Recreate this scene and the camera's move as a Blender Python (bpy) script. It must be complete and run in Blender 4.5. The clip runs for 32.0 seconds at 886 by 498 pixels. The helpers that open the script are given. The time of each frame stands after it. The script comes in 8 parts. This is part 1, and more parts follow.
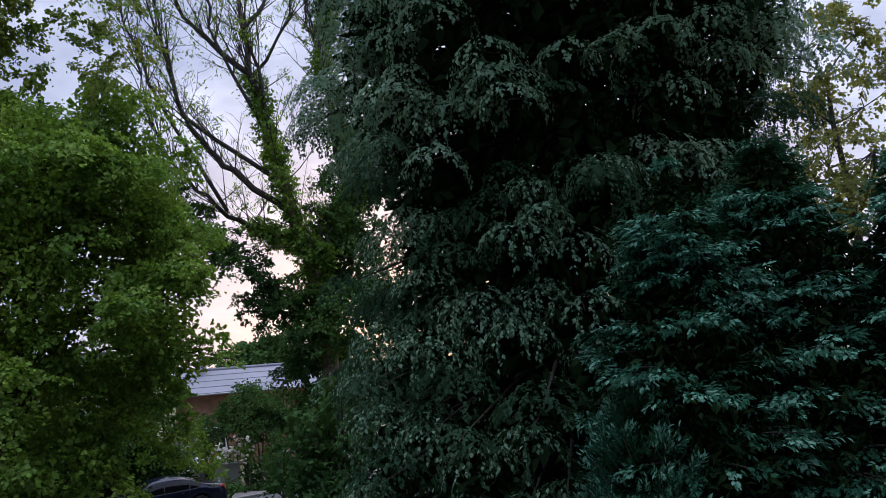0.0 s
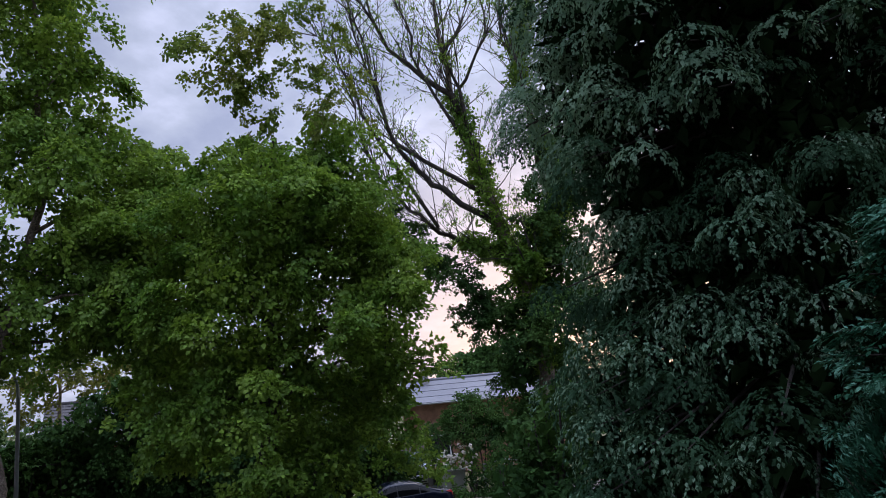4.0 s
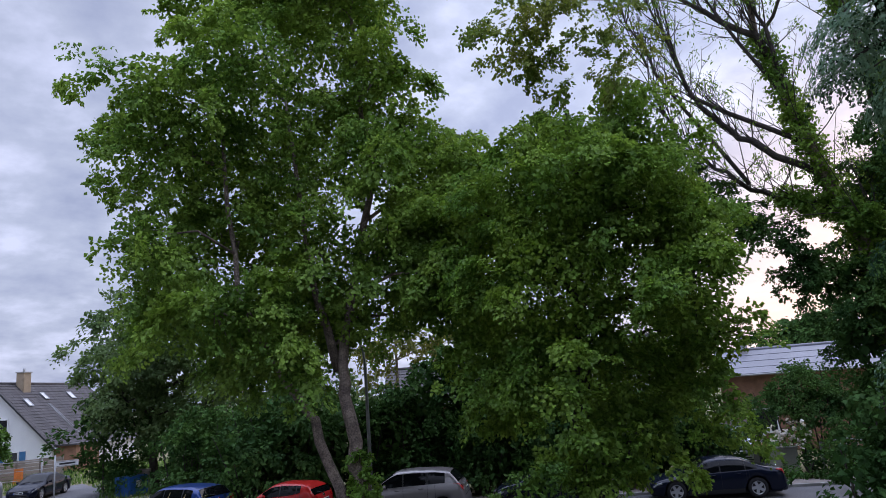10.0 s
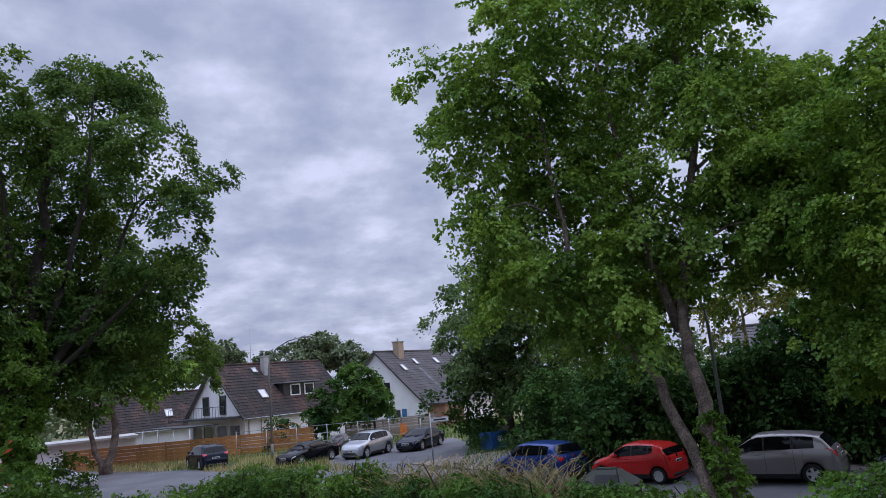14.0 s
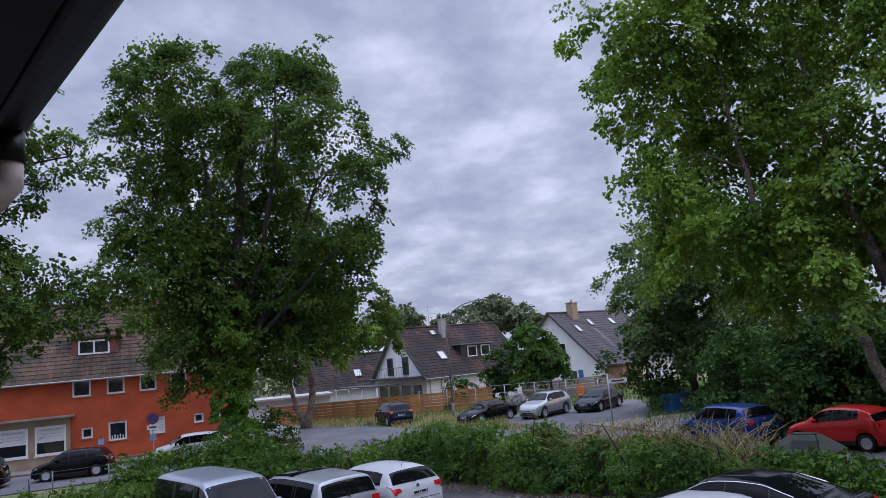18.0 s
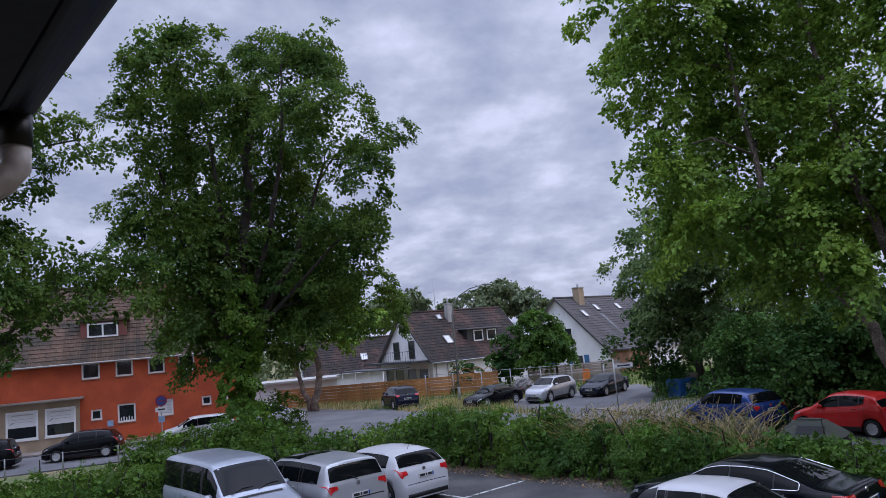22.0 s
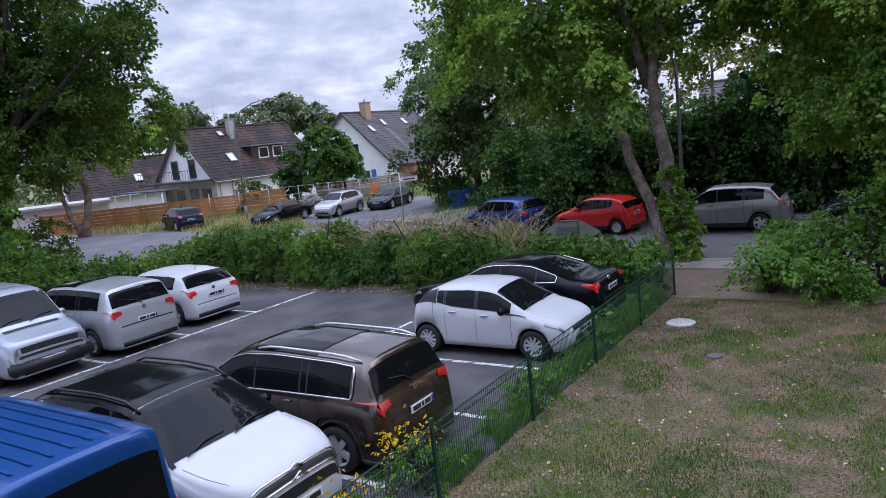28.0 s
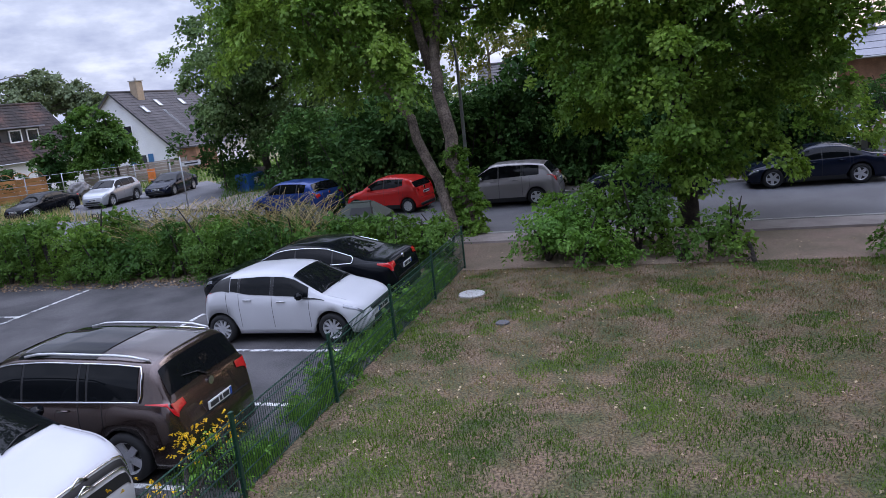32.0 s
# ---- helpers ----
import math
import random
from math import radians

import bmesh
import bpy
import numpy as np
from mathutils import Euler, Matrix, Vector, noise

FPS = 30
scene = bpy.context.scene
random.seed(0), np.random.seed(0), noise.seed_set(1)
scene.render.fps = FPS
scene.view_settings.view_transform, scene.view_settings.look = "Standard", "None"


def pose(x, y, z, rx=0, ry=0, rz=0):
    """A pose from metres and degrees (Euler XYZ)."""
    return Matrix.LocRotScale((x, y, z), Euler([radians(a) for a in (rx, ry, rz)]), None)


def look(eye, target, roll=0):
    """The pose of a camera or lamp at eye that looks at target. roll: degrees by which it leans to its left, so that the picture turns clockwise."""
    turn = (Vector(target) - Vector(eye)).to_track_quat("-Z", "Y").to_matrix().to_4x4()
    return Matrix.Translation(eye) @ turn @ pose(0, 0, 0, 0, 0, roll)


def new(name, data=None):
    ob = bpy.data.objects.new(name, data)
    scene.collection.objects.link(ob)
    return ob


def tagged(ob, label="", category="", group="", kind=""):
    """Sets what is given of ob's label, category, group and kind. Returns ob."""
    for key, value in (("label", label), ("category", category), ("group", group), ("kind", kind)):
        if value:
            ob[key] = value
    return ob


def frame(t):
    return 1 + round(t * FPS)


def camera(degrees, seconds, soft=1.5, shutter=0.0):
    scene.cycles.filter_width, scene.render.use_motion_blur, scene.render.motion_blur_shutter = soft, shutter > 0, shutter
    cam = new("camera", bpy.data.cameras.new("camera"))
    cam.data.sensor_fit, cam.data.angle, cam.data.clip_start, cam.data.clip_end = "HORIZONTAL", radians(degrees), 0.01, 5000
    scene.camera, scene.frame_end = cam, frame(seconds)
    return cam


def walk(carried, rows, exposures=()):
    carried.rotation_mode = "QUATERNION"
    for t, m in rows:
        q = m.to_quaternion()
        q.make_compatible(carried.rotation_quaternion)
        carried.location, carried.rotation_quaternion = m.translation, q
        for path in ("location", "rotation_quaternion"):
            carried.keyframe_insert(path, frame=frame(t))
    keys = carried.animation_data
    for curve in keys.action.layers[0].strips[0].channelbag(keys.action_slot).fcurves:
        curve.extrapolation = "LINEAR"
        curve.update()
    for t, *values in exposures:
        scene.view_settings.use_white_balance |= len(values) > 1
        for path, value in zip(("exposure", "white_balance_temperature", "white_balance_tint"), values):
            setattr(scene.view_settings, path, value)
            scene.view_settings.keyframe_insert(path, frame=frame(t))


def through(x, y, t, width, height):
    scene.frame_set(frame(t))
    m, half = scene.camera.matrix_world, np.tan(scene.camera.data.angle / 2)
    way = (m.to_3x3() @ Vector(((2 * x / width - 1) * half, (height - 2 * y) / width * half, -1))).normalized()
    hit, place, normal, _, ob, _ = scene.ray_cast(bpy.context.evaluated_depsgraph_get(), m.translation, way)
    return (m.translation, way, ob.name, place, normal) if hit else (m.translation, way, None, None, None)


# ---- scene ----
# The camera is held in the hand at an upper window and only turns: seconds, heading, pitch and lean in degrees.
EYE_Z = 4.287
TURNS = [
    (0.0, 81.6, 9.36, -4.85), (0.5, 79.02, 9.79, -5.39), (1.0, 76.12, 10.08, -5.76), (1.5, 73.92, 10.47, -5.88),
    (2.0, 71.62, 10.73, -5.96), (2.5, 68.61, 11.01, -5.89), (3.0, 66.64, 11.26, -5.74), (3.5, 65.75, 11.41, -5.48),
    (5.5, 60.48, 11.72, -5.46), (6.0, 58.58, 11.69, -5.25), (6.5, 56.58, 11.65, -5.28), (7.0, 54.51, 11.7, -5.48),
    (7.5, 52.02, 11.7, -6.26), (8.0, 50.66, 11.66, -6.39), (8.5, 48.85, 11.77, -6.18), (9.0, 46.52, 11.61, -5.51),
    (9.5, 43.72, 11.33, -4.93), (10.0, 40.41, 11.15, -4.28), (10.5, 37.75, 10.75, -4.28), (11.0, 34.48, 10.55, -4.83),
    (11.5, 31.04, 10.3, -5.74), (12.0, 27.78, 10.32, -5.96), (12.5, 23.84, 10.5, -5.52), (13.0, 20.95, 10.53, -5.61),
    (13.5, 17.67, 10.49, -5.39), (14.0, 13.89, 10.33, -5.26), (14.5, 11.3, 10.03, -5.04), (15.0, 9.03, 9.48, -5.1),
    (15.5, 6.99, 9.2, -5.36), (17.5, 0.5, 8.65, -5.49), (18.0, -0.12, 8.59, -5.48), (18.5, -0.47, 8.48, -5.31),
    (19.0, -0.71, 8.36, -5.23), (19.5, -0.74, 8.21, -5.09), (20.0, -0.72, 8.08, -5.05), (20.5, -0.75, 7.95, -5.06),
    (21.0, -0.8, 7.78, -5.06), (21.5, -0.86, 7.6, -5.12), (22.0, -0.76, 7.4, -5.22), (22.5, -0.57, 7.09, -5.4),
    (23.0, -0.0, 6.6, -5.63), (23.5, 1.36, 5.99, -5.87), (24.0, 3.43, 4.81, -6.28), (24.5, 5.03, 1.87, -6.6),
    (25.0, 7.05, -0.89, -6.63), (25.5, 8.75, -2.57, -6.46), (27.5, 12.82, -7.73, -6.21), (28.0, 14.53, -8.94, -6.15),
    (28.5, 16.78, -10.09, -6.53), (29.0, 19.3, -10.9, -6.88), (29.5, 21.51, -11.46, -7.16), (30.0, 23.33, -11.81, -7.25),
    (30.5, 24.71, -12.11, -7.17), (31.0, 26.46, -12.32, -6.95), (31.5, 28.37, -12.5, -6.58), (32.0, 30.93, -12.2, -6.2),
]
EXPOSURES = [(0.0, 0.0, 6500, 9), (3.0, -0.1, 6500, 9), (9.0, 0.15, 6500, 9), (12.0, 0.0, 6500, 9), (21.0, 0.0, 6500, 9), (24.0, 0.2, 6500, 9), (25.0, 0.42, 6500, 9), (30.0, 0.42, 6500, 9), (32.0, 0.42, 6500, 9)]
cam = camera(63.78, 32.0, soft=0.8)
walk(cam, [(t, pose(0, 0, EYE_Z, 90 + p, 0, -h) @ pose(0, 0, 0, 0, 0, a)) for t, h, p, a in TURNS],
     exposures=EXPOSURES)

# ---- light: an overcast evening sky, pink where the sun goes down in the east of the plan ----
SUN_TURN = radians(84)      # heading of the low sun, from +y towards +x


def make_world():
    world = bpy.data.worlds.new("evening_sky")
    scene.world = world
    world.use_nodes = True
    nt = world.node_tree
    nt.nodes.clear()
    N, L = nt.nodes.new, nt.links.new
    out, bg = N("ShaderNodeOutputWorld"), N("ShaderNodeBackground")
    sky = N("ShaderNodeTexSky")
    sky.sky_type, sky.sun_disc = "NISHITA", False
    sky.sun_elevation, sky.sun_rotation = radians(4), SUN_TURN
    sky.air_density, sky.dust_density = 1.0, 2.0
    co = N("ShaderNodeTexCoord")
    sep = N("ShaderNodeSeparateXYZ")
    L(co.outputs["Generated"], sep.inputs[0])
    # cloud deck: the direction is thrown on a high plane
    zc = N("ShaderNodeMath"); zc.operation = "MAXIMUM"; zc.inputs[1].default_value = 0.0
    L(sep.outputs["Z"], zc.inputs[0])
    za = N("ShaderNodeMath"); za.operation = "ADD"; za.inputs[1].default_value = 0.30
    L(zc.outputs[0], za.inputs[0])
    inv = N("ShaderNodeMath"); inv.operation = "DIVIDE"; inv.inputs[0].default_value = 1.0
    L(za.outputs[0], inv.inputs[1])
    pl = N("ShaderNodeVectorMath"); pl.operation = "SCALE"
    L(co.outputs["Generated"], pl.inputs[0]); L(inv.outputs[0], pl.inputs["Scale"])
    flat = N("ShaderNodeMapping"); flat.inputs["Scale"].default_value = (1.1, 1.1, 0.6)
    L(pl.outputs[0], flat.inputs["Vector"])
    n1 = N("ShaderNodeTexNoise"); n1.inputs["Scale"].default_value = 5.0
    n1.inputs["Detail"].default_value, n1.inputs["Roughness"].default_value = 9.0, 0.54
    n1.inputs["Distortion"].default_value = 0.0
    L(flat.outputs[0], n1.inputs["Vector"])
    ramp = N("ShaderNodeValToRGB")
    e = ramp.color_ramp.elements
    e[0].position, e[0].color = 0.35, (0.33, 0.372, 0.56, 1)
    e[1].position, e[1].color = 0.70, (0.625, 0.665, 0.91, 1)
    m = e.new(0.52); m.color = (0.44, 0.485, 0.67, 1)
    L(n1.outputs["Fac"], ramp.inputs[0])
    # warm glow round the sun's heading, low over the ground
    sunv = (math.sin(SUN_TURN), math.cos(SUN_TURN), 0.12)
    dot = N("ShaderNodeVectorMath"); dot.operation = "DOT_PRODUCT"; dot.inputs[1].default_value = sunv
    L(co.outputs["Generated"], dot.inputs[0])
    wide = N("ShaderNodeMapRange"); wide.inputs[1].default_value, wide.inputs[2].default_value = 0.86, 1.0
    L(dot.outputs["Value"], wide.inputs[0])
    low = N("ShaderNodeMapRange"); low.inputs[1].default_value, low.inputs[2].default_value = 0.42, 0.06
    L(sep.outputs["Z"], low.inputs[0])
    glow = N("ShaderNodeMath"); glow.operation = "MULTIPLY"
    L(wide.outputs[0], glow.inputs[0]); L(low.outputs[0], glow.inputs[1])
    warm = N("ShaderNodeMix"); warm.data_type = "RGBA"
    L(glow.outputs[0], warm.inputs["Factor"]); L(ramp.outputs[0], warm.inputs["A"])
    warm.inputs["B"].default_value = (0.84, 0.62, 0.59, 1)
    # a little of the clear sky behind the clouds
    scale = N("ShaderNodeVectorMath"); scale.operation = "SCALE"; scale.inputs["Scale"].default_value = 0.015
    L(sky.outputs[0], scale.inputs[0])
    add = N("ShaderNodeVectorMath"); add.operation = "ADD"
    L(scale.outputs[0], add.inputs[0]); L(warm.outputs["Result"], add.inputs[1])
    # an overcast sky grows brighter towards the zenith
    zen = N("ShaderNodeMapRange"); zen.interpolation_type = "SMOOTHSTEP"
    zen.inputs[1].default_value, zen.inputs[2].default_value = 0.48, 0.95
    zen.inputs[3].default_value, zen.inputs[4].default_value = 1.0, 4.5
    L(sep.outputs["Z"], zen.inputs[0])
    bright = N("ShaderNodeVectorMath"); bright.operation = "SCALE"
    L(add.outputs[0], bright.inputs[0]); L(zen.outputs[0], bright.inputs["Scale"])
    # and brighter all over on the side of the sun
    east = N("ShaderNodeMapRange"); east.interpolation_type = "SMOOTHSTEP"
    east.inputs[1].default_value, east.inputs[2].default_value = 0.45, 0.98
    east.inputs[3].default_value, east.inputs[4].default_value = 1.0, 1.28
    L(dot.outputs["Value"], east.inputs[0])
    side = N("ShaderNodeVectorMath"); side.operation = "SCALE"
    L(bright.outputs[0], side.inputs[0]); L(east.outputs[0], side.inputs["Scale"])
    L(side.outputs[0], bg.inputs["Color"])
    bg.inputs["Strength"].default_value = 1.04
    L(bg.outputs[0], out.inputs["Surface"])


make_world()
sun_data = bpy.data.lights.new("evening_sun", "SUN")
sun_data.energy, sun_data.angle, sun_data.color = 0.35, radians(25), (1.0, 0.86, 0.78)
evening_sun = new("evening_sun", sun_data)
evening_sun.matrix_world = look((0, 0, 30), (-20 * math.sin(SUN_TURN), -20 * math.cos(SUN_TURN), 12))

# ---- materials ----
def mat(name, base, rough=0.7, vary=0.25, scale=3.0, fine=40.0, bump=0.15, metal=0.0, coat=0.0, rand=0.0, island=0.0,
        other=None, spread=(0.4, 0.65), spec=0.5, bump_dist=0.01):
    """Base colour with noise at two scales, random tone by object or island, and fine relief."""
    m = bpy.data.materials.new(name)
    m.use_nodes = True
    nt = m.node_tree
    N, L = nt.nodes.new, nt.links.new
    b = nt.nodes["Principled BSDF"]
    b.inputs["Roughness"].default_value, b.inputs["Metallic"].default_value = rough, metal
    b.inputs["Specular IOR Level"].default_value = spec
    b.inputs["Coat Weight"].default_value = coat
    b.inputs["Coat Roughness"].default_value = 0.04
    co = N("ShaderNodeTexCoord")
    big, small = N("ShaderNodeTexNoise"), N("ShaderNodeTexNoise")
    big.inputs["Scale"].default_value, small.inputs["Scale"].default_value = scale, fine
    big.inputs["Detail"].default_value = 4
    small.inputs["Detail"].default_value = 3
    L(co.outputs["Object"], big.inputs["Vector"]); L(co.outputs["Object"], small.inputs["Vector"])
    ramp = N("ShaderNodeValToRGB")
    e = ramp.color_ramp.elements
    second = other if other else [c * (1 - vary) for c in base]
    e[0].position, e[0].color = spread[0], (*second, 1)
    e[1].position, e[1].color = spread[1], (*base, 1)
    L(big.outputs["Fac"], ramp.inputs[0])
    tone = N("ShaderNodeMapRange")
    tone.inputs[1].default_value, tone.inputs[2].default_value = 0.36, 0.64
    tone.inputs[3].default_value, tone.inputs[4].default_value = 1 - vary * 0.6, 1 + vary * 0.6
    L(small.outputs["Fac"], tone.inputs[0])
    value = tone.outputs[0]
    for amount, node, sock in ((rand, "ShaderNodeObjectInfo", "Random"), (island, "ShaderNodeNewGeometry", "Random Per Island")):
        if amount:
            src, r, mul = N(node), N("ShaderNodeMapRange"), N("ShaderNodeMath")
            r.inputs[3].default_value, r.inputs[4].default_value = 1 - amount, 1 + amount
            L(src.outputs[sock], r.inputs[0])
            mul.operation = "MULTIPLY"
            L(value, mul.inputs[0]); L(r.outputs[0], mul.inputs[1])
            value = mul.outputs[0]
    mx = N("ShaderNodeVectorMath"); mx.operation = "SCALE"
    L(ramp.outputs[0], mx.inputs[0]); L(value, mx.inputs["Scale"])
    L(mx.outputs[0], b.inputs["Base Color"])
    if bump:
        bp = N("ShaderNodeBump")
        bp.inputs["Strength"].default_value, bp.inputs["Distance"].default_value = bump, bump_dist
        L(small.outputs["Fac"], bp.inputs["Height"])
        L(bp.outputs[0], b.inputs["Normal"])
    return m


def leaf_mat(name, base, other, through=0.35, gloss=0.014, rough=0.45, vary=0.36, lace=0.0):
    """Foliage: tone by leaf, patches by branch, some light let through."""
    m = bpy.data.materials.new(name)
    m.use_nodes = True
    nt = m.node_tree
    nt.nodes.clear()
    N, L = nt.nodes.new, nt.links.new
    out = N("ShaderNodeOutputMaterial")
    co, big, geo = N("ShaderNodeTexCoord"), N("ShaderNodeTexNoise"), N("ShaderNodeNewGeometry")
    big.inputs["Scale"].default_value, big.inputs["Detail"].default_value = 0.55, 3
    L(co.outputs["Object"], big.inputs["Vector"])
    ramp = N("ShaderNodeValToRGB")
    e = ramp.color_ramp.elements
    e[0].position, e[0].color = 0.38, (*other, 1)
    e[1].position, e[1].color = 0.64, (*base, 1)
    L(big.outputs["Fac"], ramp.inputs[0])
    r = N("ShaderNodeMapRange")
    r.inputs[3].default_value, r.inputs[4].default_value = 1 - vary, 1 + vary
    L(geo.outputs["Random Per Island"], r.inputs[0])
    mx = N("ShaderNodeVectorMath"); mx.operation = "SCALE"
    L(ramp.outputs[0], mx.inputs[0]); L(r.outputs[0], mx.inputs["Scale"])
    glow = N("ShaderNodeVectorMath"); glow.operation = "MULTIPLY"
    glow.inputs[1].default_value = (1.4, 1.32, 1.0)
    L(mx.outputs[0], glow.inputs[0])
    d, t, g = N("ShaderNodeBsdfDiffuse"), N("ShaderNodeBsdfTranslucent"), N("ShaderNodeBsdfGlossy")
    g.inputs["Roughness"].default_value = rough
    L(mx.outputs[0], d.inputs[0]); L(glow.outputs[0], t.inputs[0])
    m1, m2 = N("ShaderNodeMixShader"), N("ShaderNodeMixShader")
    m1.inputs[0].default_value = through
    m2.inputs[0].default_value = gloss
    L(d.outputs[0], m1.inputs[1]); L(t.outputs[0], m1.inputs[2])
    L(m1.outputs[0], m2.inputs[1]); L(g.outputs[0], m2.inputs[2])
    last = m2.outputs[0]
    if lace:
        fine, cut, clear, m3 = N("ShaderNodeTexNoise"), N("ShaderNodeMath"), N("ShaderNodeBsdfTransparent"), N("ShaderNodeMixShader")
        fine.inputs["Scale"].default_value, fine.inputs["Detail"].default_value = lace, 2
        L(co.outputs["Object"], fine.inputs["Vector"])
        cut.operation = "GREATER_THAN"
        cut.inputs[1].default_value = 0.41
        L(fine.outputs["Fac"], cut.inputs[0])
        L(cut.outputs[0], m3.inputs[0]); L(clear.outputs[0], m3.inputs[1]); L(last, m3.inputs[2])
        last = m3.outputs[0]
    L(last, out.inputs["Surface"])
    return m


def paint(name, base, metal=0.0, rough=0.35, coat=0.5):
    return mat(name, base, rough, vary=0.05, scale=1.2, fine=300, bump=0.0, metal=metal, coat=coat, spec=0.1)


M = {}
M["lawn"] = mat("dry_lawn", (0.155, 0.106, 0.066), 0.95, 0.9, 1.6, 26, 0.9, other=(0.060, 0.070, 0.024), spread=(0.36, 0.62), bump_dist=0.012)
M["earth"] = mat("bare_earth", (0.22, 0.155, 0.115), 0.97, 0.7, 0.8, 60, 0.9, other=(0.15, 0.115, 0.075), bump_dist=0.015)
M["meadow"] = mat("rough_meadow", (0.10, 0.13, 0.04), 0.95, 0.4, 0.3, 8, 0.6, other=(0.20, 0.16, 0.085), bump_dist=0.05)
M["asphalt_lot"] = mat("dark_asphalt", (0.092, 0.086, 0.087), 0.85, 0.6, 0.7, 60, 0.5, other=(0.042, 0.040, 0.041), spread=(.38, .64))
M["asphalt_road"] = mat("grey_asphalt", (0.14, 0.138, 0.145), 0.85, 0.3, 0.4, 60, 0.3, other=(0.095, 0.094, 0.10))
M["paving"] = mat("concrete_paving", (0.26, 0.225, 0.205), 0.9, 0.3, 1.0, 60, 0.3, other=(0.185, 0.155, 0.14), rand=0.12)
M["kerb"] = mat("kerb_stone", (0.36, 0.35, 0.33), 0.9, 0.2, 2, 80, 0.3, rand=0.15)
M["line"] = mat("worn_line_paint", (0.56, 0.56, 0.54), 0.8, 0.5, 5.0, 60, 0.2, other=(0.13, 0.125, 0.125), spread=(0.40, 0.50))
M["bark"] = mat("grey_brown_bark", (0.26, 0.205, 0.165), 0.95, 0.6, 3, 22, 1.0, other=(0.13, 0.10, 0.082), bump_dist=0.05)
M["bark_dark"] = mat("dark_bark", (0.06, 0.048, 0.04), 0.95, 0.4, 4, 30, 1.0, bump_dist=0.05)
M["leaf_linden"] = leaf_mat("linden_leaves", (0.195, 0.305, 0.046), (0.105, 0.205, 0.034), through=0.36)
M["leaf_linden_top"] = leaf_mat("yellowing_leaves", (0.185, 0.215, 0.045), (0.105, 0.175, 0.035))
M["leaf_maple"] = leaf_mat("maple_leaves", (0.215, 0.330, 0.056), (0.115, 0.215, 0.040), through=0.36)
M["leaf_oak"] = leaf_mat("oak_leaves", (0.118, 0.190, 0.040), (0.056, 0.112, 0.028), through=0.38, gloss=0.008)
M["leaf_conifer"] = leaf_mat("blue_green_needles", (0.044, 0.094, 0.050), (0.024, 0.056, 0.029), through=0.28, gloss=0.003, vary=0.12, lace=52)
M["leaf_cypress"] = leaf_mat("teal_cypress_sprays", (0.032, 0.11, 0.060), (0.016, 0.062, 0.034), through=0.15, gloss=0.004, vary=0.15, lace=70)
M["leaf_tip"] = leaf_mat("pale_blue_young_needles", (0.200, 0.310, 0.205), (0.120, 0.215, 0.135), through=0.32, gloss=0.005, vary=0.14, lace=52)
M["leaf_cypress_tip"] = leaf_mat("pale_cypress_tips", (0.150, 0.315, 0.215), (0.090, 0.225, 0.155), through=0.15, gloss=0.006, vary=0.15, lace=70)
M["leaf_dark"] = leaf_mat("dark_ivy_leaves", (0.074, 0.146, 0.036), (0.032, 0.078, 0.022), through=0.22, gloss=0.006)
M["leaf_hedge"] = leaf_mat("hornbeam_leaves", (0.130, 0.225, 0.038), (0.060, 0.128, 0.024), through=0.35)
M["leaf_birch"] = leaf_mat("pale_birch_leaves", (0.150, 0.225, 0.085), (0.085, 0.145, 0.050), through=0.35)
M["leaf_hornbeam"] = leaf_mat("clipped_hornbeam_leaves", (0.110, 0.205, 0.036), (0.050, 0.115, 0.024), through=0.3)
# near-black: the shade deep inside a conifer, put into the leaf colour
M["leaf_core_shade"] = leaf_mat("inner_leaves", (0.016, 0.034, 0.012), (0.010, 0.022, 0.009), through=0.1, gloss=0.0)
M["leaf_light"] = leaf_mat("pale_green_leaves", (0.16, 0.30, 0.05), (0.10, 0.21, 0.04), through=0.35)
M["leaf_sun"] = leaf_mat("yellow_green_leaves", (0.19, 0.20, 0.05), (0.12, 0.14, 0.04), through=0.5)
M["leaf_ivy"] = leaf_mat("bright_green_ivy", (0.18, 0.31, 0.05), (0.12, 0.23, 0.04), through=0.35)
# the haze of distance is mixed into this paler, greyer green
M["leaf_far_haze"] = leaf_mat("hazy_distant_leaves", (0.17, 0.21, 0.115), (0.115, 0.155, 0.085), through=0.2)
M["straw"] = leaf_mat("dry_grass_stalks", (0.52, 0.43, 0.23), (0.36, 0.30, 0.14), through=0.3)
M["dry_blade"] = leaf_mat("dry_grass_blades", (0.235, 0.172, 0.088), (0.13, 0.095, 0.050), through=0.2, gloss=0.0)
M["green_blade"] = leaf_mat("green_grass_blades", (0.130, 0.205, 0.034), (0.062, 0.122, 0.020), through=0.3, gloss=0.0)
M["flower"] = leaf_mat("yellow_flowers", (0.75, 0.50, 0.03), (0.60, 0.40, 0.02), through=0.3)
M["rose"] = leaf_mat("white_roses", (0.8, 0.78, 0.75), (0.7, 0.66, 0.66), through=0.3)
M["dead_leaf"] = leaf_mat("fallen_leaves", (0.35, 0.26, 0.17), (0.25, 0.16, 0.09), through=0.1)
M["brick_wall"] = mat("orange_red_brick", (0.52, 0.098, 0.034), 0.9, 0.18, 0.8, 14, 0.4, other=(0.38, 0.066, 0.026))
M["dormer_red"] = mat("dusty_red_cladding", (0.24, 0.085, 0.072), 0.85, 0.2, 1.5, 20, 0.2)
M["mortar_tan"] = mat("tan_clinker", (0.40, 0.31, 0.215), 0.9, 0.2, 1.5, 30, 0.3)
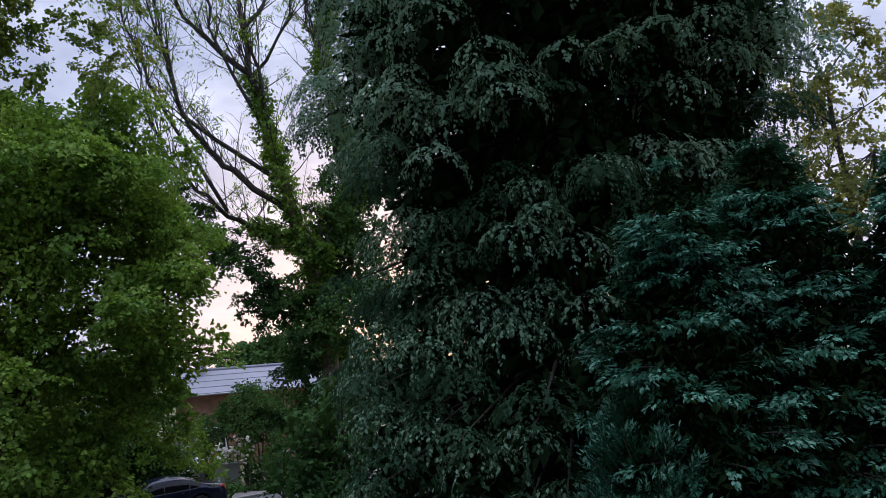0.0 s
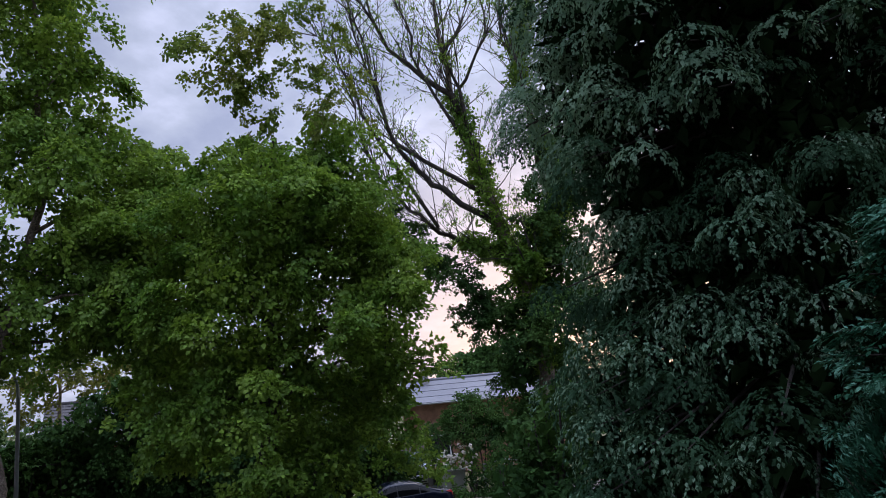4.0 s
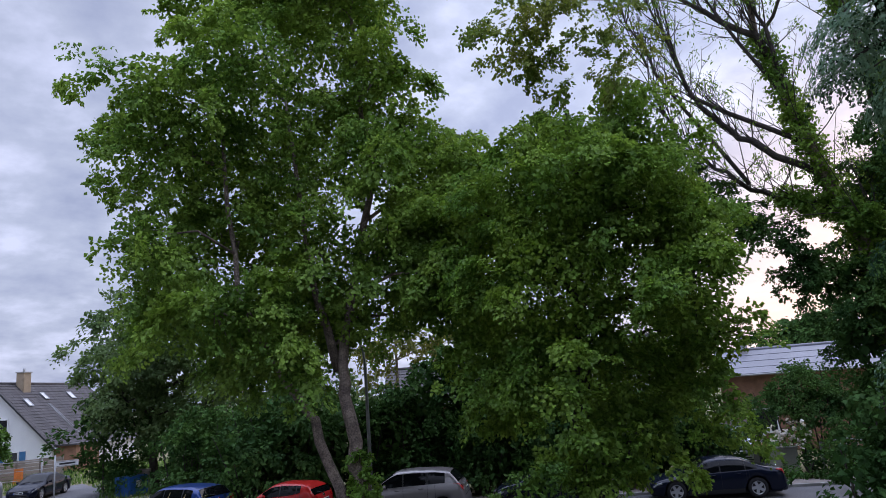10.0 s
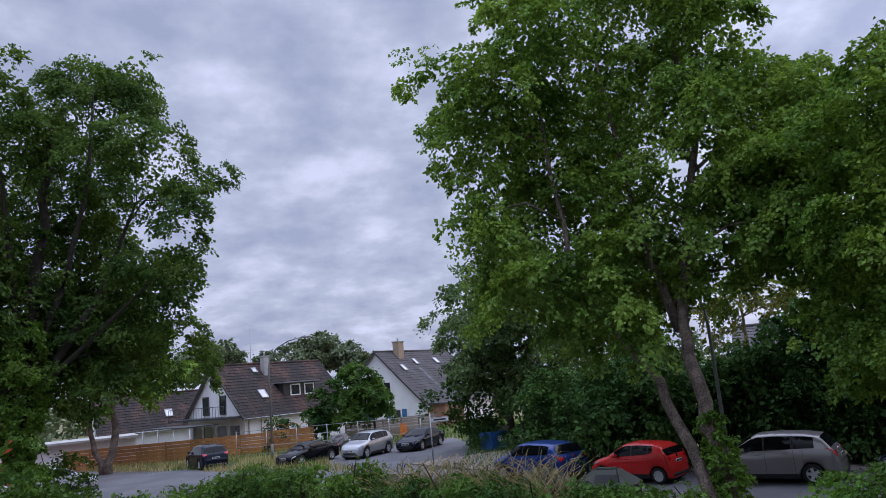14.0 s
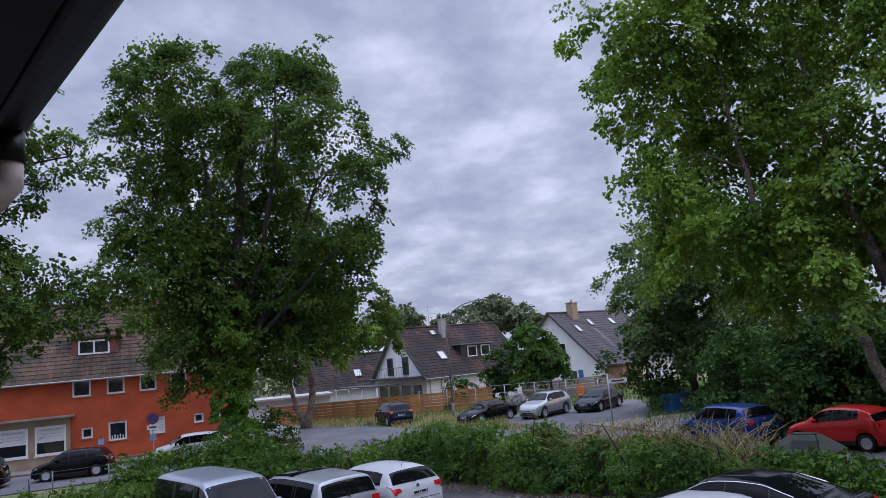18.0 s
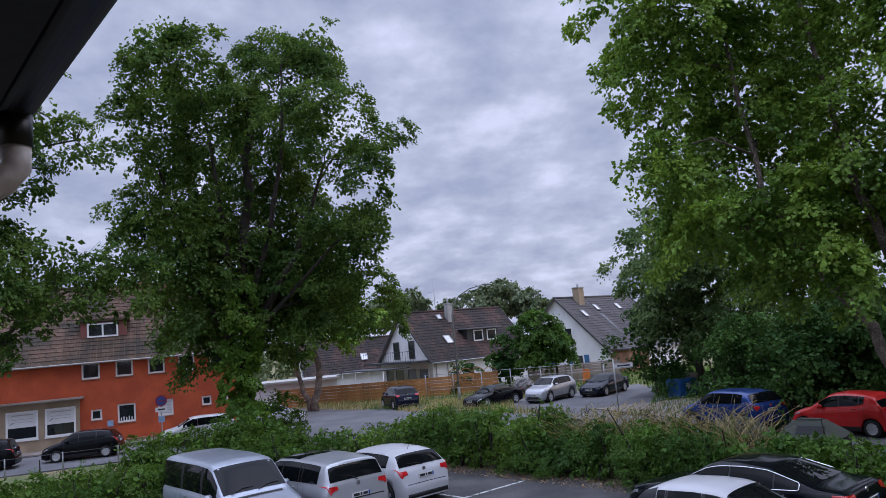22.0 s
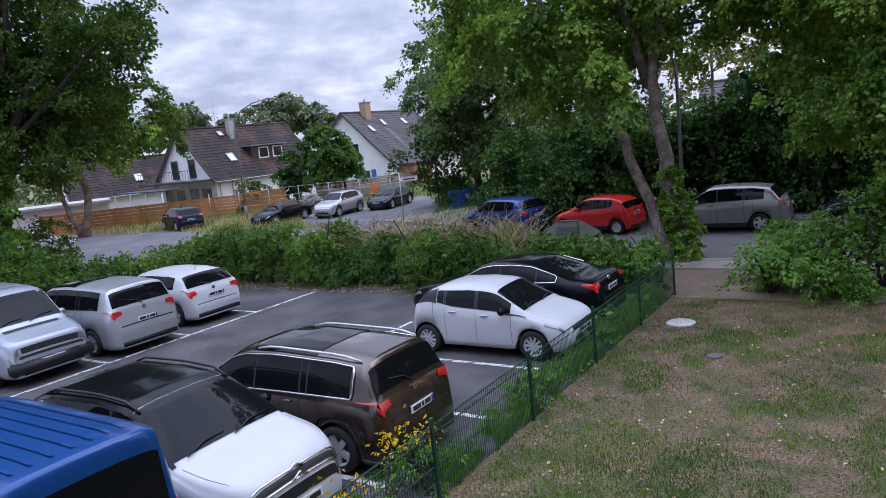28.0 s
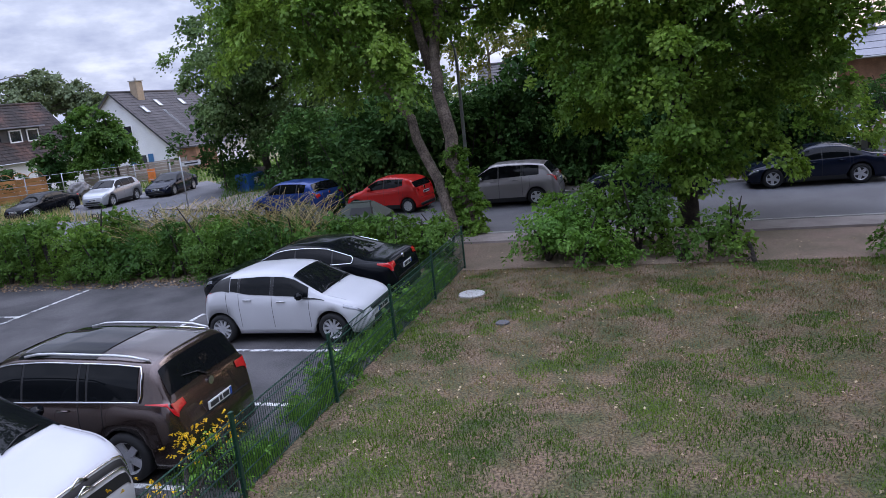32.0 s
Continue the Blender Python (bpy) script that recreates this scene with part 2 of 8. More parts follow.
M["brown_brick"] = mat("brown_brick", (0.30, 0.16, 0.10), 0.9, 0.3, 2.5, 30, 0.3)
M["white_render"] = mat("white_render", (0.80, 0.80, 0.80), 0.9, 0.10, 0.5, 20, 0.15, other=(0.72, 0.72, 0.73))
M["roof_brown"] = mat("weathered_brown_tile", (0.070, 0.038, 0.030), 0.9, 0.6, 0.55, 5, 0.3, other=(0.026, 0.020, 0.018), rand=0.03, island=0.16, spread=(.42, .62))
M["roof_moss"] = mat("mossy_tile", (0.110, 0.064, 0.042), 0.9, 0.5, 0.6, 6, 0.3, other=(0.042, 0.034, 0.024), rand=0.03, island=0.22)
M["roof_grey"] = mat("dark_grey_tile", (0.080, 0.072, 0.074), 0.75, 0.25, 0.7, 6, 0.3, rand=0.05, island=0.15)
M["roof_metal"] = mat("grey_metal_roof", (0.20, 0.205, 0.235), 0.6, 0.15, 0.5, 10, 0.05)
M["white_frame"] = mat("white_frame_paint", (0.82, 0.82, 0.82), 0.5, 0.06, 2, 40, 0.02)
M["blue_shutter"] = mat("blue_shutter_paint", (0.05, 0.17, 0.36), 0.6, 0.15, 3, 40, 0.1)
M["dark_metal"] = mat("dark_painted_metal", (0.035, 0.037, 0.04), 0.5, 0.15, 3, 60, 0.05)
M["galv"] = mat("galvanised_steel", (0.42, 0.43, 0.44), 0.5, 0.2, 3, 60, 0.05, metal=0.6)
M["pole"] = mat("grey_green_pole", (0.20, 0.21, 0.19), 0.6, 0.2, 3, 60, 0.05)
M["fence_green"] = mat("moss_green_coating", (0.012, 0.055, 0.035), 0.45, 0.15, 3, 60, 0.03)
M["wood_orange"] = mat("orange_stained_board", (0.46, 0.215, 0.075), 0.8, 0.25, 1.2, 15, 0.3, rand=0.15)
M["wood_grey"] = mat("grey_board", (0.28, 0.235, 0.20), 0.9, 0.25, 1.2, 15, 0.3, rand=0.15)
M["stone_grey"] = mat("pale_concrete", (0.45, 0.44, 0.42), 0.9, 0.2, 1.5, 40, 0.2)
M["bin_green"] = mat("grey_green_container", (0.068, 0.080, 0.062), 0.6, 0.2, 1.5, 30, 0.08)
M["bin_grey"] = mat("grey_container", (0.20, 0.19, 0.19), 0.65, 0.25, 1.5, 30, 0.08)
M["rubber"] = mat("tyre_rubber", (0.014, 0.014, 0.015), 0.85, 0.15, 5, 80, 0.2)
M["rim"] = mat("alloy_rim", (0.55, 0.55, 0.57), 0.35, 0.08, 3, 50, 0.0, metal=0.35)
M["hubcap"] = mat("silver_hubcap", (0.60, 0.60, 0.60), 0.4, 0.1, 3, 50, 0.0, metal=0.5)
M["black_plastic"] = mat("black_plastic", (0.010, 0.010, 0.011), 0.55, 0.1, 4, 80, 0.05)
M["chrome"] = mat("chrome", (0.75, 0.75, 0.77), 0.12, 0.03, 4, 80, 0.0, metal=1.0)
M["auto_glass"] = mat("dark_auto_glass", (0.006, 0.007, 0.008), 0.02, 0.05, 1, 5, 0.0, spec=0.16)
M["side_glass"] = mat("tinted_side_glass", (0.005, 0.006, 0.007), 0.03, 0.05, 1, 5, 0.0, spec=0.2)
M["pane"] = mat("dark_window_pane", (0.02, 0.024, 0.028), 0.05, 0.2, 0.6, 3, 0.0, spec=0.8)
M["curtain"] = mat("white_blind", (0.70, 0.70, 0.70), 0.8, 0.08, 2, 20, 0.1)
M["tail_red"] = mat("red_lamp_plastic", (0.56, 0.014, 0.018), 0.15, 0.2, 6, 40, 0.0, coat=0.6)
M["lamp_clear"] = mat("clear_lamp_glass", (0.26, 0.27, 0.29), 0.10, 0.3, 14, 60, 0.0, coat=1.0, metal=0.4)
M["plate"] = mat("white_plate", (0.72, 0.72, 0.70), 0.5, 0.05, 6, 40, 0.0)
M["plate_bar"] = mat("plate_characters", (0.03, 0.03, 0.035), 0.6, 0.05, 6, 40, 0.0)
M["plate_blue"] = mat("blue_plate_band", (0.02, 0.08, 0.40), 0.5, 0.05, 6, 40, 0.0)
M["sign_red"] = mat("sign_red", (0.30, 0.02, 0.05), 0.5, 0.1, 3, 40, 0.0)
M["sign_blue"] = mat("sign_blue", (0.05, 0.07, 0.26), 0.5, 0.1, 3, 40, 0.0)
M["sign_pale"] = mat("pale_blue_sign", (0.30, 0.45, 0.66), 0.5, 0.3, 9, 40, 0.0)
M["sign_white"] = mat("sign_white", (0.75, 0.75, 0.75), 0.5, 0.05, 3, 40, 0.0)
M["sheet_blue"] = mat("blue_tarpaulin", (0.02, 0.12, 0.42), 0.5, 0.2, 2, 20, 0.2)
M["orange_net"] = mat("orange_barrier_mesh", (0.70, 0.20, 0.04), 0.7, 0.2, 3, 20, 0.2)
M["soffit"] = mat("black_brown_soffit", (0.014, 0.013, 0.013), 0.7, 0.3, 2, 20, 0.2)
M["gutter"] = mat("dark_gutter", (0.010, 0.010, 0.012), 0.45, 0.2, 2, 20, 0.05)
M["downpipe"] = mat("copper_rose_pipe", (0.52, 0.46, 0.43), 0.5, 0.15, 3, 30, 0.05)
M["pale_leaf"] = leaf_mat("pale_fallen_leaves", (0.50, 0.41, 0.27), (0.22, 0.15, 0.09), through=0.15)


# ---- mesh helpers ----
A = radians(41.84)          # the car park's own axes: s along the fence, n away from it
E1, E2 = Vector((math.cos(A), math.sin(A), 0)), Vector((-math.sin(A), math.cos(A), 0))
TO_FENCE, FROM_FENCE = -48.16, 131.84


def lot(s, n, z=0.0):
    return E1 * s + E2 * n + Vector((0, 0, z))


def mesh_of(name, verts, faces, material, smooth=False):
    me = bpy.data.meshes.new(name)
    me.from_pydata([tuple(v) for v in verts], [], faces)
    me.materials.append(material)
    if smooth:
        me.shade_smooth()
    me.update()
    return me


def thing(name, at=(0, 0, 0), turn=0.0, label="", category="", group="", kind=""):
    ob = new(name)
    ob.empty_display_size = 0.2
    ob.matrix_world = pose(at[0], at[1], at[2], 0, 0, turn)
    return tagged(ob, label, category, group, kind)


def under(ob, parent):
    ob.parent = parent
    return ob


def part(name, data, parent, label=""):
    ob = new(name, data)
    ob.parent = parent
    return tagged(ob, label)


def box_data(x0, x1, y0, y1, z0, z1, bevel=0.0):
    if bevel <= 0:
        v = [(x, y, z) for z in (z0, z1) for y in (y0, y1) for x in (x0, x1)]
        return v, [(0, 2, 3, 1), (4, 5, 7, 6), (0, 1, 5, 4), (2, 6, 7, 3), (0, 4, 6, 2), (1, 3, 7, 5)]
    bm = bmesh.new()
    bmesh.ops.create_cube(bm, size=1)
    for w in bm.verts:
        w.co = Vector((x0 + (w.co.x + .5) * (x1 - x0), y0 + (w.co.y + .5) * (y1 - y0), z0 + (w.co.z + .5) * (z1 - z0)))
    bmesh.ops.bevel(bm, geom=bm.edges[:], offset=bevel, segments=2, affect="EDGES")
    bm.verts.index_update()
    v, f = [tuple(w.co) for w in bm.verts], [tuple(w.index for w in p.verts) for p in bm.faces]
    bm.free()
    return v, f


def box(name, x0, x1, y0, y1, z0, z1, material, parent=None, bevel=0.0, label=""):
    v, f = box_data(x0, x1, y0, y1, z0, z1, bevel)
    ob = new(name, mesh_of(name, v, f, material))
    if parent:
        ob.parent = parent
    return tagged(ob, label)


def tube_data(points, radii, sides=8, caps=True):
    """A round bar along a polyline."""
    pts = [Vector(p) for p in points]
    if not hasattr(radii, "__len__"):
        radii = [radii] * len(pts)
    verts, faces = [], []
    ref = Vector((0, 0, 1))
    for i, p in enumerate(pts):
        d = (pts[min(i + 1, len(pts) - 1)] - pts[max(i - 1, 0)]).normalized()
        if abs(d.dot(ref)) > 0.95:
            ref = Vector((1, 0, 0)) if abs(d.x) < 0.9 else Vector((0, 1, 0))
        a = d.cross(ref).normalized()
        b = d.cross(a)
        for k in range(sides):
            t = 2 * math.pi * k / sides
            verts.append(p + (a * math.cos(t) + b * math.sin(t)) * radii[i])
    for i in range(len(pts) - 1):
        for k in range(sides):
            j = (k + 1) % sides
            faces.append((i * sides + k, i * sides + j, (i + 1) * sides + j, (i + 1) * sides + k))
    if caps:
        faces.append(tuple(range(sides))[::-1])
        faces.append(tuple((len(pts) - 1) * sides + k for k in range(sides)))
    return verts, faces


def tube(name, points, radii, material, parent=None, sides=8, label=""):
    v, f = tube_data(points, radii, sides)
    ob = new(name, mesh_of(name, v, f, material, True))
    if parent:
        ob.parent = parent
    return tagged(ob, label)


def joined(pieces):
    verts, faces = [], []
    for v, f in pieces:
        k = len(verts)
        verts += [tuple(p) for p in v]
        faces += [tuple(i + k for i in q) for q in f]
    return verts, faces


def prism(name, poly, z0, z1, material, parent=None):
    """A flat slab with the given outline."""
    n = len(poly)
    v = [(p[0], p[1], z0) for p in poly] + [(p[0], p[1], z1) for p in poly]
    f = [tuple(range(n))[::-1], tuple(range(n, 2 * n))] + [(i, (i + 1) % n, n + (i + 1) % n, n + i) for i in range(n)]
    ob = new(name, mesh_of(name, v, f, material))
    if parent:
        ob.parent = parent
    return ob


def tri_mesh(name, verts, tris, material):
    """A large mesh of triangles out of arrays."""
    me = bpy.data.meshes.new(name)
    nv, nt = len(verts), len(tris)
    me.vertices.add(nv)
    me.vertices.foreach_set("co", np.asarray(verts, np.float32).ravel())
    me.loops.add(nt * 3)
    me.loops.foreach_set("vertex_index", np.asarray(tris, np.int32).ravel())
    me.polygons.add(nt)
    me.polygons.foreach_set("loop_start", np.arange(0, nt * 3, 3, dtype=np.int32))
    me.materials.append(material)
    me.update(calc_edges=True)
    return me


def unit(a):
    return a / (np.linalg.norm(a, axis=1, keepdims=True) + 1e-9)


def leaves(name, centre, grow, length, width, material, rng, droop=0.2, up=0.5, fold=0.25, jitter=0.35, wild=0.36, turn=0.30):
    """Folded leaf blades at the centres. grow: the way that each one's twig grows, and, after it, the way that its spray faces."""
    n = len(centre)
    out, face = (grow[:, :3], grow[:, 3:]) if grow.shape[1] == 6 else (grow, np.zeros((n, 3)))
    d = unit(out * 0.9 + rng.normal(0, wild, (n, 3)) + np.array([0, 0, -droop]))
    nrm = rng.normal(0, turn, (n, 3)) + np.array([0, 0, up]) + face
    side = unit(np.cross(d, nrm))
    nrm = unit(np.cross(side, d))
    ln = (length * (1 + rng.uniform(-jitter, jitter, n)))[:, None]
    wd = ln * (width / length)
    v = np.empty((n, 4, 3))
    v[:, 0] = centre
    v[:, 1] = centre + d * ln * 0.45 + side * wd * 0.5 + nrm * wd * fold
    v[:, 2] = centre + d * ln
    v[:, 3] = centre + d * ln * 0.45 - side * wd * 0.5 + nrm * wd * fold
    k = np.arange(n)[:, None] * 4
    t = np.concatenate([k + [0, 1, 2], k + [0, 2, 3]], 0)
    return tri_mesh(name, v.reshape(-1, 3), t, material)


THICK = 1.9                 # how closely tufts fill a crown
LEAFY = 1.15                # leaf size against the plain value given with each plant


def clumps_in(lobes, per_area, rng, inner=0.45, squash=0.85):
    """Spray centres in rounded lobes (x, y, z, r), gathered on hanging domes of foliage with dark gaps between."""
    cs, outs = [], []
    for x, y, z, r in lobes:
        k = max(14, int(per_area * THICK * r * r))
        m = max(9, int(6.2 * r ** 1.45))
        d = unit(rng.normal(0, 1, (m, 3)) + np.array([0, 0, .12]))
        at = d * (r * (inner + (1.20 - inner) * rng.random(m) ** 0.5))[:, None] * np.array([1, 1, squash])
        rho = (0.24 + 0.26 * r ** .75) * rng.uniform(.65, 1.35, m)
        pick = rng.choice(m, k, p=rho ** 2 / (rho ** 2).sum())
        up = unit(d * .6 + np.array([0, 0, .8]) + rng.normal(0, .15, (m, 3)))[pick]
        t = rng.normal(0, 1, (k, 3)) + d[pick] * .7
        t = unit(t - up * (t * up).sum(1, keepdims=True))
        u = np.sqrt(rng.random((k, 1)))
        c = at[pick] + (t * u - np.array([0, 0, .72]) * u * u + up * rng.normal(0, .08, (k, 1))) * rho[pick][:, None]
        cs.append(np.array([x, y, z]) + c)
        outs.append(unit(t * u * 1.2 + d[pick] * .7 + up * (.45 - .4 * u)))
    return np.concatenate(cs), np.concatenate(outs)


def tufts(cs, outs, per, spread, rng, flat=0.6):
    """Leaves of each spray: set along its twig, nearly in one plane that faces outwards."""
    n = len(cs)
    count = rng.poisson(per * 1.3, n).clip(3)
    idx = np.repeat(np.arange(n), count)
    axis = unit(outs * np.array([1, 1, .3]) + np.array([0, 0, -.45]) + rng.normal(0, 0.45, (n, 3)))
    face = unit(outs * 0.9 + np.array([0, 0, 0.5]) + rng.normal(0, 0.35, (n, 3)))
    face = unit(face - axis * (face * axis).sum(1, keepdims=True) * 0.8)
    side = unit(np.cross(axis, face))
    size = (spread * rng.uniform(0.5, 1.15, n))[idx][:, None]
    u = rng.uniform(-1.2, 1.2, (len(idx), 1))
    w = rng.normal(0, 0.65, (len(idx), 1)) * (1.2 - 0.4 * np.abs(u))
    h = rng.normal(0, 0.30 * flat, (len(idx), 1))
    off = (axis[idx] * u + side[idx] * w + face[idx] * h - np.array([0, 0, 0.22]) * u ** 2) * size
    grow = unit(axis[idx] * 0.9 + side[idx] * np.sign(w) * 0.6)
    return cs[idx] + off, np.concatenate([grow, face[idx] * 0.9], 1)


def tree(name, base, trunk, lobes, leaf_m, bark_m, label, leaf=(0.11, 0.08), per_area=16, per=26, spread=0.28, seed=1, radius=0.3,
         twigs=7, extra=(), droop=0.3, flat=0.6, category="tree", stems=(), inner=0.45, zmin=0.3, core=0.0, core_k=26, shrink=0.72, low=0.0):
    """trunk, stems: polylines in the world, thinning upwards; lobes: the crown's rounded masses."""
    rng = np.random.default_rng(seed)
    top = thing(name, base, 0, label, category)
    o = Vector(base)
    rel = lambda p: Vector(p) - o
    stemlines = [(trunk, radius)] + [(s, r) for s, r in stems]
    joints = []
    for i, (line, r) in enumerate(stemlines):
        pts, rad = [], []
        m = len(line)
        for j in range(m - 1):
            for q in range(4):
                u = (j + q / 4) / (m - 1)
                p = Vector(line[j]).lerp(Vector(line[j + 1]), q / 4)
                wob = 0.25 * r
                pts.append(p + Vector((rng.normal(0, wob), rng.normal(0, wob), 0)) * (1 if 0 < j + q else 0))
                rad.append(r * (1.25 if (j + q) == 0 else 1) * (1 - 0.72 * u))
        pts.append(Vector(line[-1])); rad.append(r * 0.25)
        tube("trunk" if i == 0 else "limb", [rel(p) for p in pts], rad, bark_m, top, 9)
        joints += list(zip(pts, rad))
    bits = []
    cs, outs = clumps_in(lobes, per_area, rng, inner)
    keep = cs[:, 2] > zmin
    cs, outs = cs[keep], outs[keep]
    for x, y, z, r in lobes:
        c = Vector((x, y, z))
        lower = [j for j in joints if j[0].z < z - 0.15 * r] or joints
        p, pr = min(lower, key=lambda j: (j[0] - c).length)
        mid = p.lerp(c, 0.5) + Vector((rng.normal(0, .25), rng.normal(0, .25), 0.18 * (c - p).length * rng.random()))
        r0 = min(pr * 0.6, 0.03 + 0.035 * r)
        bits.append(tube_data([rel(p), rel(mid), rel(c)], [r0, r0 * 0.7, r0 * 0.45], 6))
        near = np.argsort(np.linalg.norm(cs - np.array([x, y, z]), axis=1))[:max(8, int(per_area * r * r * .7))]
        for k in rng.choice(near, min(twigs, len(near)), replace=False):
            e = Vector(cs[k])
            m2 = c.lerp(e, 0.5) + Vector(rng.normal(0, 0.12, 3))
            bits.append(tube_data([rel(c), rel(m2), rel(e)], [r0 * 0.4, r0 * 0.25, 0.008], 4, False))
    v, f = joined(bits)
    tagged(part("branchwork", mesh_of("branchwork", v, f, bark_m, True), top), kind="stuff")
    lc, lo = tufts(cs, outs, per, spread, rng, flat)
    part("crown", leaves("crown", lc - np.array(base), lo, leaf[0] * LEAFY, leaf[1] * LEAFY, leaf_m, rng, droop, .2, turn=.36), top)
    if core:
        inner_foliage(list(lobes) + [q for e in extra if e[0] == "inner_leaves" for q in e[1]], base, rng, top, core, leaf_m, shrink, core_k, low=low)
    for i, (ename, elobes, em, eleaf, earea, eper, espread) in enumerate(extra):
        ec, eo = clumps_in(elobes, earea, rng, 0.3)
        ec, eo = tufts(ec, eo, eper, espread, rng)
        part(ename, leaves(ename, ec - np.array(base), eo, eleaf[0] * LEAFY, eleaf[1] * LEAFY, em, rng, 0.3, .2, turn=.36), top)
    return top


def inner_foliage(lobes, base, rng, top, size, leaf_m, shrink=0.72, k=26, zmin=0.1, low=0.0):
    """Leaves deep in a crown, so that it closes; three times as many in the masses below the height low."""
    cs = []
    for x, y, z, r in lobes:
        n = max(12, int(k * (3 if z < low else 1) * (r / size) ** 2 * 0.30))
        d = unit(rng.normal(0, 1, (n, 3)))
        cs.append(np.array([x, y, z]) + d * (r * shrink * .9 * rng.random(n) ** 0.4)[:, None])
    c = np.concatenate(cs)
    c = c[c[:, 2] > zmin]
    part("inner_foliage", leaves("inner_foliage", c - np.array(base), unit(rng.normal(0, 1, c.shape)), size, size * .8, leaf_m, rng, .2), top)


def bush(name, base, lobes, leaf_m, label, leaf=(0.09, 0.065), per_area=26, per=24, spread=0.2, seed=1, category="bush", group="", droop=0.2, inner=0.5,
         zmin=0.05, stems=True, flat=0.6, core=0.16, core_k=26):
    rng = np.random.default_rng(seed)
    top = thing(name, base, 0, label, category, group)
    cs, outs = clumps_in(lobes, per_area, rng, inner)
    keep = cs[:, 2] > zmin
    cs, outs = cs[keep], outs[keep]
    lc, lo = tufts(cs, outs, per, spread, rng, flat)
    part("foliage", leaves("foliage", lc - np.array(base), lo, leaf[0] * .9, leaf[1] * .9, leaf_m, rng, droop, .2, turn=.36), top)
    if core:
        inner_foliage(lobes, base, rng, top, core, leaf_m, .8, core_k)
    if stems:
        bits = []
        o = Vector(base)
        for x, y, z, r in lobes:
            foot = Vector((x + rng.normal(0, .15), y + rng.normal(0, .15), 0.0))
            for _ in range(3):
                e = Vector((x, y, z)) + Vector(rng.normal(0, r * 0.45, 3))
                bits.append(tube_data([foot - o, foot.lerp(e, .5) + Vector((0, 0, .1)) - o, e - o], [0.05, 0.035, 0.012], 5, False))
        v, f = joined(bits)
        tagged(part("stemwork", mesh_of("stemwork", v, f, M["bark_dark"], True), top), kind="stuff")
    return top


def conifer(name, base, height, prof, leaf_m, tip_m, label, seed, boughs, sprays, per, leaf=(0.08, 0.026), droop=0.4, hang=0.8, whorl=0.7):
    """A conifer: whorls of boughs round a stem, hung with flat sprays. prof: (height, radius) of the crown's outline."""
    rng = np.random.default_rng(seed)
    top = thing(name, base, 0, label, "conifer")
    tube("trunk", [(0, 0, -.1), (0.05, 0, height * .5), (0, 0, height * .97)], [0.05 + height * .016, .03 + height * .009, .02], M["bark_dark"], top, 9)
    hs, rs = [q[0] for q in prof], [q[1] for q in prof]
    z = rng.choice(np.linspace(0.15, height, 400), boughs, p=(lambda w: w / w.sum())(np.interp(np.linspace(0.15, height, 400), hs, rs) + .5))
    z = np.round(z / whorl) * whorl + rng.normal(0, whorl * .16, boughs)
    z = z.clip(.12, height)
    a = rng.uniform(0, 2 * np.pi, boughs)
    R = np.interp(z, hs, rs) * (0.86 + 0.16 * np.sin(a * 3 + z * 1.3) * np.cos(z * .9 + a) + rng.normal(0, .09, boughs))
    d = np.stack([np.cos(a), np.sin(a), np.zeros(boughs)], 1)
    bits = []
    for i in range(boughs):
        q = [Vector(d[i] * R[i] * t) + Vector((0, 0, z[i] + R[i] * (.14 * t - droop * t * t))) for t in (0.02, .35, .7, .96)]
        bits.append(tube_data(q, [.012 + .009 * R[i], .01 + .006 * R[i], .01, .004], 4, False))
    v, f = joined(bits)
    tagged(part("boughwork", mesh_of("boughwork", v, f, M["bark_dark"]), top), kind="stuff")
    n = boughs * sprays
    bi = np.repeat(np.arange(boughs), sprays)
    t = rng.uniform(0.16, 1.0, n) ** 0.62
    side = np.stack([-d[bi, 1], d[bi, 0], np.zeros(n)], 1)
    lat = rng.normal(0, 1, n) * (0.10 + 0.26 * (1.1 - t)) * R[bi]
    c = d[bi] * (R[bi] * t)[:, None] + side * lat[:, None]
    c[:, 2] = z[bi] + R[bi] * (.14 * t - droop * t * t) - np.abs(lat) * .25
    ax = unit(d[bi] * 0.7 + side * (np.sign(lat) * .45)[:, None] + np.array([0, 0, -hang]) + rng.normal(0, .25, (n, 3)))
    face = unit(d[bi] * .6 + np.array([0, 0, .7]) + rng.normal(0, .3, (n, 3)))
    li = np.repeat(np.arange(n), per)
    u = rng.uniform(0, 1, (len(li), 1))
    ln = leaf[0] * (3.4 if hang > .5 else 3.0)
    sd = unit(np.cross(ax, face))
    w = rng.uniform(-1, 1, (len(li), 1)) * (1.05 - u) * ln * .42
    pos = c[li] + ax[li] * u * ln + sd[li] * w
    keep = pos[:, 2] > .03
    grow = np.concatenate([unit(ax[li] + sd[li] * np.sign(w) * .7), face[li] * .9], 1)
    tip = (t[li] > .84) & (rng.random(len(li)) < .62) & (u[:, 0] > .3)
    for nm, sel, m in (("crown", keep & ~tip, leaf_m), ("young_growth", keep & tip, tip_m)):
        part(nm, leaves(nm, pos[sel], grow[sel], leaf[0], leaf[1], m, rng, hang * .3, .3, wild=.18, turn=.18), top)
    # filler leaves round the stem, coloured as the crown's inner shade
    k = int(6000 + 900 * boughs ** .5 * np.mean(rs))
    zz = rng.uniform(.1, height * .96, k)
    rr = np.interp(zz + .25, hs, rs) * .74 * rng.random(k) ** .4
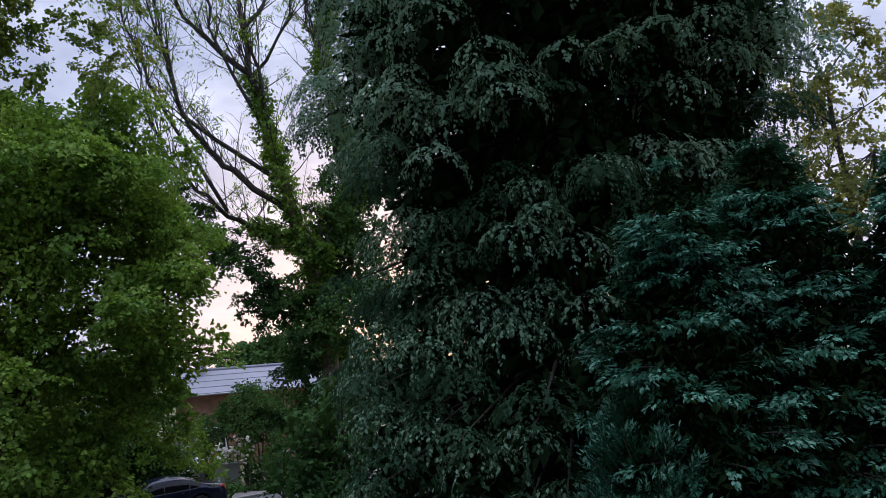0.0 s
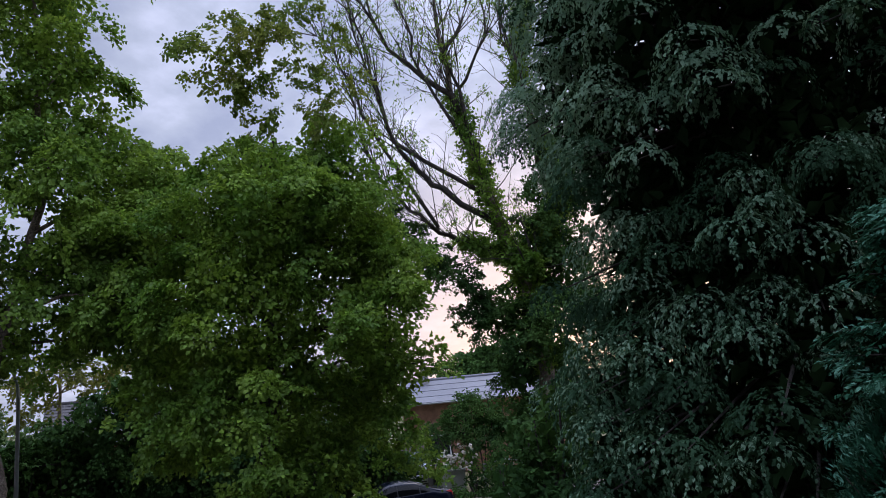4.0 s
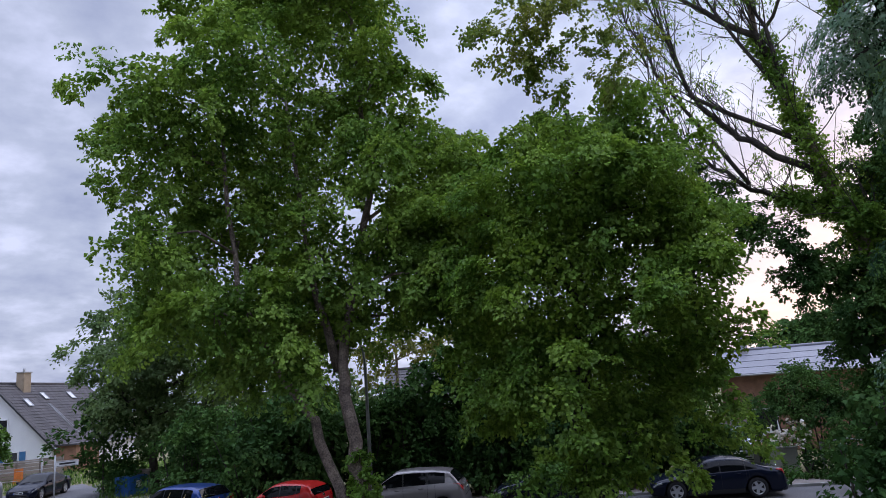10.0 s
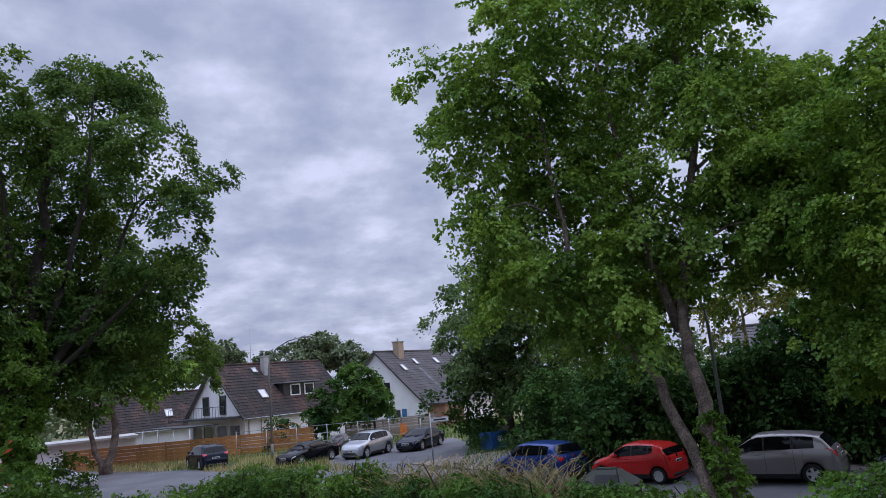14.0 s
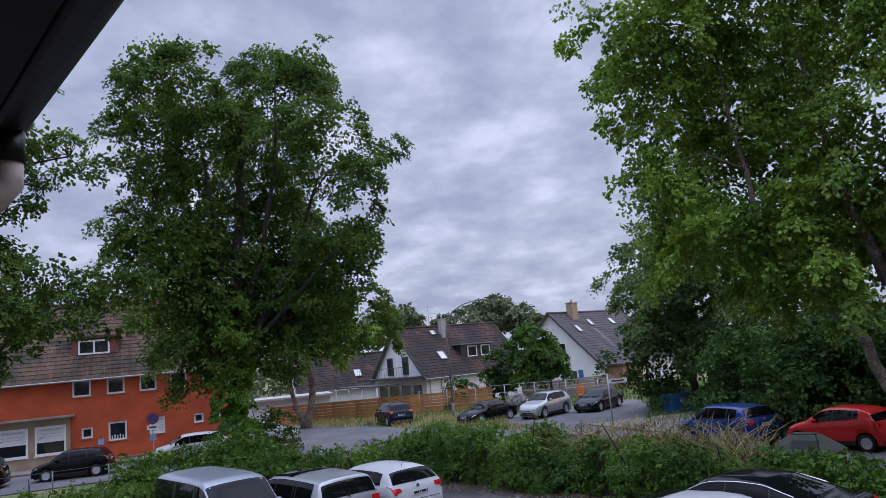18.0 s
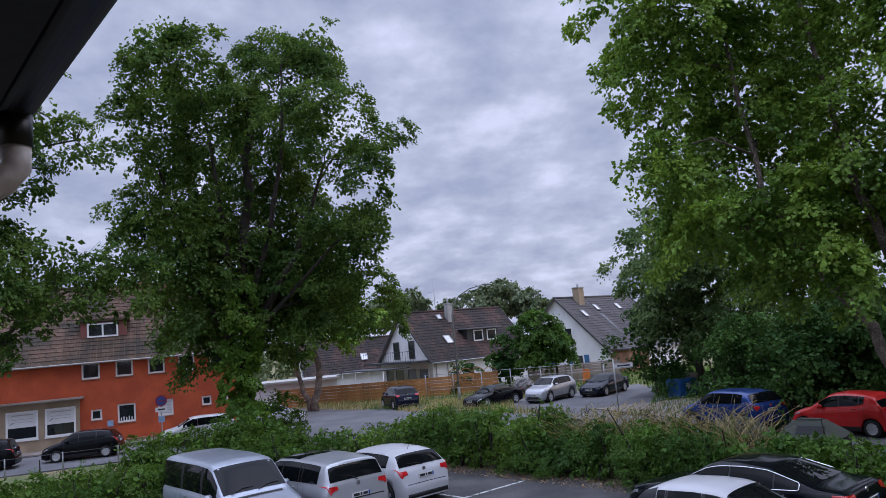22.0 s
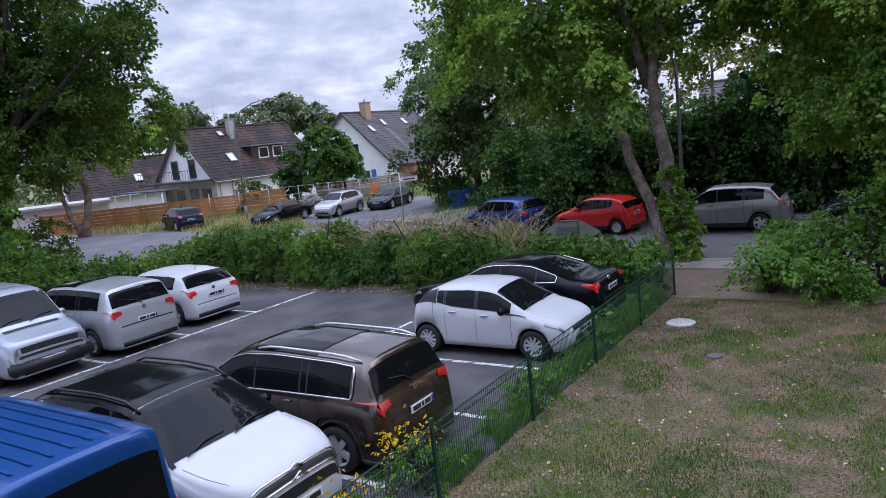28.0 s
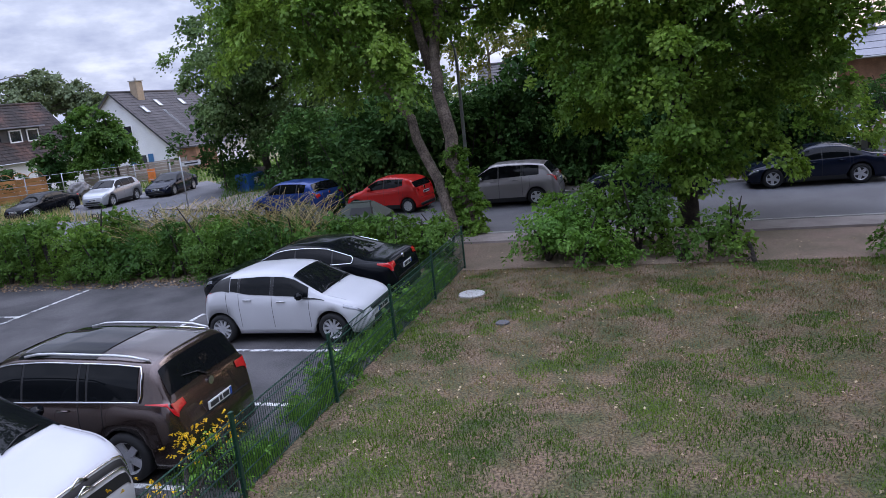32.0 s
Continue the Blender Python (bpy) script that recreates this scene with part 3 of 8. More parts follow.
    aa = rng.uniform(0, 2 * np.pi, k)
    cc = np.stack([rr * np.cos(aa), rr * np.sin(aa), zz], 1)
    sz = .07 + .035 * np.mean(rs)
    part("inner_foliage", leaves("inner_foliage", cc, unit(rng.normal(0, 1, (k, 3))), sz * 1.3, sz * .5, M["leaf_core_shade"], rng, .3), top)
    return top


def weeping_conifer(name, base, height, prof, leaf_m, tip_m, label, seed, leaf=(0.068, 0.044), step=0.86, rise=0.64, per=390, front=180):
    """A conifer hung with domes of drooping fingers of small scaly leaves, pale at their ends. front: the heading of its closely leaved side."""
    rng = np.random.default_rng(seed)
    top = thing(name, base, 0, label, "conifer")
    tube("trunk", [(0, 0, -.1), (0.05, 0, height * .5), (0, 0, height * .97)], [.34, .2, .03], M["bark_dark"], top, 9)
    hs, rs = [q[0] for q in prof], [q[1] for q in prof]
    bits, domes = [], []
    z = 0.35
    while z < height - .2:
        R = float(np.interp(z, hs, rs))
        k = max(3, int(2 * math.pi * R / step))
        for j in range(k):
            a = 2 * math.pi * (j + rng.uniform(-.4, .4)) / k + z * 2.1
            zz = z + rng.normal(0, .26)
            r = R * (1 + .07 * math.sin(3 * a + zz * 1.7) + rng.normal(0, .07))
            d = np.array([math.cos(a), math.sin(a), 0])
            c = d * max(.1, r - .45) + [0, 0, zz]
            bits.append(tube_data([Vector((0, 0, zz + .12 * r)), Vector(c * [.5, .5, 1]) + Vector((0, 0, .16 * r)), Vector(c)], [.02 + .009 * r, .016 + .005 * r, .008], 4, False))
            seen = math.cos(a - radians(front)) > -.3
            domes.append((*c, *(d + rng.normal(0, .25, 3) * [1, 1, .3]), .50 * rng.uniform(.7, 1.35), 1.0 if seen else 2.4, rng.random()))
        z += rise
    v, f = joined(bits)
    tagged(part("boughwork", mesh_of("boughwork", v, f, M["bark_dark"]), top), kind="stuff")
    D = np.array(domes)
    n = len(D)
    c, d, size, big, tint = D[:, :3], unit(D[:, 3:6] * [1, 1, 0]), D[:, 6], D[:, 7], D[:, 8]
    cnt = np.where(big > 1, per // 7, rng.poisson(per * (size / .44) ** 1.6))
    li = np.repeat(np.arange(n), cnt)
    m = len(li)
    side = np.cross(d, np.tile([0., 0, 1.], (n, 1)))
    # fingers round each dome, of unequal length
    fingers = 17
    fi = rng.integers(0, fingers, m)
    theta = (fi - (fingers - 1) / 2) / fingers * radians(300) + rng.normal(0, .035, m)
    reach = rng.uniform(.62, 1.15, (n, fingers))[li, fi]
    sink = rng.normal(0, .10, (n, fingers))[li, fi]
    u = (rng.random(m) ** .62) * reach
    e = d[li] * np.cos(theta)[:, None] + side[li] * np.sin(theta)[:, None]
    sz = size[li][:, None]
    up = np.array([0, 0, 1.])
    pos = c[li] + (e * (.12 + 1.05 * np.sin(np.minimum(u, 1.1) * 1.45))[:, None] + up * (.34 - 1.05 * u ** 2 + sink)[:, None]) * sz + rng.normal(0, .016, (m, 3))
    turn = rng.normal(0, .7, (m, 1))
    across = np.cross(e, up)
    grow = unit(e * (1.1 - u)[:, None] + across * turn - up * (.1 + 1.3 * u)[:, None])
    high = np.clip((pos[:, 2] - 6) / 4, 0, 1)      # upper sprays face outwards and take more pale leaves, to look lit
    face = unit(e * (.25 + .8 * u + .7 * high)[:, None] + up * (1.15 - .55 * u - .55 * high)[:, None] + rng.normal(0, .28, (m, 3)))
    # pale tips thin out downwards: the lower boughs' shade is put into colour
    tip = (u / reach > .22) & (tint[li] > .36 - .26 * high) & (rng.random(m) < .92 * np.clip((pos[:, 2] - .5) / 7.5, .12, 1))
    keep = pos[:, 2] > .03
    for nm, mt, wide, sel in (("crown", leaf_m, 1.0, keep & ~tip & (big[li] < 1.5)), ("young_growth", tip_m, 1.0, keep & tip & (big[li] < 1.5)), ("rear_crown", leaf_m, 2.6, keep & (big[li] > 1.5))):
        part(nm, leaves(nm, pos[sel], np.concatenate([grow[sel], face[sel]], 1), leaf[0] * wide, leaf[1] * wide, mt, rng, .15, .2, wild=.16, turn=.14), top)
    # inner leaves painted almost black, so gaps between domes read as shade
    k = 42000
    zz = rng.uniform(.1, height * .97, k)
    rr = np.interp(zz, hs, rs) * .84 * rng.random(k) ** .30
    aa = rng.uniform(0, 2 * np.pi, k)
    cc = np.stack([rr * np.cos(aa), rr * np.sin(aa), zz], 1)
    part("inner_foliage", leaves("inner_foliage", cc, unit(rng.normal(0, 1, (k, 3))), .30, .17, M["leaf_core_shade"], rng, .3), top)
    return top


# ---- ground, car park, roads ----
R3 = 3000.0
ground = new("ground", mesh_of("ground", [(-R3, -R3, -0.06), (R3, -R3, -0.06), (R3, R3, -0.06), (-R3, R3, -0.06)], [(0, 1, 2, 3)], M["meadow"]))
tagged(ground, "rough dry meadow and garden ground", "ground", kind="structure")


def slab(name, corners, z, material, label, category, thick=0.2):
    ob = prism(name, [(p.x, p.y) if hasattr(p, "x") else p for p in corners], z - thick, z, material)
    return tagged(ob, label, category, kind="structure")


slab("lawn", [lot(0.4, -30), lot(16.4, -30), lot(16.4, 4.75), lot(0.4, 4.75)], 0.0, M["lawn"], "patchy lawn of dry brown and green grass", "lawn")
slab("ground_bed", [lot(16.4, -30), lot(19.4, -30), lot(19.4, 24.2), lot(16.4, 24.2)], 0.01, M["earth"], "bare brown earth under hedge and bushes", "ground")
slab("ground_bed_west", [lot(-14, 20.4), lot(16.4, 20.4), lot(16.4, 24.2), lot(-14, 24.2)], 0.01, M["earth"], "bare brown earth under the hedge", "ground")
slab("car_park", [lot(-14, 4.75), lot(16.4, 4.75), lot(16.4, 20.4), lot(-14, 20.4)], 0.004, M["asphalt_lot"], "dark asphalt of the car park", "car park")
slab("pavement", [lot(19.4, -30), lot(20.45, -30), lot(20.45, 24), lot(19.4, 24)], 0.07, M["paving"], "pale concrete pavement along the road", "pavement")
slab("road", [lot(20.6, -60), lot(27.9, -60), lot(27.9, 17), lot(30.5, 25), lot(46, 19), lot(49, 26), lot(36, 33), lot(33, 38), lot(33, 62), lot(27, 62),
              Vector((-17.5, 43.2, 0)), Vector((-60, 25.2, 0)), Vector((-60, 18.6, 0)), Vector((-13, 36.5, 0)), lot(20.6, 27)],
     0.0, M["asphalt_road"], "worn grey asphalt road and junction", "road")
slab("pavement_far", [lot(28.05, -60), lot(29.2, -60), lot(29.2, 17), lot(28.05, 17)], 0.08, M["paving"], "narrow pavement on the far side", "pavement")
slab("pavement_corner", [lot(28.1, 17.2), lot(36, 14), lot(37, 20.5), lot(30.8, 24.4)], 0.08, M["paving"], "paved corner with a street sign", "pavement")
slab("pavement_bins", [lot(19.0, 6), lot(20.45, 6), lot(20.45, 22), lot(18.6, 22)], 0.075, M["paving"], "paved strip under the containers", "pavement")
slab("pavement_brick", [Vector((-60, 25.4, 0)), Vector((-17.6, 43.4, 0)), Vector((-14, 47.6, 0)), Vector((-60, 29.0, 0))], 0.09, M["paving"],
     "grey pavement before the brick house", "pavement")


BRANCH = [(5.3, 36.5), (8.8, 35.8), (12.0, 46.0), (12.5, 52.5), (7.5, 51.0), (3.0, 48.5), (2.8, 42.6)]
slab("road_branch", BRANCH, 0.012, M["asphalt_road"], "grey asphalt branch road with parked cars", "road", .1)


def kerb_row(name, a, b, count, label):
    top = thing(name, (0, 0, 0), 0, label, "kerb", kind="structure")
    a, b = Vector(a), Vector(b)
    d = (b - a) / count
    turn = math.atan2(d.y, d.x)
    v, f = box_data(0.005, d.length - 0.005, -0.07, 0.07, -0.1, 0.095, 0.012)
    me = mesh_of("kerbstone", v, f, M["kerb"])
    for i in range(count):
        p = a + d * i
        part("kerbstone", me, top).matrix_basis = pose(p.x, p.y, 0, 0, 0, math.degrees(turn))


kerb_row("kerb_near", lot(20.52, -8), lot(20.52, 24), 32, "row of grey kerbstones along the road")
kerb_row("kerb_far", lot(27.97, -12), lot(27.97, 17), 29, "row of grey kerbstones on the far side")

# white bay lines
lines = thing("bay_lines", (0, 0, 0), 0, "worn white painted parking bay lines on asphalt", "road marking", kind="structure")


def line_on(s0, n0, s1, n1, w=0.1):
    a, b = lot(s0, n0), lot(s1, n1)
    d = (b - a).normalized()
    q = Vector((-d.y, d.x, 0)) * w / 2
    z = Vector((0, 0, 0.009))
    v = [a - q + z, b - q + z, b + q + z, a + q + z]
    lower = [p - Vector((0, 0, 0.004)) for p in v]
    part("line", mesh_of("line", v + lower, [(0, 1, 2, 3), (4, 5, 1, 0), (5, 6, 2, 1), (6, 7, 3, 2), (7, 4, 0, 3)], M["line"]), lines)


line_on(-8, 15.3, 15.7, 15.3)
for s in (-0.45, 1.85, 4.16, 6.47, 8.79, 11.02, 13.28):
    line_on(s, 15.35, s, 20.1)
    line_on(s, 5.3, s, 9.9)
line_on(-2, 9.95, 13.3, 9.95)

# ---- trees and bushes: crowns as rounded masses (x, y, z, radius) ----
LINDEN = [(14.6, 11.7, 9.6, 2.0), (15.1, 15.2, 9.4, 2.3), (17.0, 11.2, 8.9, 2.3), (14.9, 16.6, 7.2, 2.0), (15.0, 12.7, 7.0, 2.5), (16.0, 9.7, 6.3, 1.6), (14.6, 15.6, 5.0, 1.7), (15.6, 13.0, 4.7, 2.3), (18.8, 12.0, 4.3, 1.9), (15.8, 11.7, 2.6, 1.3), (14.5, 11.9, 2.4, 1.0), (16.1, 14.1, 11.4, 1.3), (17.7, 9.9, 5.2, 1.1), (14.6, 16.9, 8.8, 1.3)]
LINDEN_IN = [(17.4, 10.9, 10.5, 1.4), (16.6, 11.2, 11.8, 1.2), (17.2, 10.2, 8.6, 1.3), (17.1, 12.2, 10.6, 1.5), (15.4, 12.0, 8.7, 1.4), (15.4, 13.6, 10.2, 1.4), (17.4, 10.9, 7.2, 1.2), (18.2, 11.4, 6.0, 1.1)]
LINDEN_TOP = [(14.7, 12.7, 14.3, 1.5), (17.2, 11.8, 15.4, 1.5), (16.2, 12.3, 13.4, 1.0), (15.4, 14.8, 15.0, 0.6), (16.8, 10.7, 13.2, 1.0), (15.9, 12.6, 14.9, 1.3), (15.6, 13.6, 14.4, 0.7)]
MAPLE = [(8.8, 19.3, 14.5, 2.2), (12.6, 20.8, 17.8, 2.9), (13.4, 18.7, 14.9, 1.8), (12.1, 22.3, 20.8, 2.9), (12.6, 18.3, 19.6, 2.1), (6.4, 20.2, 13.6, 1.4), (6.5, 23.4, 13.1, 1.1), (8.1, 21.5, 12.0, 2.1), (11.8, 22.4, 13.0, 3.0), (12.8, 18.1, 11.8, 1.9), (6.1, 20.3, 9.1, 1.0), (9.4, 22.4, 9.6, 2.2), (11.6, 19.9, 9.0, 2.1), (11.3, 22.7, 7.0, 2.2), (13.0, 18.0, 8.8, 1.3), (8.0, 19.6, 7.0, 1.4), (9.0, 22.6, 19.3, 2.0), (12.1, 19.6, 6.6, 1.1), (16.0, 19.6, 13.2, 1.6), (13.8, 17.4, 9.6, 1.4), (13.6, 16.3, 7.8, 1.0), (14.7, 19.4, 7.0, 1.2), (15.2, 17.3, 10.7, 1.1)]
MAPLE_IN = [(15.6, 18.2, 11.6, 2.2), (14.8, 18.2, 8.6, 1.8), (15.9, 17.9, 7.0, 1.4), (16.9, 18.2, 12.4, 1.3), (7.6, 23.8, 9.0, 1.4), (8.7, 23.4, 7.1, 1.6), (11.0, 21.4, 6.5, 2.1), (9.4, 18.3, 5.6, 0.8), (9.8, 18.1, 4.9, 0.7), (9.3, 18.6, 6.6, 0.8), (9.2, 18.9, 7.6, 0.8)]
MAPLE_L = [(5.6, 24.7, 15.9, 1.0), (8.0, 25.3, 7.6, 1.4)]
OAK = [(-11.9, 28.6, 18.0, 1.30), (-5.8, 33.5, 19.5, 1.20), (-2.4, 30.9, 13.6, 0.90), (-10.7, 28.2, 16.7, 1.9), (-7.9, 34.1, 18.2, 2.8), (-12.9, 30.4, 14.9, 2.2), (-10.6, 35.0, 15.5, 3.9), (-5.4, 31.3, 14.2, 2.5), (-3.5, 30.0, 12.5, 1.4), (-13.6, 31.9, 12.0, 1.6), (-11.4, 31.0, 10.3, 2.7), (-8.2, 35.7, 11.0, 3.5), (-4.0, 31.6, 9.6, 1.9), (-10.2, 33.2, 7.9, 3.6), (-6.5, 34.4, 7.3, 3.1), (-12.2, 30.7, 7.9, 1.8), (-5.6, 36.0, 7.4, 1.1), (-12.0, 33.4, 5.7, 1.5), (-8.6, 33.6, 6.4, 1.9), (-6.5, 34.4, 19.0, 1.5), (-10.9, 31.1, 15.7, 2.2)]
LEFTTREE = [(-12.3, 20.6, 12.4, 1.10), (-11.3, 21.2, 11.5, 0.90), (-12.6, 20.4, 10.6, 0.60), (-12.5, 20.5, 8.2, 1.00), (-11.6, 21.0, 8.0, 0.70), (-10.7, 21.5, 7.8, 0.65), (-9.8, 21.9, 7.6, 0.50), (-12.8, 20.3, 7.1, 1.00), (-11.9, 20.9, 7.0, 0.85), (-10.9, 21.4, 6.8, 0.60), (-9.9, 21.9, 6.8, 0.45), (-12.5, 20.5, 6.2, 0.60), (-13.0, 20.2, 5.4, 0.50), (-13.0, 20.2, 9.6, 0.50), (-14.6, 19.6, 11.2, 2.2), (-14.6, 18.9, 8.2, 2.4), (-14.9, 21.4, 14.6, 2.0)]
EASTTREE = [(21.1, -8.1, 12.5, 1.5), (22.9, -10.1, 11.1, 1.6), (22.4, -8.6, 9.2, 1.7), (24.4, -8.4, 11.9, 1.1), (21.2, -9.9, 13.1, 1.2), (20.7, -9.2, 8.1, 1.5), (20.6, -7.8, 7.3, 1.6), (20.8, -7.1, 8.4, 1.1), (20.1, -8.9, 9.0, 1.6), (21.8, -7.3, 12.2, 1.2), (19.3, -8.3, 6.6, 1.3)]
DARKIVY = [(25.6, 8.5, 6.8, 1.3), (27.6, 7.9, 8.7, 1.5), (26.4, 9.4, 5.2, 0.8), (28.0, 8.6, 4.9, 1.6), (26.7, 6.8, 6.6, 1.8), (25.5, 8.8, 3.1, 0.8), (27.5, 8.3, 2.5, 1.7), (26.7, 8.5, 10.3, 1.0), (27.4, 7.8, 12.2, 1.1), (28.0, 7.4, 14.2, 0.9), (26.9, 7.9, 10.0, 1.1), (27.1, 8.9, 8.3, 1.1), (27.1, 7.0, 11.5, 1.1), (25.4, 9.2, 5.0, 0.9), (25.5, 8.9, 6.0, 1.0), (25.5, 8.9, 3.5, 0.9), (25.3, 9.4, 2.3, 0.8), (25.4, 9.2, 0.9, 0.9)]
DARKPINE = [(24.0, 13.4, 11.6, 0.45), (24.3, 12.8, 10.8, 0.6), (24.6, 12.2, 9.9, 0.65), (24.9, 11.6, 9.2, 0.65), (25.2, 11.0, 8.5, 0.7), (25.5, 10.3, 7.7, 0.8), (25.7, 9.8, 7.0, 0.9), (24.4, 12.8, 9.9, 0.45), (24.7, 12.0, 8.8, 0.5), (25.2, 11.0, 7.2, 0.6)]
ROSE = [(29.7, 13.7, 1.3, 0.8), (30.7, 12.8, 0.8, 0.7), (29.6, 14.5, 0.9, 0.5)]
SHRUBS = [(31.0, 13.9, 3.5, 1.0), (31.9, 13.2, 3.2, 1.1), (30.7, 14.6, 3.0, 0.9), (30.7, 13.5, 2.5, 1.2), (31.6, 12.6, 2.5, 1.0), (31.0, 16.3, 1.5, 0.7), (31.8, 16.8, 2.6, 0.7)]
MIDTREES = [(11.0, 42.6, 3.7, 2.1), (14.1, 43.6, 3.8, 2.9), (15.3, 39.8, 1.5, 2.7), (12.6, 43.2, 1.0, 2.1), (17.6, 40.3, 1.8, 2.1)]
PALETREES = [(12.8, 40.6, 9.1, 2.7), (12.7, 43.2, 6.8, 2.5), (15.9, 40.4, 4.5, 2.8), (11.4, 44.4, 7.9, 1.5), (12.5, 40.1, 7.6, 1.8), (15.0, 39.2, 7.0, 2.2), (17.1, 37.3, 6.6, 2.4), (19.1, 35.2, 5.9, 2.4), (11.9, 41.3, 4.9, 1.7)]
BACKHEDGE = [(18.9, 23.9, 4.2, 1.4), (20.7, 23.7, 3.7, 2.0), (18.1, 25.2, 2.5, 2.2), (20.5, 24.5, 1.3, 2.3), (21.4, 22.0, 1.3, 2.2), (22.8, 20.0, 2.0, 2.2), (24.9, 19.3, 1.0, 2.3), (25.8, 17.1, 1.8, 2.0), (27.4, 16.4, 1.2, 1.5), (13.9, 27.4, 2.4, 1.7), (15.4, 26.1, 3.2, 1.7), (22.5, 22.0, 3.7, 2.0), (19.9, 23.7, 5.1, 1.5), (21.9, 23.2, 5.8, 1.8), (22.4, 21.0, 5.3, 1.7)]
SMALLTREE = [(5.8, 55.7, 5.8, 0.49), (5.5, 55.7, 5.0, 0.76), (5.9, 55.7, 4.1, 0.89), (5.2, 55.8, 3.4, 0.89), (6.2, 55.7, 2.9, 0.98), (7.1, 55.5, 5.3, 0.53), (7.3, 55.5, 4.4, 0.76), (7.5, 55.5, 3.5, 0.89), (7.2, 55.5, 2.5, 0.89), (5.2, 55.8, 2.4, 0.71), (8.0, 55.4, 2.7, 0.44)]
SIDETREE = [(4.6, 57.8, 4.7, 0.71), (4.6, 57.8, 3.4, 0.89), (3.9, 57.9, 2.2, 0.89), (3.3, 57.9, 3.9, 0.62), (2.8, 57.9, 2.6, 0.80), (3.2, 57.9, 1.6, 0.62)]
SHRUB_A = [(-0.2, 58.0, 2.1, 0.62), (0.5, 58.0, 1.9, 0.71), (-0.0, 58.0, 1.1, 0.80), (1.0, 58.0, 1.1, 0.62), (1.9, 58.0, 1.1, 0.53)]
FAR1 = [(3.2, 107.8, 9.6, 2.6), (7.9, 111.2, 10.7, 3.1), (11.1, 109.4, 8.9, 2.6), (-0.2, 112.7, 9.3, 2.0), (13.4, 108.3, 7.8, 1.7)]
FAR2 = [(-7.0, 87.6, 9.6, 2.1), (-5.2, 91.4, 8.9, 1.8), (-9.4, 89.5, 8.5, 2.1)]

SUNLIT = [(20.8, 29.7, 6.7, 1.2), (22.7, 29.8, 6.9, 1.2), (20.4, 30.9, 6.2, 0.9), (24.0, 29.3, 6.6, 1.1), (24.0, 27.8, 7.3, 1.2)]
LAUREL = [(14.6, 26.6, 3.7, 1.3), (16.8, 26.6, 3.3, 1.4), (17.7, 25.4, 3.2, 1.2), (14.1, 28.6, 3.8, 1.5), (12.7, 28.0, 2.3, 1.5), (14.9, 26.4, 1.9, 1.4), (17.1, 26.4, 1.6, 1.5), (18.4, 25.0, 1.1, 1.5)]

tree("linden_tree", (15.6, 12.9, 0), [(15.6, 12.9, -0.1), (15.6, 12.9, 3), (15.7, 12.8, 6), (15.7, 12.6, 9.5), (15.8, 12.5, 12)], LINDEN, M["leaf_linden"], M["bark_dark"],
     "broad green linden with leaves hanging to the ground", (0.10, 0.084), 21, 36, 0.26, seed=3, radius=0.28, core=0.15, core_k=50, shrink=.85,
     extra=[("top_leaves", LINDEN_TOP, M["leaf_linden_top"], (0.10, 0.08), 18, 22, 0.2), ("inner_leaves", LINDEN_IN, M["leaf_linden"], (0.095, 0.08), 14, 32, 0.26)])
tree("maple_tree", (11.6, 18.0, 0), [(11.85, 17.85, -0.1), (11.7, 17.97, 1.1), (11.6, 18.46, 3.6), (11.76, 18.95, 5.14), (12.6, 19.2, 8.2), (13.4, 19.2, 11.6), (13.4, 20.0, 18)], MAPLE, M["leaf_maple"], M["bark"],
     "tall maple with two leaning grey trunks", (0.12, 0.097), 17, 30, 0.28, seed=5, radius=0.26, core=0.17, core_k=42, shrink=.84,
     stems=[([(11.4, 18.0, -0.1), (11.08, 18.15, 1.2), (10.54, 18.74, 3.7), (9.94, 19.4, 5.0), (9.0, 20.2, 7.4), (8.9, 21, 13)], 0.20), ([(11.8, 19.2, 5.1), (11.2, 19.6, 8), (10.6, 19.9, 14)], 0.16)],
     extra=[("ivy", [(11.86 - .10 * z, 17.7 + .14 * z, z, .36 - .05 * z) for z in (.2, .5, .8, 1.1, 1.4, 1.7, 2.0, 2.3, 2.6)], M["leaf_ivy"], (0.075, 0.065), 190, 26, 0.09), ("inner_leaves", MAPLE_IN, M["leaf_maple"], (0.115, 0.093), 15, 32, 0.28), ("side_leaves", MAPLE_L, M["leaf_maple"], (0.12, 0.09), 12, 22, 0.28)])
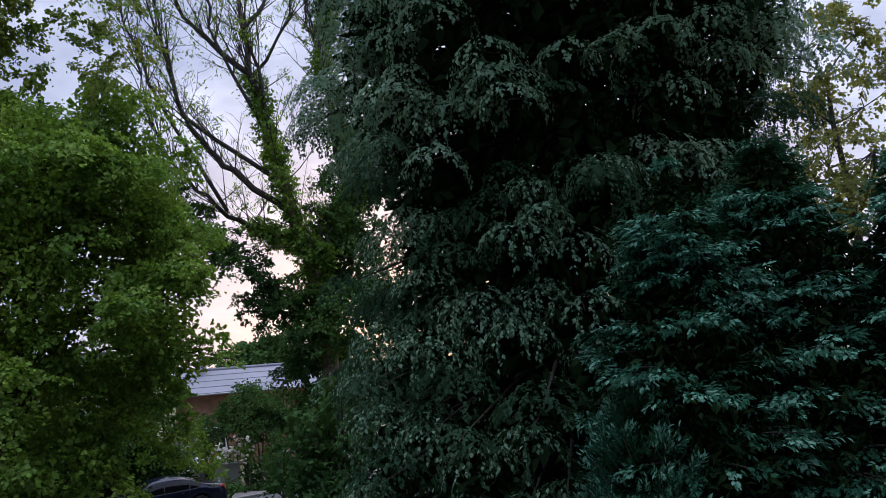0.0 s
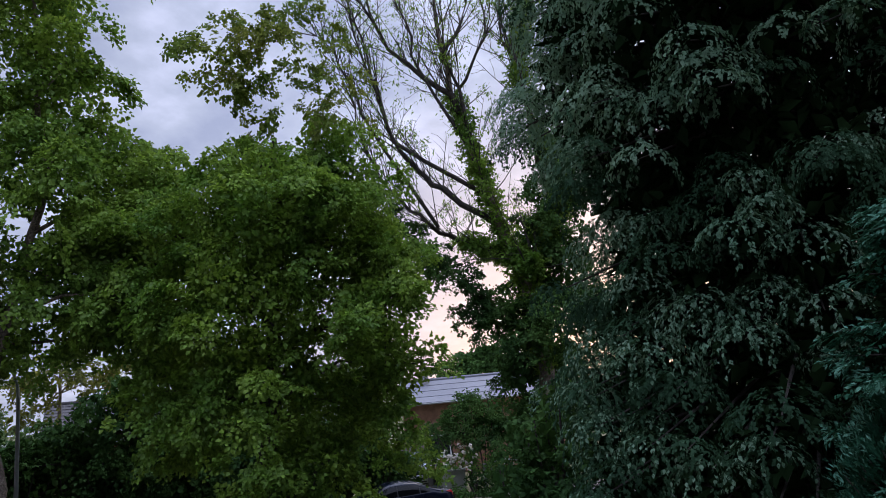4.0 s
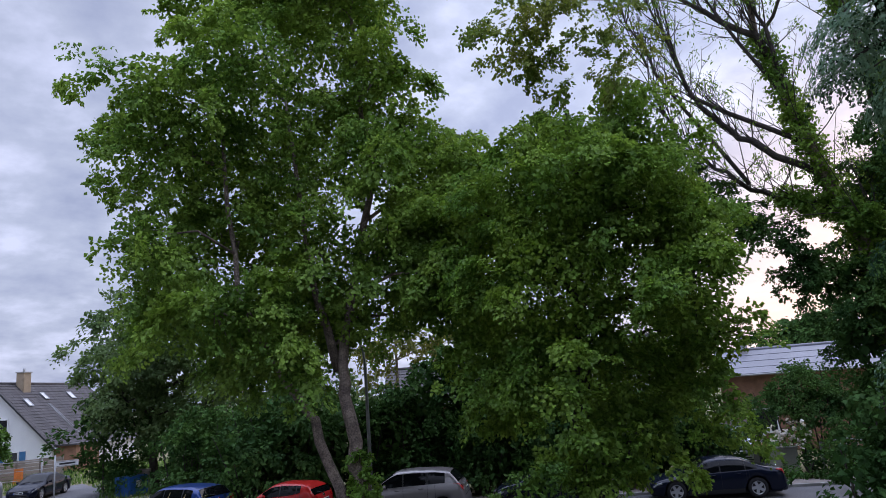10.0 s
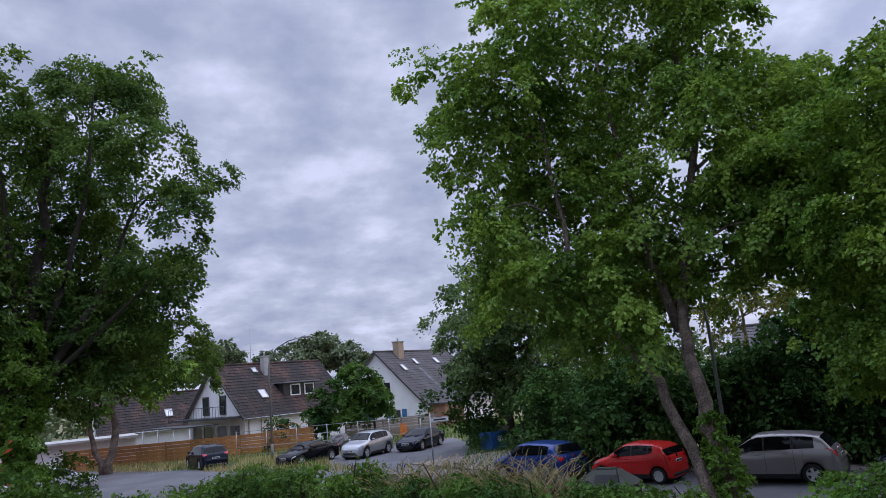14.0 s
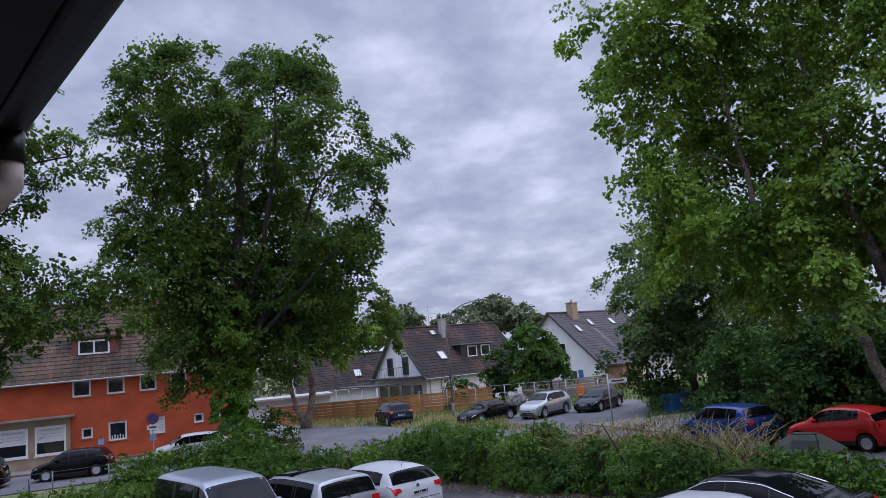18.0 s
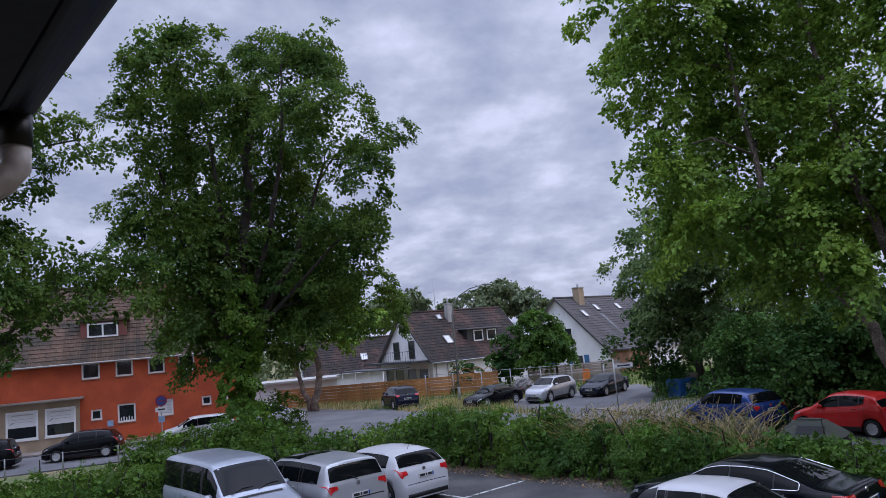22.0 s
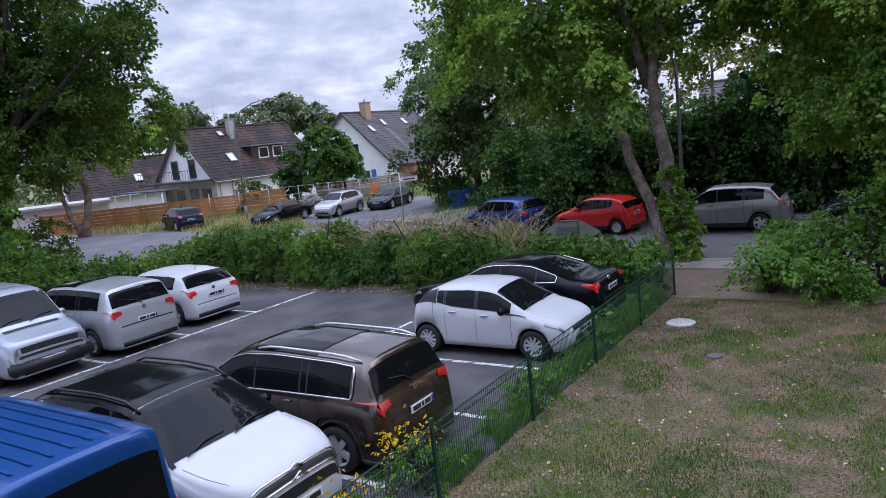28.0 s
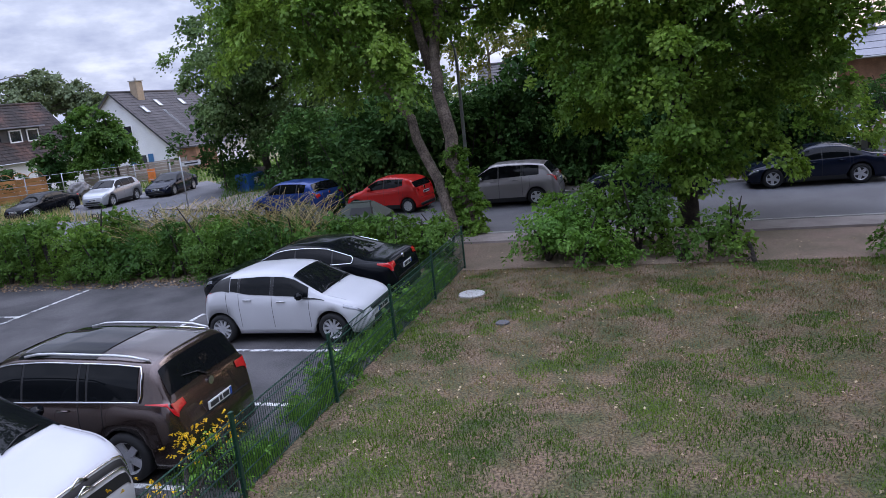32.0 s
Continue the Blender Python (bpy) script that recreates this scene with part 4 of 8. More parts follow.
tree("oak_tree", (-9.6, 31.4, 0), [(-9.6, 31.4, -0.1), (-9.5, 31.4, 4), (-9.3, 31.6, 8), (-9.0, 31.8, 12), (-8.7, 31.9, 17)], OAK, M["leaf_oak"], M["bark_dark"],
     "large dark green oak with an ivy-covered trunk", (0.128, 0.10), 12, 38, 0.38, seed=7, radius=0.4, core=0.2, core_k=16, shrink=.82, low=11.2,
     stems=[([(-9.5, 31.4, 4), (-11.5, 31.2, 8), (-12.8, 31, 13)], 0.2), ([(-9.4, 31.5, 5), (-7, 32, 9), (-5.5, 32, 13)], 0.2), ([(-9.5, 31.3, 5.5), (-9.9, 30.9, 9), (-10.2, 30.6, 13), (-10.6, 30.4, 16.5)], 0.15), ([(-9.3, 31.4, 6.5), (-8.0, 31.4, 10), (-7.3, 31.5, 14), (-7.2, 31.8, 18)], 0.15), ([(-9.2, 31.4, 5.2), (-6.6, 31.0, 7.6), (-4.6, 30.8, 9.4)], 0.12)],
     extra=[("ivy", [(-9.5 + .02 * z, 30.55 + .03 * z, z, .62) for z in (.6, 1.2, 1.8, 2.4, 3.0, 3.6, 4.2, 4.8, 5.4, 6.0, 6.6, 7.2, 7.8)], M["leaf_ivy"], (0.095, 0.085), 75, 26, 0.13)])
tree("street_tree", (-16.4, 21.6, 0), [(-16.4, 21.6, -0.1), (-16.3, 21.6, 3), (-15.8, 21.6, 7), (-15.0, 21.6, 12)], LEFTTREE, M["leaf_oak"], M["bark_dark"],
     "leafy tree with branches reaching over the street", (0.11, 0.085), 17, 30, 0.28, seed=9, radius=0.28, core=.18, core_k=4, shrink=.7, low=8.5,
     stems=[([(-16.3, 21.6, 3.2), (-14.6, 22.0, 5.2), (-12.6, 22.6, 7.4)], 0.12)])
weeping_conifer("blue_conifer", (13.6, -0.4, 0), 17.5, [(0, 5.0), (2.4, 4.9), (4, 4.4), (5.5, 3.9), (7, 3.6), (8.5, 4.3), (9.8, 4.9), (11.4, 4.5), (13.5, 3.7), (15.5, 2.2), (17.5, 0.3)],
                M["leaf_conifer"], M["leaf_tip"], "tall dark conifer with drooping blue-green sprays", 11)
conifer("garden_cypress", (8.7, -1.5, 0), 6.5, [(0, 1.25), (1.5, 1.3), (3, 1.35), (4.6, 1.15), (5.6, .7), (6.5, .1)], M["leaf_cypress"], M["leaf_cypress_tip"],
        "spreading teal-green garden cypress", 12, 150, 20, 15, leaf=(0.070, 0.032), droop=0.05, hang=0.35, whorl=0.25)
conifer("garden_cypress", (9.3, -2.8, 0), 6.9, [(0, 1.7), (2, 1.75), (4, 1.6), (5.6, 1.1), (6.9, .1)], M["leaf_cypress"], M["leaf_cypress_tip"],
        "tall teal-green garden cypress", 13, 170, 20, 15, leaf=(0.070, 0.032), droop=0.08, hang=0.35, whorl=0.25)
conifer("garden_cypress", (8.7, -4.3, 0), 6.6, [(0, 1.6), (2, 1.6), (4, 1.5), (5.4, 1.0), (6.6, .1)], M["leaf_cypress"], M["leaf_cypress_tip"],
        "tall teal-green garden cypress", 14, 140, 20, 15, leaf=(0.070, 0.032), droop=0.08, hang=0.35, whorl=0.25)
conifer("plume_cypress", (8.2, -0.75, 0), 3.75, [(0, .75), (1.5, .8), (2.6, .6), (3.3, .35), (3.75, .05)], M["leaf_cypress"], M["leaf_cypress_tip"],
        "low cypress with upright feathery plumes", 15, 150, 14, 12, leaf=(0.07, 0.02), droop=-0.9, hang=-0.9, whorl=0.2)
tree("garden_tree", (22.5, -9.2, 0), [(22.5, -9.2, -0.1), (22.4, -9.1, 6), (22.2, -8.9, 12)], EASTTREE, M["leaf_sun"], M["bark_dark"],
     "thin yellow-green tree against the evening sky", (0.12, 0.09), 12, 18, 0.28, seed=15, radius=0.2)
tree("ivy_thicket", (27.0, 8.6, 0), [(27.0, 8.6, -0.1), (27, 8.6, 5), (26.9, 8.6, 10)], DARKIVY, M["leaf_dark"], M["bark_dark"],
     "dark tree overgrown with ivy", (0.095, 0.08), 22, 34, 0.3, core=0.3, core_k=40, shrink=.85, seed=17, radius=0.25)
tree("dark_bough_tree", (28.0, 9.4, 0), [(28.0, 9.4, -0.1), (27.4, 9.8, 4), (25.6, 10.2, 7.2)], DARKPINE, M["leaf_dark"], M["bark_dark"],
     "dark tree with low level boughs", (0.085, 0.065), 44, 34, 0.2, core=.2, core_k=30, shrink=.8, seed=19, radius=0.08)
bush("rose_bush", (29.9, 13.8, 0), ROSE, M["leaf_light"], "climbing rose bush with white flowers", (0.08, 0.06), 44, 24, 0.2, seed=21)
bush("garden_shrub", (31.2, 14.0, 0), SHRUBS, M["leaf_dark"], "rounded green garden shrubs", (0.11, 0.085), 34, 26, 0.22, seed=22)
bush("garden_border", (29.6, 12.6, 0), [(28.7, 13.0, 0.5, 0.7), (29.2, 11.9, 0.5, 0.8), (28.0, 13.4, 0.1, 0.5), (28.0, 12.2, -0.1, 0.7)], M["leaf_dark"], "low green plants behind the garden gate", (0.09, 0.07), 34, 24, 0.2, seed=24)
tree("birch_group", (13.6, 42.0, 0), [(13.6, 42.0, -0.1), (13.4, 42, 4), (12.9, 42, 9)], PALETREES, M["leaf_birch"], M["bark_dark"],
     "group of pale green trees behind the junction", (0.17, 0.125), 10, 28, 0.4, core=0.26, core_k=22, shrink=.8, seed=23, radius=0.25)
bush("junction_thicket", (13.6, 41.0, 0), MIDTREES, M["leaf_dark"], "dark thicket below the trees at the junction", (0.18, 0.13), 9, 26, 0.4, seed=68, core=.3)
tree("dark_screen_hedge", (20.6, 23.0, 0), [(20.6, 23.0, -0.1), (20.6, 23.0, 2), (20.5, 23.1, 5)], BACKHEDGE, M["leaf_dark"], M["bark_dark"],
     "tall dark evergreen screen along the road", (0.14, 0.11), 10, 24, 0.30, core=0.3, core_k=40, shrink=.85, seed=25, radius=0.2, category="hedge")
tree("garden_pear", (7.12, 55.54, 0), [(7.12, 55.54, -0.1), (7.12, 55.54, 2.5), (6.9, 55.54, 5.5)], SMALLTREE, M["leaf_hornbeam"], M["bark_dark"],
     "narrow green garden tree before a white house", (0.15, 0.11), 36, 24, 0.24, core=0.3, core_k=60, shrink=.85, seed=27, radius=0.12)
tree("garden_holly", (3.48, 57.9, 0), [(3.48, 57.9, -0.1), (3.48, 57.9, 1.5), (3.48, 57.9, 4.0)], SIDETREE, M["leaf_dark"], M["bark_dark"],
     "dark bushy garden tree behind the fence", (0.15, 0.11), 30, 24, 0.24, core=0.3, core_k=50, shrink=.85, seed=26, radius=0.12)
bush("house_shrub", (1.4, 57.8, 0), SHRUB_A, M["leaf_dark"], "dark clipped shrub by the house", (0.16, 0.12), 22, 20, 0.2, seed=28)
tree("far_willow", (6.0, 110.0, 0), [(6, 110, -0.1), (6, 110, 5), (6, 110, 10)], FAR1, M["leaf_far_haze"], M["bark_dark"],
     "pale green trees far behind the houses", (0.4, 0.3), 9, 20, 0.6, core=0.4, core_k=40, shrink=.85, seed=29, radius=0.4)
tree("far_maple", (-7.0, 89.0, 0), [(-7, 89, -0.1), (-7, 89, 5), (-7, 89, 9)], FAR2, M["leaf_far_haze"], M["bark_dark"],
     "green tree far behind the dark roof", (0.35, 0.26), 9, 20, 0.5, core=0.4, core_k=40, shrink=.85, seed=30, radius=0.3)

tree("sunlit_birch", (22.6, 31.0, 0), [(22.6, 31.0, -0.1), (22.6, 31, 4), (22.5, 31, 8)], SUNLIT, M["leaf_sun"], M["bark"],
     "yellow-green birch behind the dark hedge", (0.15, 0.11), 10, 22, 0.3, seed=61, radius=0.15, core=0.3, core_k=10)
bush("laurel_bush", (16.6, 27.0, 0), LAUREL, M["leaf_dark"], "dark laurel bushes behind the roadside trees", (0.16, 0.12), 12, 20, 0.3, seed=62, core=0.3)

TWIN = [(-12.2, 54.5, 6.70, 1.6), (-10.3, 55.0, 7.81, 2.0), (-8.6, 55.3, 6.42, 1.5), (-13.5, 54.3, 7.07, 1.5), (-11.3, 54.8, 9.86, 2.2), (-8.3, 55.3, 8.74, 1.8), (-7.0, 55.5, 6.70, 1.0), (-9.9, 55.0, 5.77, 1.1)]
tree("leaning_tree", (-11.6, 54.7, 0.00), [(-11.5, 54.7, -0.10), (-11.1, 54.8, 2.79), (-11.2, 54.8, 5.58), (-10.8, 54.9, 9.30)], TWIN, M["leaf_maple"], M["bark"],
     "leafy tree with two leaning pale brown trunks", (0.24, 0.18), 9, 20, 0.42, seed=63, radius=.32, core=.36, core_k=30, shrink=.85,
     stems=[([(-11.7, 54.7, -0.10), (-12.2, 54.6, 1.49), (-12.7, 54.5, 3.91), (-13.1, 54.4, 6.51)], .25)])
bush("oak_foot_bush", (-9.9, 33.0, 0), [(-8.7, 32.4, 1.2, 1.0), (-8.5, 32.6, 2.3, .8), (-9.2, 32.2, .6, .9), (-7.9, 33.2, .7, .8), (-11.4, 31.0, .6, .8), (-12.0, 31.2, 1.3, .55), (-9.9, 30.6, .5, .8)], M["leaf_hedge"],
     "loose green bush round the oak's foot", (.13, .1), 20, 22, .24, seed=64)

bush("shade_bush", (11.5, 4.2, 0), [(12.1, 4.2, 3.3, 0.6), (11.7, 4.4, 2.6, 0.7), (12.4, 3.9, 3.9, 0.5), (12.0, 3.7, 2.8, 0.7), (11.3, 4.0, 2.2, 0.7)], M["leaf_dark"], "dark evergreen bush beside the conifer", (.10, .08), 26, 24, .2, seed=65)

tree("dark_spruce", (52.0, 23.0, 0), [(52.0, 23.0, -.1), (52, 23, 3), (52, 23, 7)], [(53.0, 23.6, 6.6, 1.5), (53.6, 22.2, 6.8, 1.3), (52.4, 24.8, 6.3, 1.0), (54.0, 21.1, 6.1, 1.2)], M["leaf_dark"], M["bark_dark"],
     "dark trees behind the grey-roofed bungalow", (.3, .22), 14, 22, .5, seed=67, radius=.25, core=.5, core_k=40)

# ---- hedges round the car park, bushes by the lawn ----
def hedge_row(name, s0, n0, s1, n1, width, height, leaf_m, label, seed, step=0.8, leaf=(0.066, 0.048), per_area=46, per=26, spread=0.15, rough=0.12):
    rng = random.Random(seed)
    a, b = lot(s0, n0), lot(s1, n1)
    d = b - a
    q = Vector((-d.y, d.x, 0)).normalized()
    k = max(2, int(d.length / step))
    lobes = []
    for i in range(k + 1):
        p = a + d * (i / k)
        for row in (-0.28, 0.28):
            for z in (0.28, 0.72):
                c = p + q * width * row + Vector((rng.gauss(0, .1), rng.gauss(0, .1), 0))
                h = height * (1 + rng.uniform(-rough, rough)) * z
                lobes.append((round(c.x, 2), round(c.y, 2), round(h, 2), round(max(width * 0.36, height * 0.3), 2)))
    base = a + d * 0.5
    return bush(name, (base.x, base.y, 0), lobes, leaf_m, label, leaf, per_area, per, spread, seed, "hedge")


hedge_row("hornbeam_hedge", 17.3, 5.6, 17.3, 11.5, 1.7, 1.25, M["leaf_hornbeam"], "dense clipped hornbeam hedge behind the car park", 31)
hedge_row("bramble_hedge", 17.4, 11.5, 17.3, 15.8, 1.9, 1.4, M["leaf_hornbeam"], "overgrown green hedge with loose shoots", 32, rough=0.25, leaf=(.064, .046), per_area=46)
hedge_row("bramble_hedge", 17.3, 15.8, 17.3, 21.5, 1.9, 1.75, M["leaf_hedge"], "tall overgrown green hedge at the car park's corner", 35, rough=0.2, leaf=(.064, .046), per_area=46)
hedge_row("boundary_hedge", -5, 21.6, 17.0, 21.6, 1.6, 1.7, M["leaf_hedge"], "long leafy hedge behind the parked cars", 33, per_area=30, per=26, leaf=(0.064, 0.046))

hedge_row("clipped_hedge", 0.5, 23.3, 9.3, 23.0, 1.3, 1.72, M["leaf_hedge"], "clipped yellow-green hedge along the street", 36, rough=.05, leaf=(.07, .052), per_area=30, per=26)
bush("hazel_bush", (*lot(17.3, 2.3)[:2], 0), [(*lot(16.9, 2.4, 0.8), 0.8), (*lot(17.5, 1.7, 1.0), 0.9), (*lot(16.6, 1.5, 0.6), 0.6), (*lot(18.0, 2.5, 0.9), 0.8)], M["leaf_light"],
     "fresh green hazel bush at the lawn's edge", (0.09, 0.07), 48, 26, 0.2, seed=41)
bush("twiggy_bush", (*lot(17.6, 0.7)[:2], 0), [(*lot(17.5, 0.8, 1.2), 1.0), (*lot(17.5, 0.5, 2.0), 0.7), (*lot(17.3, 0.0, 0.8), 0.9)], M["leaf_hedge"],
     "green twiggy bush beside the lawn", (0.09, 0.06), 36, 26, 0.18, seed=42)
bush("low_bush", (*lot(16.9, -0.9)[:2], 0), [(*lot(16.7, -0.6, 0.45), 0.45), (*lot(16.8, -1.3, 0.55), 0.5), (*lot(16.5, -1.8, 0.4), 0.4), (*lot(17.2, -1.6, 0.8), 0.5)], M["leaf_hedge"],
     "low mixed green bush with reddish shoots", (0.08, 0.06), 40, 22, 0.16, seed=43)
bush("elder_bush", (*lot(16.6, -5.4)[:2], 0), [(*lot(16.4, -5.0, 0.3), 0.6), (*lot(16.8, -5.8, .35), 0.7), (*lot(16.5, -7.0, .4), .8), (*lot(17.5, -6.0, .4), .6)], M["leaf_hedge"],
     "green elder bush at the lawn's far corner", (0.09, 0.07), 30, 22, 0.2, seed=44)

hedge_row("tall_ivy_hedge", 30.4, -5.1, 30.4, 16, 2.2, 4.2, M["leaf_dark"], "tall dark ivy hedge along the far pavement", 34, step=1.6, leaf=(0.19, 0.15), per_area=8, per=15, spread=0.32, rough=.2)

bush("hedge_bush", (-7.8, 23.2, 0), [(-10.2, 21.7, 1.5, 0.55), (-10.0, 22.1, 1.8, 0.60), (-9.5, 22.5, 1.9, 0.60), (-9.6, 22.0, 1.3, 0.70), (-7.3, 23.9, 2.2, 0.8), (-8.1, 23.7, 1.8, 0.8), (-6.6, 24.1, 1.7, 0.8), (-7.2, 23.4, 1.3, 1.0), (-8.7, 23.4, 1.5, 0.6), (-6.2, 24.2, 1.2, 0.6), (-7.9, 23.2, 0.8, 0.8), (-6.7, 23.6, 0.5, 0.8)], M["leaf_hedge"], "tall loose bush growing out of the hedge", (.07, .052), 40, 34, .2, seed=66)

# ---- distant woods ----
def far_woods():
    rng = np.random.default_rng(77)
    lobes = []
    for i in range(110):
        a = radians(-60 + 165 * i / 110 + rng.normal(0, .4))
        d = rng.uniform(120, 175)
        r = rng.uniform(2.0, 3.8)
        h = rng.uniform(2.5, 5.5)
        lobes.append((d * math.sin(a), d * math.cos(a), h, r))
        lobes.append((d * math.sin(a) + rng.normal(0, 2), d * math.cos(a), h * 0.4, r * 1.2))
    cs, outs = clumps_in(lobes, 0.34, rng, 0.5)
    lc, lo = tufts(cs, outs, 8, 0.9, rng)
    ob = new("far_woods", leaves("far_woods", lc, lo, 1.1, 0.9, M["leaf_far_haze"], rng))
    tagged(ob, "belt of distant green woods", "woods", kind="stuff")


far_woods()


# ---- thin tree with ivy-clad stems ----
def ivy_poplar():
    rng = np.random.default_rng(81)
    top = thing("ivy_clad_tree", (27.4, 9.5, 0), 0, "tall thin-leaved tree with ivy-clad stems", "tree")
    o = np.array((27.4, 9.5, 0))
    bits = []

    def limb(line, r, name="limb"):
        pts = []
        for a, b in zip(line[:-1], line[1:]):
            for q in range(3):
                pts.append(Vector(a).lerp(Vector(b), q / 3) + Vector(rng.normal(0, 0.06, 3)))
        pts.append(Vector(line[-1]))
        rad = [r * (1 - 0.9 * i / (len(pts) - 1)) for i in range(len(pts))]
        tube(name, [p - Vector(o) for p in pts], rad, M["bark_dark"] if name != "trunk" else M["bark"], top, 7)
        return pts
    tips, ivy = [], []
    t1 = limb(IVY_TRUNK, 0.34, "trunk")
    ivy += t1[4:19]
    for line, r in ((IVY_A, 0.16), (IVY_B, 0.15), (IVY_C, 0.14), (IVY_D, 0.16), (IVY_E, 0.14), (IVY_F, 0.12), (IVY_G, 0.1), (IVY_H, 0.1), (IVY_I, 0.08), (IVY_J, 0.09), (IVY_K, 0.08), (IVY_L, 0.08)):
        tips.append(limb(line, r))
    for line in (tips[1], tips[3], tips[4]):
        ivy += line[2:10]
    tips.append(t1[8:])
    for pts in tips:
        for i, p in enumerate(pts[2:], 2):
            along = (pts[min(i + 1, len(pts) - 1)] - pts[i - 1]).normalized()
            for _ in range(3):
                d = (along * .8 + Vector(rng.normal(0, .42, 3)) + Vector((0, 0, .35))).normalized()
                n1 = rng.uniform(1.0, 2.8)
                bend = Vector(rng.normal(0, .22, 3)) + Vector((0, 0, .25))
                q = [p, p + d * n1 * .35, p + d * n1 * .7 + bend * .35 * n1 * .5, p + d * n1 + bend * n1 * .6]
                bits.append(tube_data([w - Vector(o) for w in q], [0.028, 0.02, 0.013, 0.006], 4, False))
                for _ in range(4):
                    k = rng.integers(1, 3)
                    a0 = q[k].lerp(q[k + 1], rng.random())
                    e1 = (d + Vector(rng.normal(0, .55, 3)) + Vector((0, 0, .2))).normalized()
                    e2 = a0 + e1 * rng.uniform(.35, .9)
                    bits.append(tube_data([a0 - Vector(o), a0.lerp(e2, .5) + Vector(rng.normal(0, .04, 3)) - Vector(o), e2 - Vector(o)], [0.011, 0.008, 0.004], 3, False))
                    if rng.random() < 0.6:
                        ivy_tips.append(e2)
    v, f = joined(bits)
    tagged(part("twigwork", mesh_of("twigwork", v, f, M["bark_dark"]), top), kind="stuff")
    c = np.array([tuple(p) for p in ivy_tips])
    lc, lo = tufts(c, unit(rng.normal(0, 1, (len(c), 3))), 9, 0.24, rng)
    part("crown", leaves("crown", lc - o, lo, 0.14, 0.05, M["leaf_linden"], rng, 0.5), top)
    c = np.array([tuple(p.lerp(q, rng.random()) + Vector(rng.normal(0, .24, 3))) for p, q in zip(ivy[:-1], ivy[1:]) if (q - p).length < 2 for _ in range(90)])
    lc, lo = tufts(c, unit(rng.normal(0, 1, (len(c), 3))), 9, 0.16, rng)
    part("ivy", leaves("ivy", lc - o, lo, 0.11, 0.1, M["leaf_linden"], rng, 0.2), top)


ivy_tips = []
IVY_TRUNK = [(25.7, 8.4, -0.1), (25.7, 8.4, 3.8), (26.0, 8.6, 6.8), (26.2, 9.1, 8.9), (25.2, 9.6, 11.6), (25.4, 10.2, 13.6), (25.5, 10.9, 16.3), (24.7, 10.8, 17.7), (25.0, 11.1, 20.0), (25.3, 11.2, 22.9)]
IVY_A = [(25.45, 10.7, 15.4), (24.8, 10.6, 16.0), (24.6, 12.0, 17.3), (24.4, 13.1, 18.8), (23.3, 13.6, 20.3), (23.3, 14.3, 22.9)]
IVY_B = [(26.2, 9.0, 8.5), (25.7, 8.3, 8.9), (25.6, 9.5, 9.5), (25.4, 11.1, 10.1), (24.2, 11.9, 10.9), (24.1, 13.0, 12.0), (24.0, 13.8, 13.2), (23.1, 14.0, 14.4), (23.2, 14.4, 16.5)]
IVY_C = [(25.6, 9.4, 10.4), (24.5, 11.3, 12.2), (24.4, 12.3, 13.2), (24.3, 13.3, 14.8), (23.5, 13.4, 16.5), (23.6, 13.9, 19.2), (23.5, 14.7, 22.0)]
IVY_D = [(26.15, 8.95, 8.2), (26.5, 8.0, 10.2), (27.1, 7.1, 12.0), (27.2, 8.0, 14.6), (27.4, 8.6, 17.4), (26.6, 8.8, 19.0), (26.8, 9.3, 21.9)]
IVY_E = [(27.3, 8.5, 16.4), (26.7, 8.4, 17.1), (27.2, 8.1, 19.5), (27.6, 7.7, 22.4)]
IVY_F = [(24.7, 10.8, 17.7), (25.4, 10.1, 19.3), (25.9, 9.7, 22.1)]
IVY_G = [(25.4, 10.2, 13.6), (24.92, 10.39, 16.45), (24.76, 10.76, 18.24), (24.77, 10.74, 21.06)]
IVY_H = [(25.2, 9.6, 11.6), (23.76, 12.82, 14.28), (23.47, 13.35, 16.74), (23.1, 13.98, 19.26), (22.89, 14.32, 22.1)]
IVY_I = [(25.5, 10.9, 16.3), (25.42, 9.11, 18.53), (25.37, 9.25, 21.64)]
IVY_J = [(26.8, 8.0, 13.0), (25.8, 7.97, 16.84), (25.66, 8.41, 18.92), (25.67, 8.37, 21.49)]
IVY_K = [(24.3, 11.6, 10.6), (23.14, 13.9, 15.56), (22.75, 14.54, 17.78), (22.29, 15.23, 19.04)]
IVY_L = [(25.4, 10.2, 13.6), (24.29, 11.78, 17.35), (24.16, 12.05, 19.39), (23.81, 12.73, 21.51)]
ivy_poplar()

# ---- cars ----
RNG_CAR = random.Random(5)


def smooth_profile(pts, x, k=0.012):
    """Piecewise line with slightly rounded corners."""
    xs, zs = [p[0] for p in pts], [p[1] for p in pts]
    return float(np.mean(np.interp([x - k, x - k / 2, x, x + k / 2, x + k], xs, zs)))


